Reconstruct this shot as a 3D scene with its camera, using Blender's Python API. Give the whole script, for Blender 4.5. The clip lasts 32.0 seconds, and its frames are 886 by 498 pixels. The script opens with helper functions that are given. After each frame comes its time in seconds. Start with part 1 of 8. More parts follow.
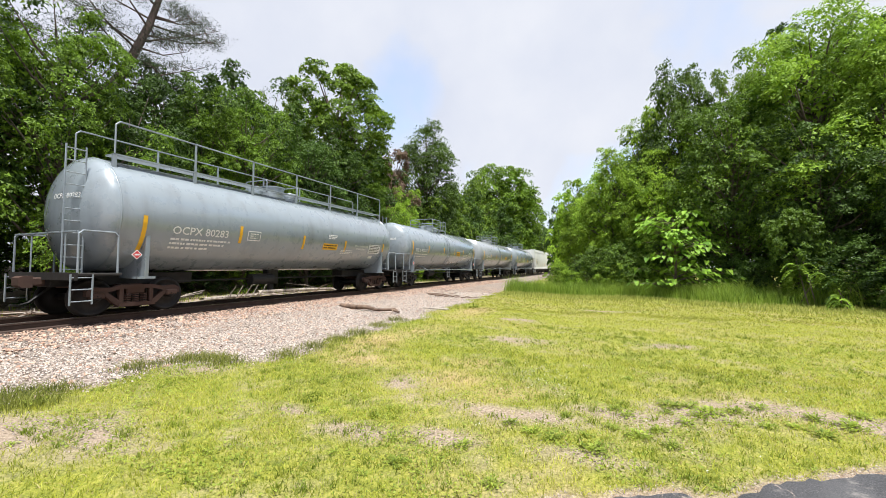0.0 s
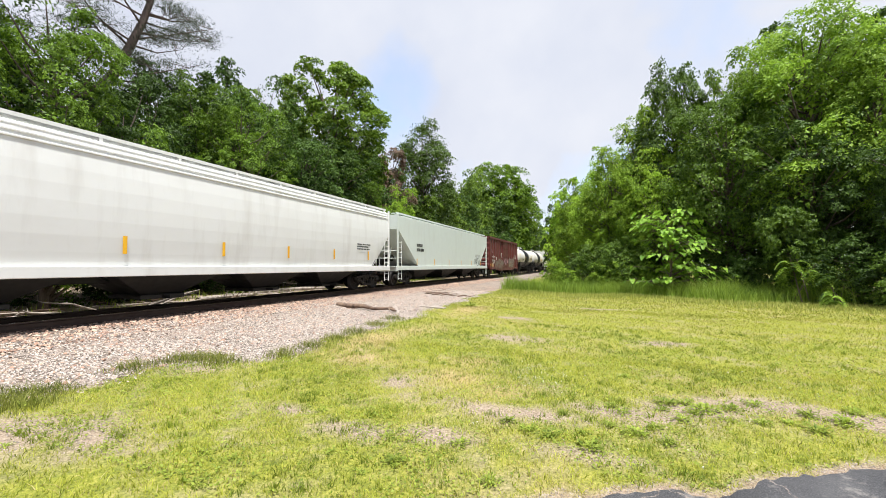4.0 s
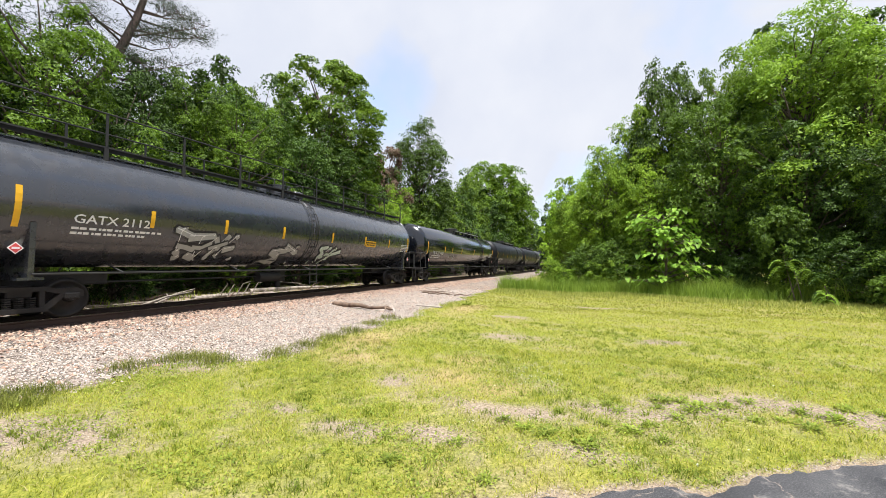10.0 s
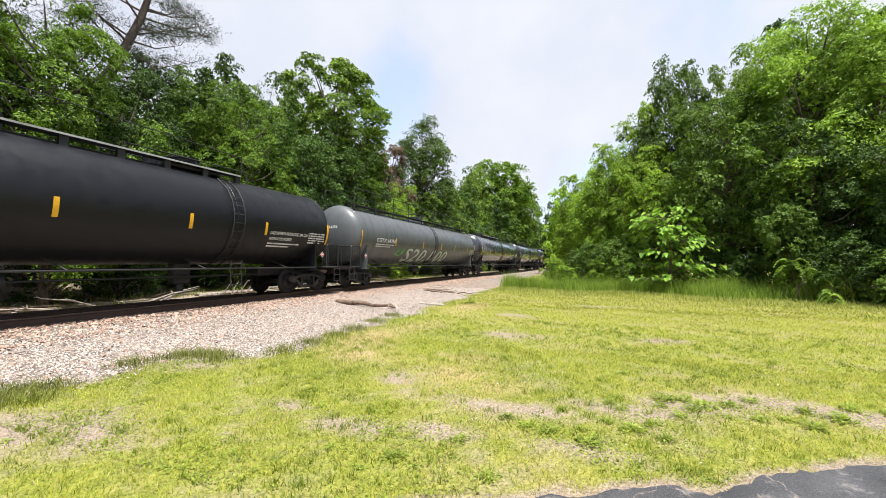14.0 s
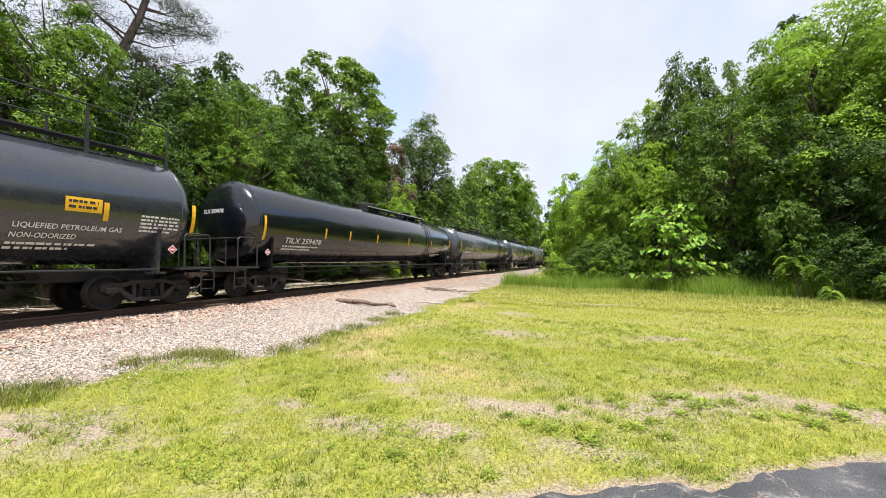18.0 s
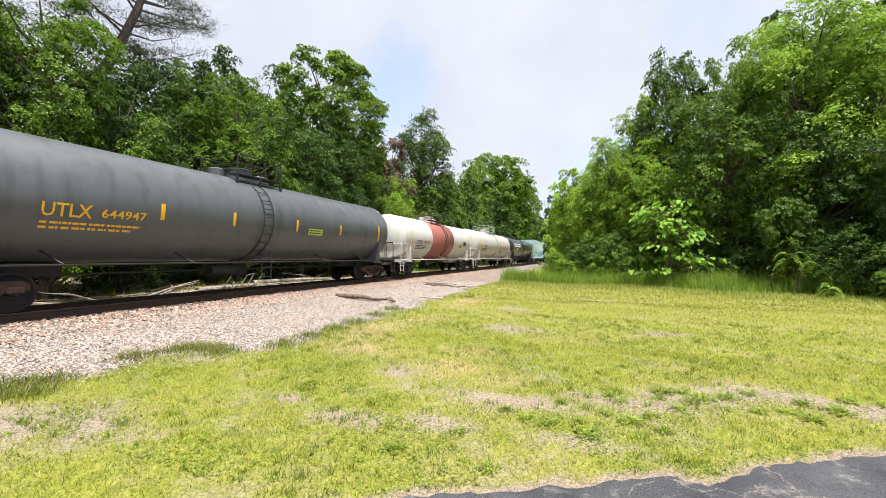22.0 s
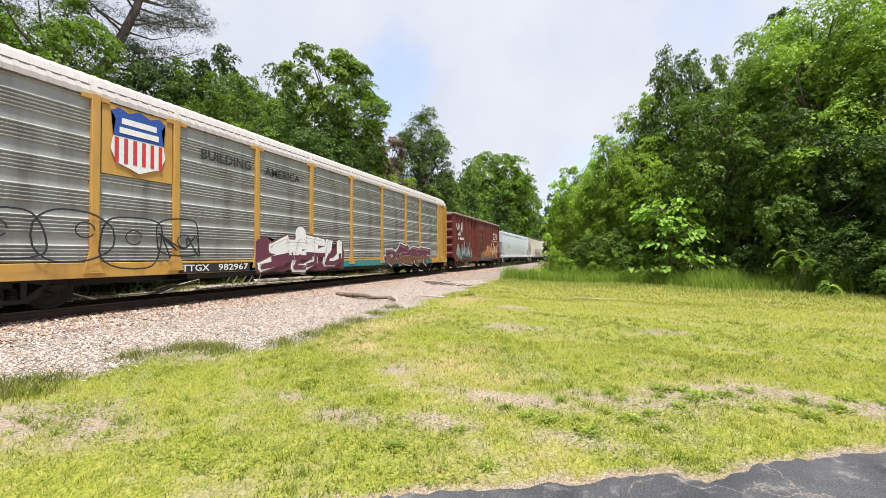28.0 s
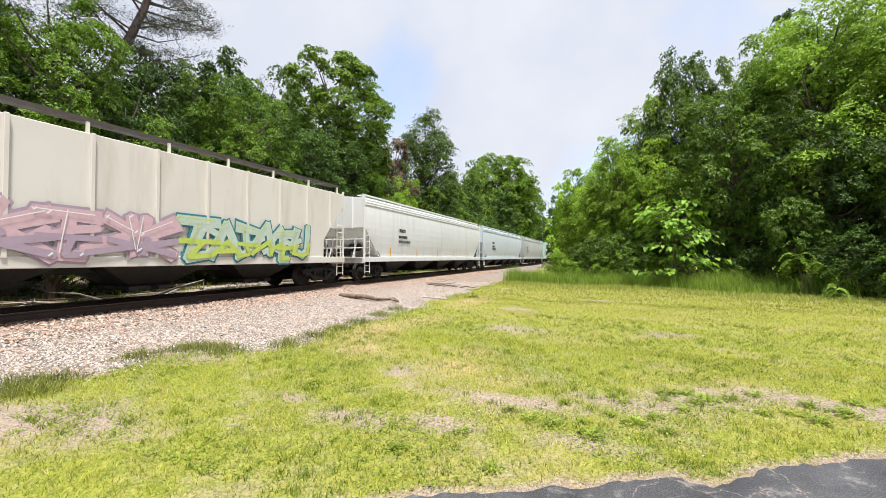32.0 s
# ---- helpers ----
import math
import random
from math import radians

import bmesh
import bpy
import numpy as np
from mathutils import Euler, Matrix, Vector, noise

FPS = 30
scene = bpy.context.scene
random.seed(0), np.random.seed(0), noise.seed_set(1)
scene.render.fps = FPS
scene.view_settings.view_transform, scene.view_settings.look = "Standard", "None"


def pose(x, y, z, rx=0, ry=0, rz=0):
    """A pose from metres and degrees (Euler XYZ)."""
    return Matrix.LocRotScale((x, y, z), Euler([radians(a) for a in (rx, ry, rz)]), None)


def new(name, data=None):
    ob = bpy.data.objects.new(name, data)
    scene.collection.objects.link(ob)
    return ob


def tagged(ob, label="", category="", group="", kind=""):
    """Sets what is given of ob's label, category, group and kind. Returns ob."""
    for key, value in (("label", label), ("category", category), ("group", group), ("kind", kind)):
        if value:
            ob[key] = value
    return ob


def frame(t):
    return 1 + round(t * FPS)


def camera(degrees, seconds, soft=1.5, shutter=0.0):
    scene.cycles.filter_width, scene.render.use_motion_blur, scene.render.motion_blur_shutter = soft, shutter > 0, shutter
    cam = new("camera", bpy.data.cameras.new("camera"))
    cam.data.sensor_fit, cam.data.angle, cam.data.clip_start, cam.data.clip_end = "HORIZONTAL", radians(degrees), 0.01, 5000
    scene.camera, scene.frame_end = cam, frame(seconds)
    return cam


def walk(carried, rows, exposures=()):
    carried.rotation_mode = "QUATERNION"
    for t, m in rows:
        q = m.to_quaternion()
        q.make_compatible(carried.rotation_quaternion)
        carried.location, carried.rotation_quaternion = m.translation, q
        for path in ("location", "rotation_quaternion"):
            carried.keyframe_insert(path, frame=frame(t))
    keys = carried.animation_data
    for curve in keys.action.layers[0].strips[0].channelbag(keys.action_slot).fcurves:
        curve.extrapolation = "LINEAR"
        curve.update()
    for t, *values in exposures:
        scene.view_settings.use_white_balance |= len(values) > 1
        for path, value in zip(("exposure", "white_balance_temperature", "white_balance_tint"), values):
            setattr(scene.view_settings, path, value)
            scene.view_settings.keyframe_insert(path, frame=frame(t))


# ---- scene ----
# ---- camera ----
cam = camera(97.3, 32.0, soft=0.85, shutter=0.0)
walk(cam, [(t, pose(x, y, z, 90 + pitch, 0, yaw) @ pose(0, 0, 0, 0, 0, roll)) for t, x, y, z, yaw, pitch, roll in (
    (0, -0.001, -0.000, 1.600, 22.308, 2.727, 0.001), (0.5, -0.002, 0.001, 1.599, 22.241, 2.698, -0.048), (1, -0.001, 0.003, 1.601, 22.198, 2.632, -0.103),
    (1.5, -0.001, 0.004, 1.602, 22.152, 2.565, -0.145), (2, -0.002, 0.003, 1.600, 22.112, 2.529, -0.146), (2.5, -0.002, 0.002, 1.598, 22.060, 2.517, -0.146),
    (3, -0.003, 0.001, 1.598, 21.972, 2.516, -0.169), (3.5, -0.007, -0.003, 1.603, 21.869, 2.515, -0.169), (5.5, -0.004, 0.003, 1.598, 21.730, 2.518, -0.187),
    (6, -0.004, -0.002, 1.600, 21.737, 2.516, -0.197), (6.5, -0.005, -0.003, 1.601, 21.718, 2.521, -0.218), (7, -0.005, -0.003, 1.602, 21.670, 2.530, -0.249),
    (7.5, -0.004, -0.002, 1.603, 21.609, 2.530, -0.259), (8, -0.003, -0.002, 1.603, 21.524, 2.526, -0.246), (8.5, -0.003, -0.003, 1.602, 21.432, 2.519, -0.211),
    (9, -0.004, -0.002, 1.601, 21.357, 2.500, -0.167), (9.5, -0.005, -0.000, 1.600, 21.296, 2.453, -0.162), (10, -0.005, 0.000, 1.600, 21.266, 2.375, -0.190),
    (10.5, -0.006, -0.001, 1.601, 21.264, 2.286, -0.194), (11, -0.006, -0.002, 1.601, 21.287, 2.213, -0.156), (11.5, -0.004, -0.001, 1.601, 21.328, 2.154, -0.117),
    (12, -0.004, 0.000, 1.600, 21.352, 2.117, -0.093), (12.5, -0.005, -0.000, 1.597, 21.367, 2.098, -0.074), (13, -0.006, -0.002, 1.596, 21.429, 2.087, -0.058),
    (13.5, -0.006, -0.003, 1.596, 21.570, 2.088, -0.043), (14, -0.005, -0.005, 1.598, 21.725, 2.106, -0.059), (14.5, -0.003, -0.006, 1.599, 21.858, 2.138, -0.103),
    (16.5, -0.010, -0.002, 1.598, 21.612, 2.115, -0.210), (17, -0.008, -0.004, 1.600, 21.633, 2.033, -0.248), (17.5, -0.006, -0.004, 1.601, 21.678, 1.958, -0.286),
    (18, -0.006, -0.005, 1.601, 21.739, 1.887, -0.283), (18.5, -0.006, -0.006, 1.599, 21.786, 1.791, -0.278), (19, -0.004, -0.004, 1.597, 21.822, 1.673, -0.287),
    (19.5, -0.003, -0.002, 1.598, 21.819, 1.535, -0.298), (20, -0.005, -0.001, 1.600, 21.782, 1.398, -0.306), (20.5, -0.005, 0.000, 1.598, 21.754, 1.322, -0.289),
    (21, -0.005, 0.001, 1.596, 21.733, 1.293, -0.240), (21.5, -0.004, 0.002, 1.594, 21.711, 1.264, -0.174), (22, -0.004, 0.002, 1.592, 21.699, 1.213, -0.127),
    (22.5, -0.004, 0.002, 1.592, 21.693, 1.116, -0.109), (23, -0.003, 0.002, 1.593, 21.687, 0.998, -0.103), (23.5, -0.003, 0.002, 1.593, 21.670, 0.904, -0.099),
    (24, -0.004, 0.001, 1.590, 21.629, 0.856, -0.110), (24.5, -0.004, 0.000, 1.588, 21.581, 0.820, -0.142), (25, -0.002, 0.001, 1.587, 21.558, 0.777, -0.170),
    (25.5, -0.002, 0.002, 1.585, 21.540, 0.752, -0.174), (27.5, -0.003, -0.001, 1.592, 21.592, 0.890, -0.291), (28, -0.002, -0.001, 1.590, 21.696, 1.007, -0.245),
    (28.5, -0.002, -0.001, 1.590, 21.776, 1.095, -0.210), (29, -0.003, -0.002, 1.592, 21.813, 1.130, -0.198), (29.5, -0.004, -0.003, 1.594, 21.836, 1.137, -0.193),
    (30, -0.006, -0.003, 1.596, 21.874, 1.141, -0.167), (30.5, -0.007, -0.003, 1.596, 21.920, 1.148, -0.123), (31, -0.006, -0.004, 1.595, 21.973, 1.170, -0.087),
    (31.5, -0.005, -0.005, 1.593, 22.064, 1.208, -0.051), (32, -0.006, -0.007, 1.593, 22.181, 1.240, -0.037),
)],
     exposures=((0, 0.76), (6, 0.76), (9, 0.77), (12, 0.84), (20, 0.84), (22, 0.82), (24, 0.76), (27, 0.75), (32, 0.75)))

# ---- world, sun, exposure ----
SUN_EL, SUN_AZ = 73.0, 138.0
world = bpy.data.worlds.new("sky")
scene.world = world
world.use_nodes = True
wt = world.node_tree
wt.nodes.clear()
w_out = wt.nodes.new("ShaderNodeOutputWorld")
w_bg = wt.nodes.new("ShaderNodeBackground")
w_sky = wt.nodes.new("ShaderNodeTexSky")
w_sky.sky_type = "NISHITA"
w_sky.sun_disc = False
w_sky.sun_elevation, w_sky.sun_rotation = radians(SUN_EL), radians(SUN_AZ)
w_noise = wt.nodes.new("ShaderNodeTexNoise")
w_noise.inputs["Scale"].default_value = 2.1
w_noise.inputs["Detail"].default_value = 5.0
w_noise.inputs["Roughness"].default_value = 0.5
w_ramp = wt.nodes.new("ShaderNodeValToRGB")
w_ramp.color_ramp.elements[0].position, w_ramp.color_ramp.elements[0].color = 0.30, (0.42, 0.42, 0.42, 1)
w_ramp.color_ramp.elements[1].position, w_ramp.color_ramp.elements[1].color = 0.47, (1, 1, 1, 1)
w_noise2 = wt.nodes.new("ShaderNodeTexNoise")
w_noise2.inputs["Scale"].default_value = 4.0
w_noise2.inputs["Detail"].default_value = 6.0
w_cloud = wt.nodes.new("ShaderNodeValToRGB")
w_cloud.color_ramp.elements[0].position, w_cloud.color_ramp.elements[0].color = 0.3, (5.2, 5.55, 6.5, 1)
w_cloud.color_ramp.elements[1].position, w_cloud.color_ramp.elements[1].color = 0.7, (6.2, 6.4, 7.0, 1)
w_mix = wt.nodes.new("ShaderNodeMix")
w_mix.data_type = "RGBA"
wt.links.new(w_noise2.outputs["Fac"], w_cloud.inputs["Fac"])
w_dir = wt.nodes.new("ShaderNodeTexCoord")
w_open = []
for gap in ((-0.36, 0.86, 0.42), (0.30, 0.80, 0.52), (0.62, 0.55, 0.56), (-0.75, 0.2, 0.6)):
    dot = wt.nodes.new("ShaderNodeVectorMath")
    dot.operation = "DOT_PRODUCT"
    dot.inputs[1].default_value = Vector(gap).normalized()
    wt.links.new(w_dir.outputs["Generated"], dot.inputs[0])
    mr = wt.nodes.new("ShaderNodeMapRange")
    mr.inputs["From Min"].default_value, mr.inputs["From Max"].default_value = 0.965, 1.0
    mr.inputs["To Min"].default_value, mr.inputs["To Max"].default_value = 0.0, 0.13
    wt.links.new(dot.outputs["Value"], mr.inputs["Value"])
    w_open.append(mr.outputs["Result"])
w_thin = w_noise.outputs["Fac"]
for s in w_open:
    w_less = wt.nodes.new("ShaderNodeMath")
    w_less.operation = "SUBTRACT"
    wt.links.new(w_thin, w_less.inputs[0])
    wt.links.new(s, w_less.inputs[1])
    w_thin = w_less.outputs["Value"]
wt.links.new(w_thin, w_ramp.inputs["Fac"])
wt.links.new(w_ramp.outputs["Color"], w_mix.inputs["Factor"])
w_gain = wt.nodes.new("ShaderNodeVectorMath")
w_gain.operation = "MULTIPLY"
w_gain.inputs[1].default_value = (2.2, 2.5, 2.7)
wt.links.new(w_sky.outputs["Color"], w_gain.inputs[0])
wt.links.new(w_gain.outputs["Vector"], w_mix.inputs["A"])
wt.links.new(w_cloud.outputs["Color"], w_mix.inputs["B"])
wt.links.new(w_mix.outputs["Result"], w_bg.inputs["Color"])
w_bg.inputs["Strength"].default_value = 0.081
wt.links.new(w_bg.outputs["Background"], w_out.inputs["Surface"])

sun = new("sun", bpy.data.lights.new("sun", "SUN"))
sun.data.energy = 5.0
sun.data.angle = radians(6)
sun.data.color = (1.0, 0.985, 0.94)
sun.matrix_world = pose(0, 0, 30, 90 - SUN_EL, 0, 180 - SUN_AZ)

# ---- materials ----
MATS = {}


def nodes_of(name):
    m = bpy.data.materials.new(name)
    m.use_nodes = True
    t = m.node_tree
    return m, t, t.nodes["Principled BSDF"]


def noise_node(t, scale, detail=4.0, rough=0.55, stretch=None, space="Object"):
    n = t.nodes.new("ShaderNodeTexNoise")
    n.inputs["Scale"].default_value = scale
    n.inputs["Detail"].default_value = detail
    n.inputs["Roughness"].default_value = rough
    c = t.nodes.new("ShaderNodeTexCoord")
    if stretch:
        mp = t.nodes.new("ShaderNodeMapping")
        mp.inputs["Scale"].default_value = stretch
        t.links.new(c.outputs[space], mp.inputs["Vector"])
        t.links.new(mp.outputs["Vector"], n.inputs["Vector"])
    else:
        t.links.new(c.outputs[space], n.inputs["Vector"])
    return n


def ramp_node(t, source, stops):
    r = t.nodes.new("ShaderNodeValToRGB")
    while len(r.color_ramp.elements) < len(stops):
        r.color_ramp.elements.new(0.5)
    for e, (p, c) in zip(r.color_ramp.elements, stops):
        e.position, e.color = p, (*c, 1)
    t.links.new(source, r.inputs["Fac"])
    return r


def mix_node(t, fac, a, b):
    m = t.nodes.new("ShaderNodeMix")
    m.data_type = "RGBA"
    for key, v in (("Factor", fac), ("A", a), ("B", b)):
        if isinstance(v, (int, float)):
            m.inputs[key].default_value = v
        elif isinstance(v, tuple):
            m.inputs[key].default_value = (*v, 1)
        else:
            t.links.new(v, m.inputs[key])
    return m.outputs["Result"]


def bump(t, p, height, strength, distance):
    b = t.nodes.new("ShaderNodeBump")
    b.inputs["Strength"].default_value = strength
    b.inputs["Distance"].default_value = distance
    t.links.new(height, b.inputs["Height"])
    t.links.new(b.outputs["Normal"], p.inputs["Normal"])


def paint(name, colour, rough=0.45, dirt=(0.12, 0.10, 0.08), amount=0.35, metal=0.0, streak=True, wear=None, coat=0.0, gloss=0.5):
    """Weathered enamel: grime streaks that run down, soft stains, fine grain."""
    if name in MATS:
        return MATS[name]
    m, t, p = nodes_of(name)
    n1 = noise_node(t, 1.0, 5, 0.6, (2.2, 2.2, 0.35) if streak else None)
    n2 = noise_node(t, 0.55, 4, 0.6)
    lo = 0.5
    r1 = ramp_node(t, n1.outputs["Fac"], [(lo, (0, 0, 0)), (0.78, (amount,) * 3)])
    r2 = ramp_node(t, n2.outputs["Fac"], [(0.45, (0, 0, 0)), (0.75, (amount * 0.8,) * 3)])
    c = mix_node(t, r1.outputs["Color"], colour, dirt)
    c = mix_node(t, r2.outputs["Color"], c, tuple(0.6 * a + 0.4 * b for a, b in zip(colour, dirt)))
    if wear:
        n4 = noise_node(t, 5.0, 6, 0.65)
        r4 = ramp_node(t, n4.outputs["Fac"], [(0.6, (0, 0, 0)), (0.68, (0.85,) * 3)])
        c = mix_node(t, r4.outputs["Color"], c, wear)
    t.links.new(c, p.inputs["Base Color"])
    p.inputs["Metallic"].default_value = metal
    p.inputs["Specular IOR Level"].default_value = gloss
    n3 = noise_node(t, 3.0, 5, 0.6)
    r3 = ramp_node(t, n3.outputs["Fac"], [(0.3, (max(0.05, rough - 0.1),) * 3), (0.75, (min(1, rough + 0.18),) * 3)])
    t.links.new(r3.outputs["Color"], p.inputs["Roughness"])
    if coat:
        p.inputs["Coat Weight"].default_value = coat
        p.inputs["Coat Roughness"].default_value = 0.14
        p.inputs["Coat IOR"].default_value = 1.6
    n5 = noise_node(t, 1.6, 3, 0.5)
    bump(t, p, n5.outputs["Fac"], 0.12, 0.02)
    MATS[name] = m
    return m


def plain(name, colour, rough=0.6, metal=0.0):
    if name in MATS:
        return MATS[name]
    m, t, p = nodes_of(name)
    n = noise_node(t, 9.0, 4, 0.6)
    c = mix_node(t, n.outputs["Fac"], tuple(0.78 * a for a in colour), tuple(min(1, 1.15 * a) for a in colour))
    t.links.new(c, p.inputs["Base Color"])
    p.inputs["Roughness"].default_value = rough
    p.inputs["Metallic"].default_value = metal
    MATS[name] = m
    return m


def foliage(name, dark, light, translucent=0.35):
    if name in MATS:
        return MATS[name]
    m, t, p = nodes_of(name)
    g = t.nodes.new("ShaderNodeNewGeometry")
    o = t.nodes.new("ShaderNodeObjectInfo")
    n = noise_node(t, 0.55, 3, 0.5)
    a = t.nodes.new("ShaderNodeMath")
    a.operation = "MULTIPLY_ADD"
    t.links.new(g.outputs["Random Per Island"], a.inputs[0])
    a.inputs[1].default_value = 0.55
    t.links.new(n.outputs["Fac"], a.inputs[2])
    r = ramp_node(t, a.outputs["Value"], [(0.42, dark), (0.95, light)])
    h = t.nodes.new("ShaderNodeHueSaturation")
    mr = t.nodes.new("ShaderNodeMapRange")
    mr.inputs["To Min"].default_value, mr.inputs["To Max"].default_value = 0.8, 1.2
    t.links.new(o.outputs["Random"], mr.inputs["Value"])
    t.links.new(mr.outputs["Result"], h.inputs["Value"])
    t.links.new(r.outputs["Color"], h.inputs["Color"])
    t.links.new(h.outputs["Color"], p.inputs["Base Color"])
    p.inputs["Roughness"].default_value = 0.55
    p.inputs["Specular IOR Level"].default_value = 0.25
    tr = t.nodes.new("ShaderNodeBsdfTranslucent")
    t.links.new(h.outputs["Color"], tr.inputs["Color"])
    mx = t.nodes.new("ShaderNodeMixShader")
    mx.inputs["Fac"].default_value = translucent
    t.links.new(p.outputs["BSDF"], mx.inputs[1])
    t.links.new(tr.outputs["BSDF"], mx.inputs[2])
    t.links.new(mx.outputs["Shader"], t.nodes["Material Output"].inputs["Surface"])
    MATS[name] = m
    return m


def mineral(name, stops, rough=0.9):
    """Stones: each piece takes its own tone."""
    if name in MATS:
        return MATS[name]
    m, t, p = nodes_of(name)
    g = t.nodes.new("ShaderNodeNewGeometry")
    r = ramp_node(t, g.outputs["Random Per Island"], stops)
    n = noise_node(t, 25.0, 4, 0.6)
    c = mix_node(t, n.outputs["Fac"], r.outputs["Color"], (0.30, 0.27, 0.25))
    c = mix_node(t, 0.6, c, r.outputs["Color"])
    t.links.new(c, p.inputs["Base Color"])
    p.inputs["Roughness"].default_value = rough
    MATS[name] = m
    return m


def bark(name, a, b):
    if name in MATS:
        return MATS[name]
    m, t, p = nodes_of(name)
    n = noise_node(t, 6.0, 6, 0.65, (1, 1, 0.2))
    r = ramp_node(t, n.outputs["Fac"], [(0.35, a), (0.7, b)])
    t.links.new(r.outputs["Color"], p.inputs["Base Color"])
    p.inputs["Roughness"].default_value = 0.9
    bump(t, p, n.outputs["Fac"], 0.8, 0.05)
    MATS[name] = m
    return m


STEEL = paint("cast_steel", (0.013, 0.011, 0.010), 0.75, (0.036, 0.024, 0.018), 0.55)
RUSTY = paint("rusty_cast_steel", (0.06, 0.03, 0.021), 0.8, (0.025, 0.018, 0.015), 0.6)
WHEEL = paint("wheel_steel", (0.012, 0.010, 0.009), 0.65, (0.036, 0.025, 0.02), 0.5, 0.2)
TREAD = plain("bright_tread", (0.45, 0.44, 0.43), 0.25, 0.9)
BLACK = paint("black_underframe", (0.011, 0.011, 0.011), 0.6, (0.034, 0.028, 0.023), 0.4)
YELLOW = plain("yellow_reflector", (0.78, 0.42, 0.015), 0.5)
WHITE_PAINT = plain("white_lettering", (0.72, 0.72, 0.70), 0.6)
DARK_PAINT = plain("black_lettering", (0.02, 0.02, 0.02), 0.6)
BARK = bark("brown_bark", (0.06, 0.045, 0.035), (0.17, 0.13, 0.10))
PINE_BARK = bark("pine_bark", (0.05, 0.035, 0.03), (0.14, 0.10, 0.08))

# ---- mesh helpers ----
MESHES = {}


def put(name, data, material, parent=None, label=""):
    ob = new(name, data)
    if not data.materials:
        data.materials.append(material)
    ob.parent = parent
    if label:
        ob["label"] = label
    return ob


def finish(bm, name, smooth=False):
    me = bpy.data.meshes.new(name)
    bmesh.ops.recalc_face_normals(bm, faces=bm.faces)
    if smooth:
        for f in bm.faces:
            f.smooth = True
    bm.to_mesh(me)
    bm.free()
    return me


def part(name, bm, material, parent, label="", smooth=False):
    return put(name, finish(bm, name, smooth), material, parent, label)


def shared(key, name, build, material, parent, label="", smooth=False):
    """A part whose mesh is made once and used again for alike parts."""
    if (key, material.name) not in MESHES:
        bm = bmesh.new()
        build(bm)
        MESHES[(key, material.name)] = finish(bm, name, smooth)
    return put(name, MESHES[(key, material.name)], material, parent, label)


def thing(name, m, label, category, group="", kind=""):
    ob = new(name)
    ob.empty_display_size = 0.2
    ob.matrix_basis = m
    return tagged(ob, label, category, group, kind)


def box(bm, x0, x1, y0, y1, z0, z1, bevel=0.0):
    g = bmesh.ops.create_cube(bm, size=1.0)
    bmesh.ops.transform(bm, verts=g["verts"], matrix=Matrix.Translation(((x0 + x1) / 2, (y0 + y1) / 2, (z0 + z1) / 2)) @ Matrix.Diagonal((x1 - x0, y1 - y0, z1 - z0, 1)))
    if bevel:
        edges = list({e for v in g["verts"] for e in v.link_edges})
        bmesh.ops.bevel(bm, geom=edges, offset=bevel, segments=1, affect="EDGES")


def rod(bm, p0, p1, r, n=6):
    p0, p1 = Vector(p0), Vector(p1)
    d = p1 - p0
    if d.length < 1e-6:
        return
    m = Matrix.Translation((p0 + p1) / 2) @ d.to_track_quat("Z", "Y").to_matrix().to_4x4()
    bmesh.ops.create_cone(bm, cap_ends=True, segments=n, radius1=r, radius2=r, depth=d.length, matrix=m)


def pipe(bm, pts, r, n=6):
    """One bent pipe through the points, mitred at its bends."""
    pts = [Vector(p) for p in pts]
    rings, side = [], None
    for k, p in enumerate(pts):
        d = ((pts[min(k + 1, len(pts) - 1)] - p).normalized() + (p - pts[max(k - 1, 0)]).normalized()).normalized()
        a = d.orthogonal() if side is None else side - d * side.dot(d)
        side = a.normalized()
        b = d.cross(side)
        rings.append([bm.verts.new(p + r * (math.cos(6.28319 * i / n) * side + math.sin(6.28319 * i / n) * b)) for i in range(n)])
    for p, q in zip(rings, rings[1:]):
        for i in range(n):
            bm.faces.new((p[i], p[(i + 1) % n], q[(i + 1) % n], q[i]))
    bm.faces.new(rings[0][::-1])
    bm.faces.new(rings[-1])


def prism(bm, pts, x0, x1):
    """A flat outline in (y, z), given depth along x."""
    a = [bm.verts.new((x0, y, z)) for y, z in pts]
    b = [bm.verts.new((x1, y, z)) for y, z in pts]
    n = len(pts)
    bm.faces.new(a)
    bm.faces.new(b[::-1])
    for i in range(n):
        bm.faces.new((a[i], b[i], b[(i + 1) % n], a[(i + 1) % n]))


def section(bm, pts, y0, y1):
    """An outline in (x, z), drawn out along y."""
    a = [bm.verts.new((x, y0, z)) for x, z in pts]
    b = [bm.verts.new((x, y1, z)) for x, z in pts]
    n = len(pts)
    bm.faces.new(a)
    bm.faces.new(b[::-1])
    for i in range(n):
        bm.faces.new((a[i], b[i], b[(i + 1) % n], a[(i + 1) % n]))


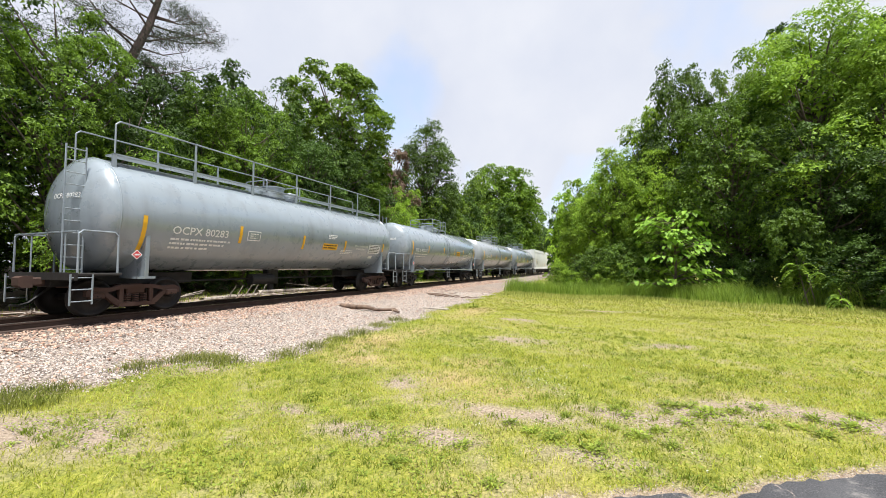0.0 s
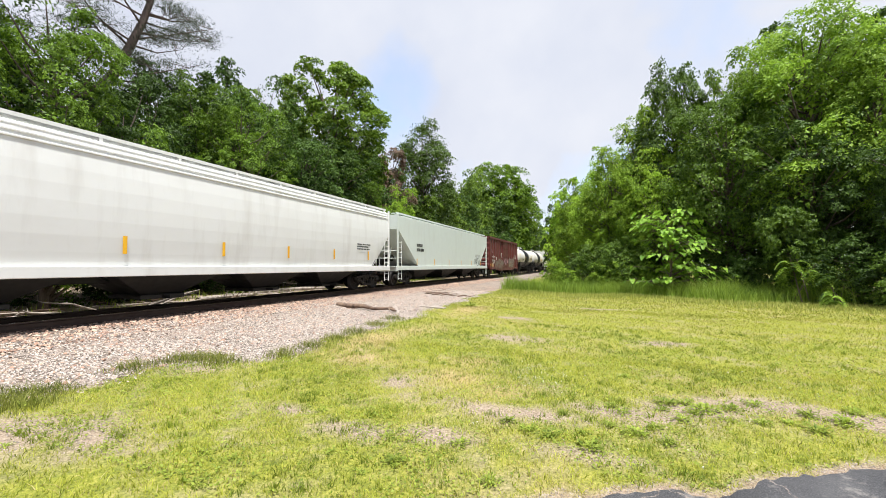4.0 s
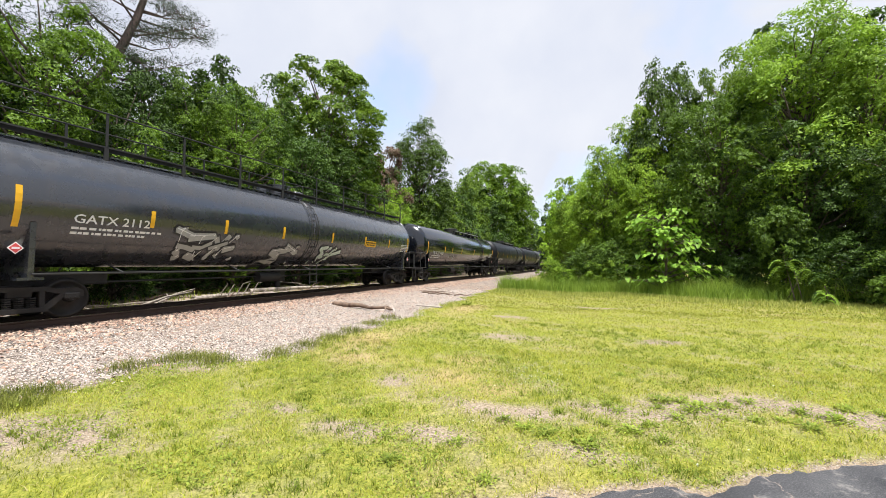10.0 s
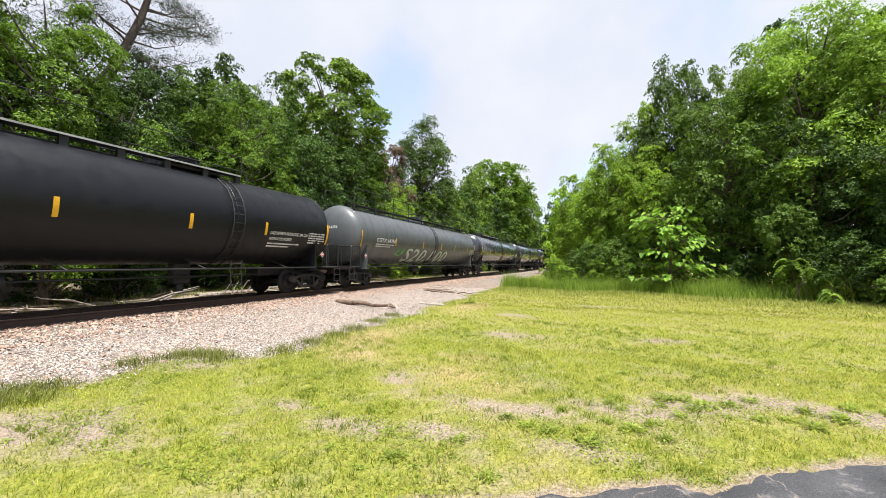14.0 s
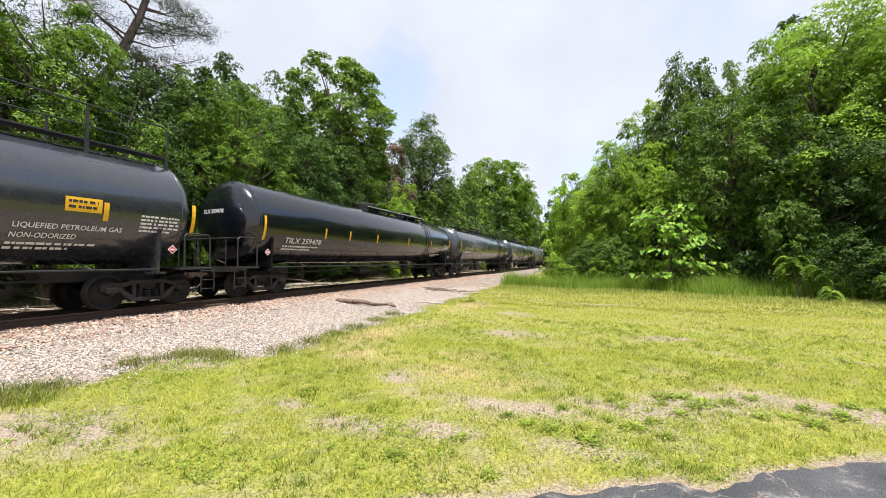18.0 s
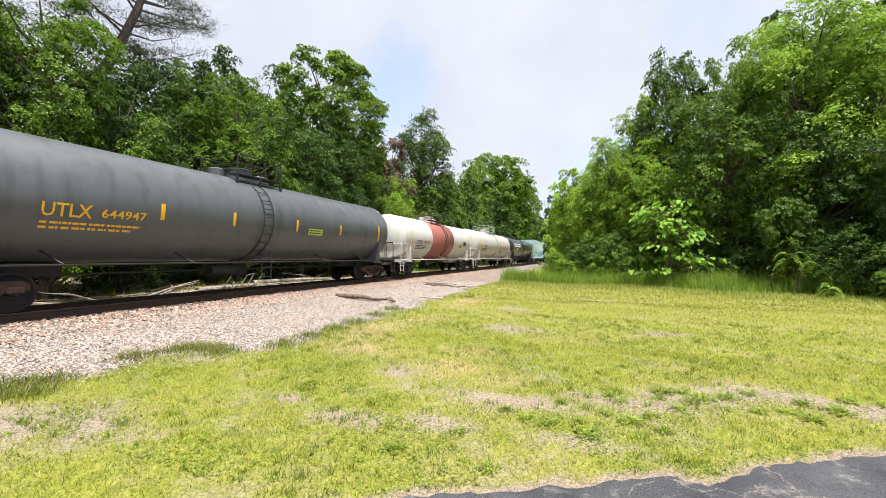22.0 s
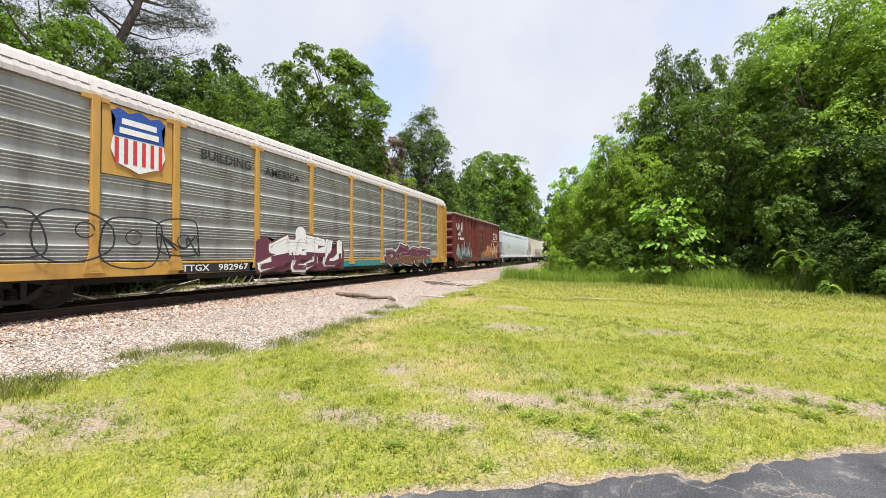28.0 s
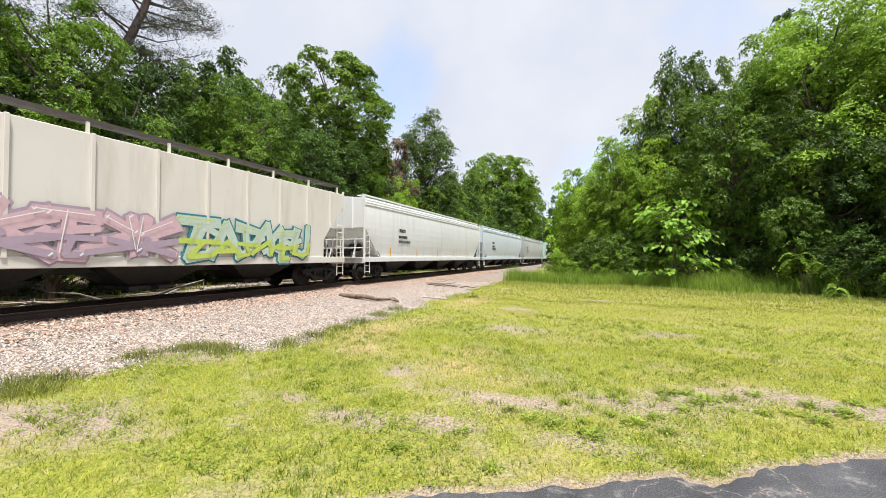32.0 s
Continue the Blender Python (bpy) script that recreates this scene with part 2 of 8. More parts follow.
def lathe(bm, profile, m, n=24):
    """Turns (along, radius) pairs about the x axis, then places them by m."""
    rings = []
    for a, r in profile:
        rings.append([bm.verts.new(m @ Vector((a, r * math.cos(2 * math.pi * i / n), r * math.sin(2 * math.pi * i / n)))) for i in range(n)])
    for p, q in zip(rings, rings[1:]):
        for i in range(n):
            bm.faces.new((p[i], p[(i + 1) % n], q[(i + 1) % n], q[i]))
    bm.faces.new(rings[0])
    bm.faces.new(rings[-1][::-1])


def raw(name, verts, faces, smooth=False):
    me = bpy.data.meshes.new(name)
    me.from_pydata(verts, [], faces)
    if smooth:
        me.polygons.foreach_set("use_smooth", [True] * len(me.polygons))
    me.update()
    return me


def quads_mesh(name, co, quads, tris=False):
    """A mesh out of numpy arrays."""
    k = 3 if tris else 4
    me = bpy.data.meshes.new(name)
    me.vertices.add(len(co))
    me.vertices.foreach_set("co", np.asarray(co, dtype=np.float32).ravel())
    me.loops.add(len(quads) * k)
    me.loops.foreach_set("vertex_index", np.asarray(quads, dtype=np.int32).ravel())
    me.polygons.add(len(quads))
    me.polygons.foreach_set("loop_start", np.arange(0, len(quads) * k, k, dtype=np.int32))
    me.update()
    me.validate()
    return me


# ---- ground ----
TRACK, RAIL = -12.65, 0.385
rng = np.random.default_rng(7)


def smooth_step(a, b, x):
    t = np.clip((x - a) / (b - a), 0, 1)
    return t * t * (3 - 2 * t)


def wave(x, y, s, seed=0.0):
    """Cheap smooth variation, about -1 to 1."""
    return (np.sin(x * s * 1.3 + seed + 1.7 * np.sin(y * s * 0.9 + seed * 2)) + np.sin(y * s * 1.7 + 2.1 * seed + 1.3 * np.sin(x * s * 1.1 + seed)) + np.sin((x + y) * s * 0.8 + seed * 3)) / 3


def terrain(x, y):
    d = np.abs(x - TRACK)
    bed = 0.175 * (1 - smooth_step(2.0, 4.2, d))
    bank = 0.06 * wave(x, y, 0.5, 1) * smooth_step(3, 6, d)
    rise = 1.6 * smooth_step(-18.5, -30.0, x) + 0.15 * smooth_step(-15.8, -17.2, x)
    return bed + bank * smooth_step(-16, -20, x) + rise + 0.015 * wave(x, y, 1.9, 3)


def gravel_edge(y):
    """x of the line where the stone meets the turf."""
    return -5.4 - 1.02 * (1 - smooth_step(3.9, 5.2, y)) - 0.055 * np.maximum(0.0, y - 8.5) + 0.10 * np.sin(y * 1.1 + 2.2) + 0.16 * np.sin(y * 2.3 + 0.6) * smooth_step(3.0, 6.0, y) - 0.3 * np.exp(-((y - 4.2) / 0.45) ** 2)


BARE = [(-6.0, 4.35, 0.55, 0.4), (-5.6, 1.9, 0.9, 0.5), (-4.6, 2.3, 0.8, 0.35), (0.9, 5.05, 0.7, 0.28), (0.35, 4.75, 0.7, 0.3), (1.7, 5.5, 0.9, 0.3), (2.6, 5.4, 0.8, 0.3), (-0.9, 4.3, 0.9, 0.25),
        (-2.3, 3.3, 0.5, 0.2), (-1.5, 3.5, 0.4, 0.2), (-1.9, 8.6, 0.7, 0.4), (-2.6, 4.9, 0.35, 0.3), (1.2, 9.2, 0.6, 0.3), (-3.3, 3.5, 0.3, 0.15), (-0.2, 3.6, 0.5, 0.18), (0.2, 15.5, 1.0, 0.2), (-2.6, 12.0, 0.7, 0.25)]
DRY = [(-4.6, 7.4, 0.7, 1.5), (-4.2, 9.4, 0.7, 1.0), (-1.9, 5.4, 0.5, 0.4), (-2.0, 6.3, 0.6, 0.4), (-3.9, 5.9, 0.6, 0.5), (-1.2, 5.0, 0.4, 0.4), (-4.4, 14.0, 0.6, 2.0)]


def patches(x, y, spots):
    f = np.zeros_like(x)
    for cx, cy, rx, ry in spots:
        f = np.maximum(f, np.exp(-(((x - cx) / rx) ** 2 + ((y - cy) / ry) ** 2) * 1.1))
    return f


def road_edge(x):
    """y of the ragged edge of the asphalt, behind which the turf starts."""
    return 2.97 + 0.575 * x - 0.13 * np.exp(-((x - 0.72) / 0.26) ** 2) - 0.05 * np.exp(-((x + 0.05) / 0.2) ** 2) + 0.018 * np.sin(x * 4.3 + 0.6) + 0.022 * np.sin(x * 11.7 + 1 + 2 * np.sin(x * 3.1)) + 0.016 * np.sin(x * 27.0 + 3 * np.sin(x * 5.0))


def covers(x, y):
    """Shares of turf, of dry straw and of stone on the ground."""
    stone = 1 - smooth_step(-0.12, 0.18, x - gravel_edge(y) + 0.12 * wave(x, y, 6, 2))
    bare = np.clip(patches(x, y, BARE) * 1.1 + 0.30 * wave(x, y, 3.1, 5) + 0.30 * wave(x, y, 9.0, 8) + 0.25 * wave(x, y, 23.0, 4), 0, 1)
    dry = np.clip(patches(x, y, DRY) * 0.95 + 0.3 * wave(x, y, 1.3, 4) + 0.2 * wave(x, y, 5.3, 9), 0, 1)
    verge = 1 - smooth_step(0.02, 0.20, y - road_edge(x) + 0.07 * wave(x, y, 7.0, 3))
    turf = np.clip(1 - 1.1 * bare - verge * (x > -9), 0, 1) * (1 - stone)
    return turf, dry, stone


def ground_material():
    m, t, p = nodes_of("turf_soil_and_stone")
    at = t.nodes.new("ShaderNodeAttribute")
    at.attribute_name = "cover"
    sep = t.nodes.new("ShaderNodeSeparateColor")
    t.links.new(at.outputs["Color"], sep.inputs["Color"])
    n1, n2, n3 = noise_node(t, 7.0, 6, 0.65), noise_node(t, 38.0, 5, 0.7), noise_node(t, 0.9, 4, 0.6)
    v = t.nodes.new("ShaderNodeTexVoronoi")
    v.inputs["Scale"].default_value = 26.0
    c = t.nodes.new("ShaderNodeTexCoord")
    t.links.new(c.outputs["Object"], v.inputs["Vector"])
    # Stone ground painted darker to imitate shadow in gaps between loose pieces.
    stone_c = ramp_node(t, v.outputs["Color"], [(0.1, (0.042, 0.035, 0.030)), (0.5, (0.185, 0.151, 0.126)), (0.85, (0.386, 0.328, 0.277))])
    pink = mix_node(t, ramp_node(t, n3.outputs["Fac"], [(0.4, (0, 0, 0)), (0.65, (0.420, 0.420, 0.420))]).outputs["Color"], stone_c.outputs["Color"], (0.353, 0.260, 0.210))
    soil = ramp_node(t, n2.outputs["Fac"], [(0.3, (0.11, 0.082, 0.06)), (0.5, (0.29, 0.222, 0.165)), (0.72, (0.44, 0.365, 0.29))])
    speck = mix_node(t, 0.6, n1.outputs["Fac"], n2.outputs["Fac"])
    green = ramp_node(t, speck, [(0.34, (0.061, 0.081, 0.013)), (0.48, (0.191, 0.212, 0.030)), (0.56, (0.277, 0.273, 0.048)), (0.68, (0.398, 0.341, 0.103))])
    straw = ramp_node(t, n2.outputs["Fac"], [(0.3, (0.286, 0.210, 0.084)), (0.7, (0.462, 0.370, 0.176))])
    g2 = mix_node(t, sep.outputs["Green"], green.outputs["Color"], straw.outputs["Color"])
    a = mix_node(t, sep.outputs["Red"], soil.outputs["Color"], g2)
    b = mix_node(t, sep.outputs["Blue"], a, pink)
    t.links.new(b, p.inputs["Base Color"])
    p.inputs["Roughness"].default_value = 0.95
    p.inputs["Specular IOR Level"].default_value = 0.2
    ad = t.nodes.new("ShaderNodeMath")
    ad.operation = "ADD"
    t.links.new(n2.outputs["Fac"], ad.inputs[0])
    t.links.new(v.outputs["Distance"], ad.inputs[1])
    bump(t, p, ad.outputs["Value"], 0.7, 0.03)
    return m


def build_ground():
    def lines(dense0, dense1, step, far):
        a = list(np.arange(dense0, dense1 + 1e-6, step))
        s, v = step, a[-1]
        up = []
        while v < far:
            s *= 1.22
            v += s
            up.append(v)
        s, v, dn = step, a[0], []
        while v > -far:
            s *= 1.22
            v -= s
            dn.append(v)
        return np.array(dn[::-1] + a + up)
    xs, ys = lines(-19.0, 8.0, 0.13, 2500), lines(0.5, 21.0, 0.13, 2500)
    X, Y = np.meshgrid(xs, ys)
    Z = terrain(X, Y)
    n, k = X.shape
    i = np.arange(n * k).reshape(n, k)
    q = np.stack([i[:-1, :-1], i[:-1, 1:], i[1:, 1:], i[1:, :-1]], -1).reshape(-1, 4)
    me = quads_mesh("ground", np.stack([X, Y, Z], -1).reshape(-1, 3), q)
    turf, dry, stone = covers(X, Y)
    litter = smooth_step(-15.6, -16.4, X)
    turf = turf * (1 - litter) + 0.12 * litter
    dry = dry * (1 - litter) + 0.4 * litter
    stone = stone * (1 - litter)
    col = me.color_attributes.new("cover", "FLOAT_COLOR", "POINT")
    col.data.foreach_set("color", np.stack([turf, dry, stone, np.ones_like(X)], -1).astype(np.float32).ravel())
    me.polygons.foreach_set("use_smooth", [True] * len(me.polygons))
    ob = put("ground", me, ground_material())
    return tagged(ob, "patchy turf, bare soil and grey-pink stone beside the track", "ground", kind="structure")


build_ground()


def build_road():
    m, t, p = nodes_of("cracked_asphalt")
    n1, n2 = noise_node(t, 1.1, 5, 0.6), noise_node(t, 60.0, 4, 0.7)
    v = t.nodes.new("ShaderNodeTexVoronoi")
    v.feature = "DISTANCE_TO_EDGE"
    v.inputs["Scale"].default_value = 1.1
    mp = t.nodes.new("ShaderNodeVectorMath")
    mp.operation = "ADD"
    c = t.nodes.new("ShaderNodeTexCoord")
    nw = noise_node(t, 2.0, 4, 0.6)
    t.links.new(c.outputs["Object"], mp.inputs[0])
    t.links.new(nw.outputs["Color"], mp.inputs[1])
    t.links.new(mp.outputs["Vector"], v.inputs["Vector"])
    base = ramp_node(t, n1.outputs["Fac"], [(0.42, (0.018, 0.018, 0.022)), (0.54, (0.048, 0.047, 0.052)), (0.70, (0.10, 0.098, 0.10))])
    chip = ramp_node(t, noise_node(t, 105.0, 3, 0.6).outputs["Fac"], [(0.42, (0.012, 0.012, 0.013)), (0.55, (0.075, 0.075, 0.078)), (0.68, (0.21, 0.205, 0.20))])
    grain = mix_node(t, 0.36, base.outputs["Color"], chip.outputs["Color"])
    crack = ramp_node(t, v.outputs["Distance"], [(0.0, (0.8, 0.8, 0.8)), (0.016, (0, 0, 0))])
    crumbs = ramp_node(t, noise_node(t, 4.5, 6, 0.75).outputs["Fac"], [(0.56, (0, 0, 0)), (0.66, (0.7, 0.7, 0.7))])
    grain = mix_node(t, crumbs.outputs["Color"], grain, (0.19, 0.175, 0.165))
    fill = ramp_node(t, n2.outputs["Fac"], [(0.4, (0.02, 0.018, 0.016)), (0.6, (0.34, 0.28, 0.24))])
    col = mix_node(t, crack.outputs["Color"], grain, fill.outputs["Color"])
    t.links.new(col, p.inputs["Base Color"])
    rr = ramp_node(t, n1.outputs["Fac"], [(0.38, (0.5,) * 3), (0.5, (0.9,) * 3)])
    t.links.new(rr.outputs["Color"], p.inputs["Roughness"])
    bump(t, p, n2.outputs["Fac"], 0.6, 0.01)
    xs = np.arange(-7.0, 30.0, 0.06)
    e = road_edge(xs) + rng.normal(0, 0.012, len(xs))
    top = [(x, y, 0.026) for x, y in zip(xs, e)]
    rim = [(x, y + 0.03, -0.03) for x, y in zip(xs, e)]
    mid = [(x, y - 0.12, 0.03) for x, y in zip(xs, e)]
    back = [(x, y - 9.0, 0.034) for x, y in zip(xs, e)]
    k = len(xs)
    f = []
    for r in range(3):
        f += [(r * k + i, r * k + i + 1, (r + 1) * k + i + 1, (r + 1) * k + i) for i in range(k - 1)]
    ob = put("road", raw("road", rim + top + mid + back, f), m)
    return tagged(ob, "old dark grey asphalt with cracks and a crumbling edge", "road", kind="structure")


build_road()


def scatter_stones(name, n, area, size, stops, label):
    """Loose broken stone: low pieces bedded in the ground, each turned its own way."""
    x0, x1, y0, y1 = area
    x, y = rng.uniform(x0, x1, n), y0 + (y1 - y0) * rng.uniform(0, 1, n) ** 1.5
    keep = x < gravel_edge(y) + rng.normal(0.0, 0.16, n)
    x, y = x[keep], y[keep]
    n = len(x)
    s = size * rng.uniform(0.55, 1.5, n)
    base = np.array([(1, 0, 0), (0, 1, 0), (-1, 0, 0), (0, -1, 0), (0, 0, 1), (0, 0, -1)], float)
    co = base[None] * rng.uniform(0.6, 1.15, (n, 6, 1)) + rng.normal(0, 0.16, (n, 6, 3))
    a, b = rng.uniform(0, 6.28, n), rng.normal(0, 0.5, n)
    ca, sa, cb, sb = np.cos(a), np.sin(a), np.cos(b), np.sin(b)
    zz, yy = co[..., 2] * cb[:, None] - co[..., 1] * sb[:, None], co[..., 2] * sb[:, None] + co[..., 1] * cb[:, None]
    xx = co[..., 0] * ca[:, None] - yy * sa[:, None]
    yy = co[..., 0] * sa[:, None] + yy * ca[:, None]
    out = np.stack([xx, yy, zz * 0.85], -1) * s[:, None, None]
    out += np.stack([x, y, terrain(x, y) + 0.3 * s], -1)[:, None]
    tri = np.array([(0, 1, 4), (1, 2, 4), (2, 3, 4), (3, 0, 4)])
    idx = (tri[None] + 6 * np.arange(n)[:, None, None]).reshape(-1, 3)
    ob = put(name, quads_mesh(name, out.reshape(-1, 3), idx, True), mineral(name + "_rock", stops))
    return tagged(ob, label, "stones", kind="stuff")


PINKISH = [(0.0, (0.033, 0.020, 0.015)), (0.22, (0.164, 0.082, 0.052)), (0.5, (0.343, 0.191, 0.123)), (0.8, (0.432, 0.283, 0.195)), (1.0, (0.492, 0.375, 0.281))]
GREYISH = [(0.0, (0.043, 0.034, 0.031)), (0.2, (0.240, 0.190, 0.160)), (0.6, (0.411, 0.345, 0.295)), (1.0, (0.523, 0.468, 0.415))]
scatter_stones("ballast", 38000, (-14.9, -9.6, -4.0, 42.0), 0.031, PINKISH, "pinkish broken ballast stone along the rails")
scatter_stones("ballast", 4200, (-9.8, -6.2, -1.0, 30.0), 0.027, PINKISH, "pinkish ballast stones strewn over finer gravel")
scatter_stones("gravel", 90000, (-10.4, -4.9, -1.0, 24.0), 0.0165, GREYISH, "pale grey crushed stone beside the track")


def build_track():
    rail_m = paint("rail_steel", (0.07, 0.045, 0.035), 0.7, (0.03, 0.025, 0.02), 0.5, 0.4)
    tie_m = bark("creosoted_tie", (0.035, 0.028, 0.022), (0.10, 0.08, 0.065))
    prof = [(-0.075, 0), (0.075, 0), (0.07, 0.02), (0.012, 0.04), (0.01, 0.13), (0.036, 0.145), (0.036, 0.178), (-0.036, 0.178), (-0.036, 0.145), (-0.01, 0.13), (-0.012, 0.04), (-0.07, 0.02)]
    for dx in (-0.7535, 0.7535):
        tk = thing("rail", pose(TRACK + dx, 0, RAIL - 0.18), "rust-brown steel rail with a worn bright head", "rail", "rails of the track", "structure")
        bm = bmesh.new()
        section(bm, prof, -80, 420)
        part("rail_bar", bm, rail_m, tk)
        bm = bmesh.new()
        box(bm, -0.03, 0.03, -80, 420, 0.179, 0.181)
        part("worn_head", bm, TREAD, tk, "bright worn running surface")
    ties = thing("track_bed", pose(TRACK, 0, 0), "dark creosoted wooden cross ties bedded in ballast", "railway ties", kind="structure")

    def tie(bm):
        box(bm, -1.3, 1.3, -0.115, 0.115, -0.0, 0.19, 0.012)

    def plate(bm):
        for dx in (-0.7535, 0.7535):
            box(bm, dx - 0.17, dx + 0.17, -0.1, 0.1, 0.19, 0.206)
    for i in range(150):
        t = shared("tie", "tie", tie, tie_m, ties)
        t.matrix_basis = pose(rng.normal(0, 0.015), -6 + 0.53 * i, rng.normal(0, 0.004), 0, 0, rng.normal(0, 0.5))
        if i < 60:
            pl = shared("tie_plate", "tie_plate", plate, rail_m, t)


build_track()

# ---- rolling stock: shared parts ----
WHEEL_R, AXLE = 0.46, 0.89
WHEELSETS = []


def wheel_build(bm):
    r = WHEEL_R
    rod(bm, (-0.8, 0, 0), (0.8, 0, 0), 0.085, 10)
    prof = [(0.0, 0.12), (0.0, 0.16), (0.035, 0.2), (0.045, r - 0.09), (0.01, r - 0.06), (-0.002, r + 0.028), (0.03, r + 0.028), (0.045, r), (0.135, r - 0.006), (0.14, r - 0.06), (0.09, r - 0.085), (0.085, 0.2), (0.13, 0.16), (0.135, 0.12)]
    for sx in (-1, 1):
        m = Matrix.Translation((0.685 * sx, 0, 0)) @ Matrix.Diagonal((sx, 1, 1, 1))
        lathe(bm, prof, m, 20)
        lathe(bm, [(0.13, 0.09), (0.36, 0.09), (0.38, 0.075), (0.40, 0.07)], m, 12)
        for k in range(3):
            a = k * 2.094
            rod(bm, (sx * (0.685 + 0.38), 0.045 * math.cos(a), 0.045 * math.sin(a)), (sx * (0.685 + 0.425), 0.045 * math.cos(a), 0.045 * math.sin(a)), 0.016, 6)


def frame_build(bm):
    """Cast side frame: arched top chord, sagging tension member, two windows and journal jaws."""
    x0, x1 = 0.90, 1.05
    prism(bm, [(-1.12, 0.50), (-1.12, 0.64), (-0.98, 0.72), (-0.62, 0.70), (-0.40, 0.76), (0.40, 0.76), (0.62, 0.70), (0.98, 0.72), (1.12, 0.64), (1.12, 0.50), (0.80, 0.54), (0.62, 0.60), (0.38, 0.66), (-0.38, 0.66), (-0.62, 0.60), (-0.80, 0.54)], x0, x1)
    for s in (-1, 1):
        prism(bm, [(s * 0.80, 0.56), (s * 0.70, 0.60), (s * 0.36, 0.32), (s * 0.40, 0.20), (s * 0.52, 0.28)], x0, x1)
        box(bm, x0 + 0.01, x1 - 0.01, s * 0.36 - 0.05, s * 0.36 + 0.05, 0.28, 0.68, 0.01)
        box(bm, x0 - 0.02, x1 + 0.05, s * AXLE - 0.15, s * AXLE + 0.15, 0.44, 0.60, 0.03)
    prism(bm, [(-0.46, 0.20), (0.46, 0.20), (0.38, 0.30), (-0.38, 0.30)], x0 - 0.02, x1 + 0.02)


def spring_build(bm):
    for dy in (-0.2, 0.0, 0.2):
        for k in range(5):
            z = 0.32 + 0.048 * k
            lathe(bm, [(-0.012, 0.06), (-0.012, 0.085), (0.012, 0.085), (0.012, 0.06)], Matrix.Translation((0.975, dy, z)) @ pose(0, 0, 0, 0, 90, 0), 6)


def bolster_build(bm):
    box(bm, -1.0, 1.0, -0.22, 0.22, 0.52, 0.72, 0.03)
    lathe(bm, [(0.0, 0.2), (0.12, 0.2)], pose(0, 0, 0.70, 0, -90, 0), 16)
    for s in (-1, 1):
        box(bm, -0.75, 0.75, s * 0.42 - 0.04, s * 0.42 + 0.04, 0.34, 0.42)
        box(bm, s * 0.62 - 0.1, s * 0.62 + 0.1, -0.30, 0.30, 0.72, 0.78)


def brake_build(bm):
    for s in (-1, 1):
        rod(bm, (-0.8, s * 0.36, 0.42), (0.8, s * 0.36, 0.42), 0.035, 6)
        for dx in (-0.72, 0.72):
            box(bm, dx - 0.05, dx + 0.05, s * 0.40 - 0.03, s * 0.40 + 0.05, 0.25, 0.62)


def bogie(car, y, steel):
    b = shared("bogie", "bogie", bolster_build, steel, car)
    b.matrix_basis = pose(0, y, 0)
    for s in (0, 180):
        f = shared("side_frame", "side_frame", frame_build, steel, b)
        f.matrix_basis = pose(0, 0, 0, 0, 0, s)
        g = shared("spring_nest", "spring_nest", spring_build, steel, b)
        g.matrix_basis = pose(0, 0, 0, 0, 0, s)
    shared("brake_beam", "brake_beam", brake_build, BLACK, b)
    for s in (-1, 1):
        w = shared("wheelset", "wheelset", wheel_build, WHEEL, b, "", True)
        w.matrix_basis = pose(0, s * AXLE, WHEEL_R)
        WHEELSETS.append((w, car, s * AXLE))
    return b


def coupler_build(bm):
    box(bm, -0.09, 0.09, -0.1, 0.62, 0.78, 0.98, 0.03)
    prism(bm, [(0.55, 0.74), (0.72, 0.74), (0.80, 0.80), (0.80, 0.98), (0.72, 1.02), (0.55, 1.02)], -0.17, 0.15)
    box(bm, -0.3, 0.3, -0.18, -0.05, 0.70, 1.05, 0.02)


def hose_build(bm):
    pts = [(0.32, 0.0, 0.75), (0.34, 0.2, 0.55), (0.33, 0.42, 0.36), (0.28, 0.62, 0.30), (0.2, 0.8, 0.33)]
    pipe(bm, pts, 0.028, 6)
    pipe(bm, [(0.9, -0.05, 0.95), (0.5, 0.05, 0.92), (0.1, 0.12, 1.0), (-0.1, 0.12, 0.98)], 0.016, 5)


def ends(car, half, material=None):
    """Couplers and air hoses, in the reach past the end sills."""
    for s in (0, 180):
        c = shared("coupler", "coupler", coupler_build, RUSTY, car)
        c.matrix_basis = pose(0, 0, 0, 0, 0, s) @ pose(0, half - 0.80, 0)
        h = shared("air_hose", "air_hose", hose_build, BLACK, car)
        h.matrix_basis = pose(0, 0, 0, 0, 0, s) @ pose(0, half - 0.80, 0)


# ---- marks on the sides ----
TEXTS = {}


def text_shape(words, size, spread=1.0):
    key = (words, size, spread)
    if key not in TEXTS:
        cu = bpy.data.curves.new("lettering", "FONT")
        cu.body, cu.size, cu.space_character, cu.offset = words, size, spread, 0.012 * size
        cu.resolution_u = 2
        ob = new("lettering", cu)
        me = bpy.data.meshes.new_from_object(ob.evaluated_get(bpy.context.evaluated_depsgraph_get()))
        co = np.zeros(len(me.vertices) * 3)
        me.vertices.foreach_get("co", co)
        TEXTS[key] = (co.reshape(-1, 3)[:, :2].copy(), [tuple(p.vertices) for p in me.polygons])
        bpy.data.objects.remove(ob)
        bpy.data.curves.remove(cu)
        bpy.data.meshes.remove(me)
    return TEXTS[key]


def flat(x):
    return lambda z: x


def round_side(radius, centre):
    return lambda z: math.sqrt(max(0.01, radius * radius - (z - centre) ** 2))


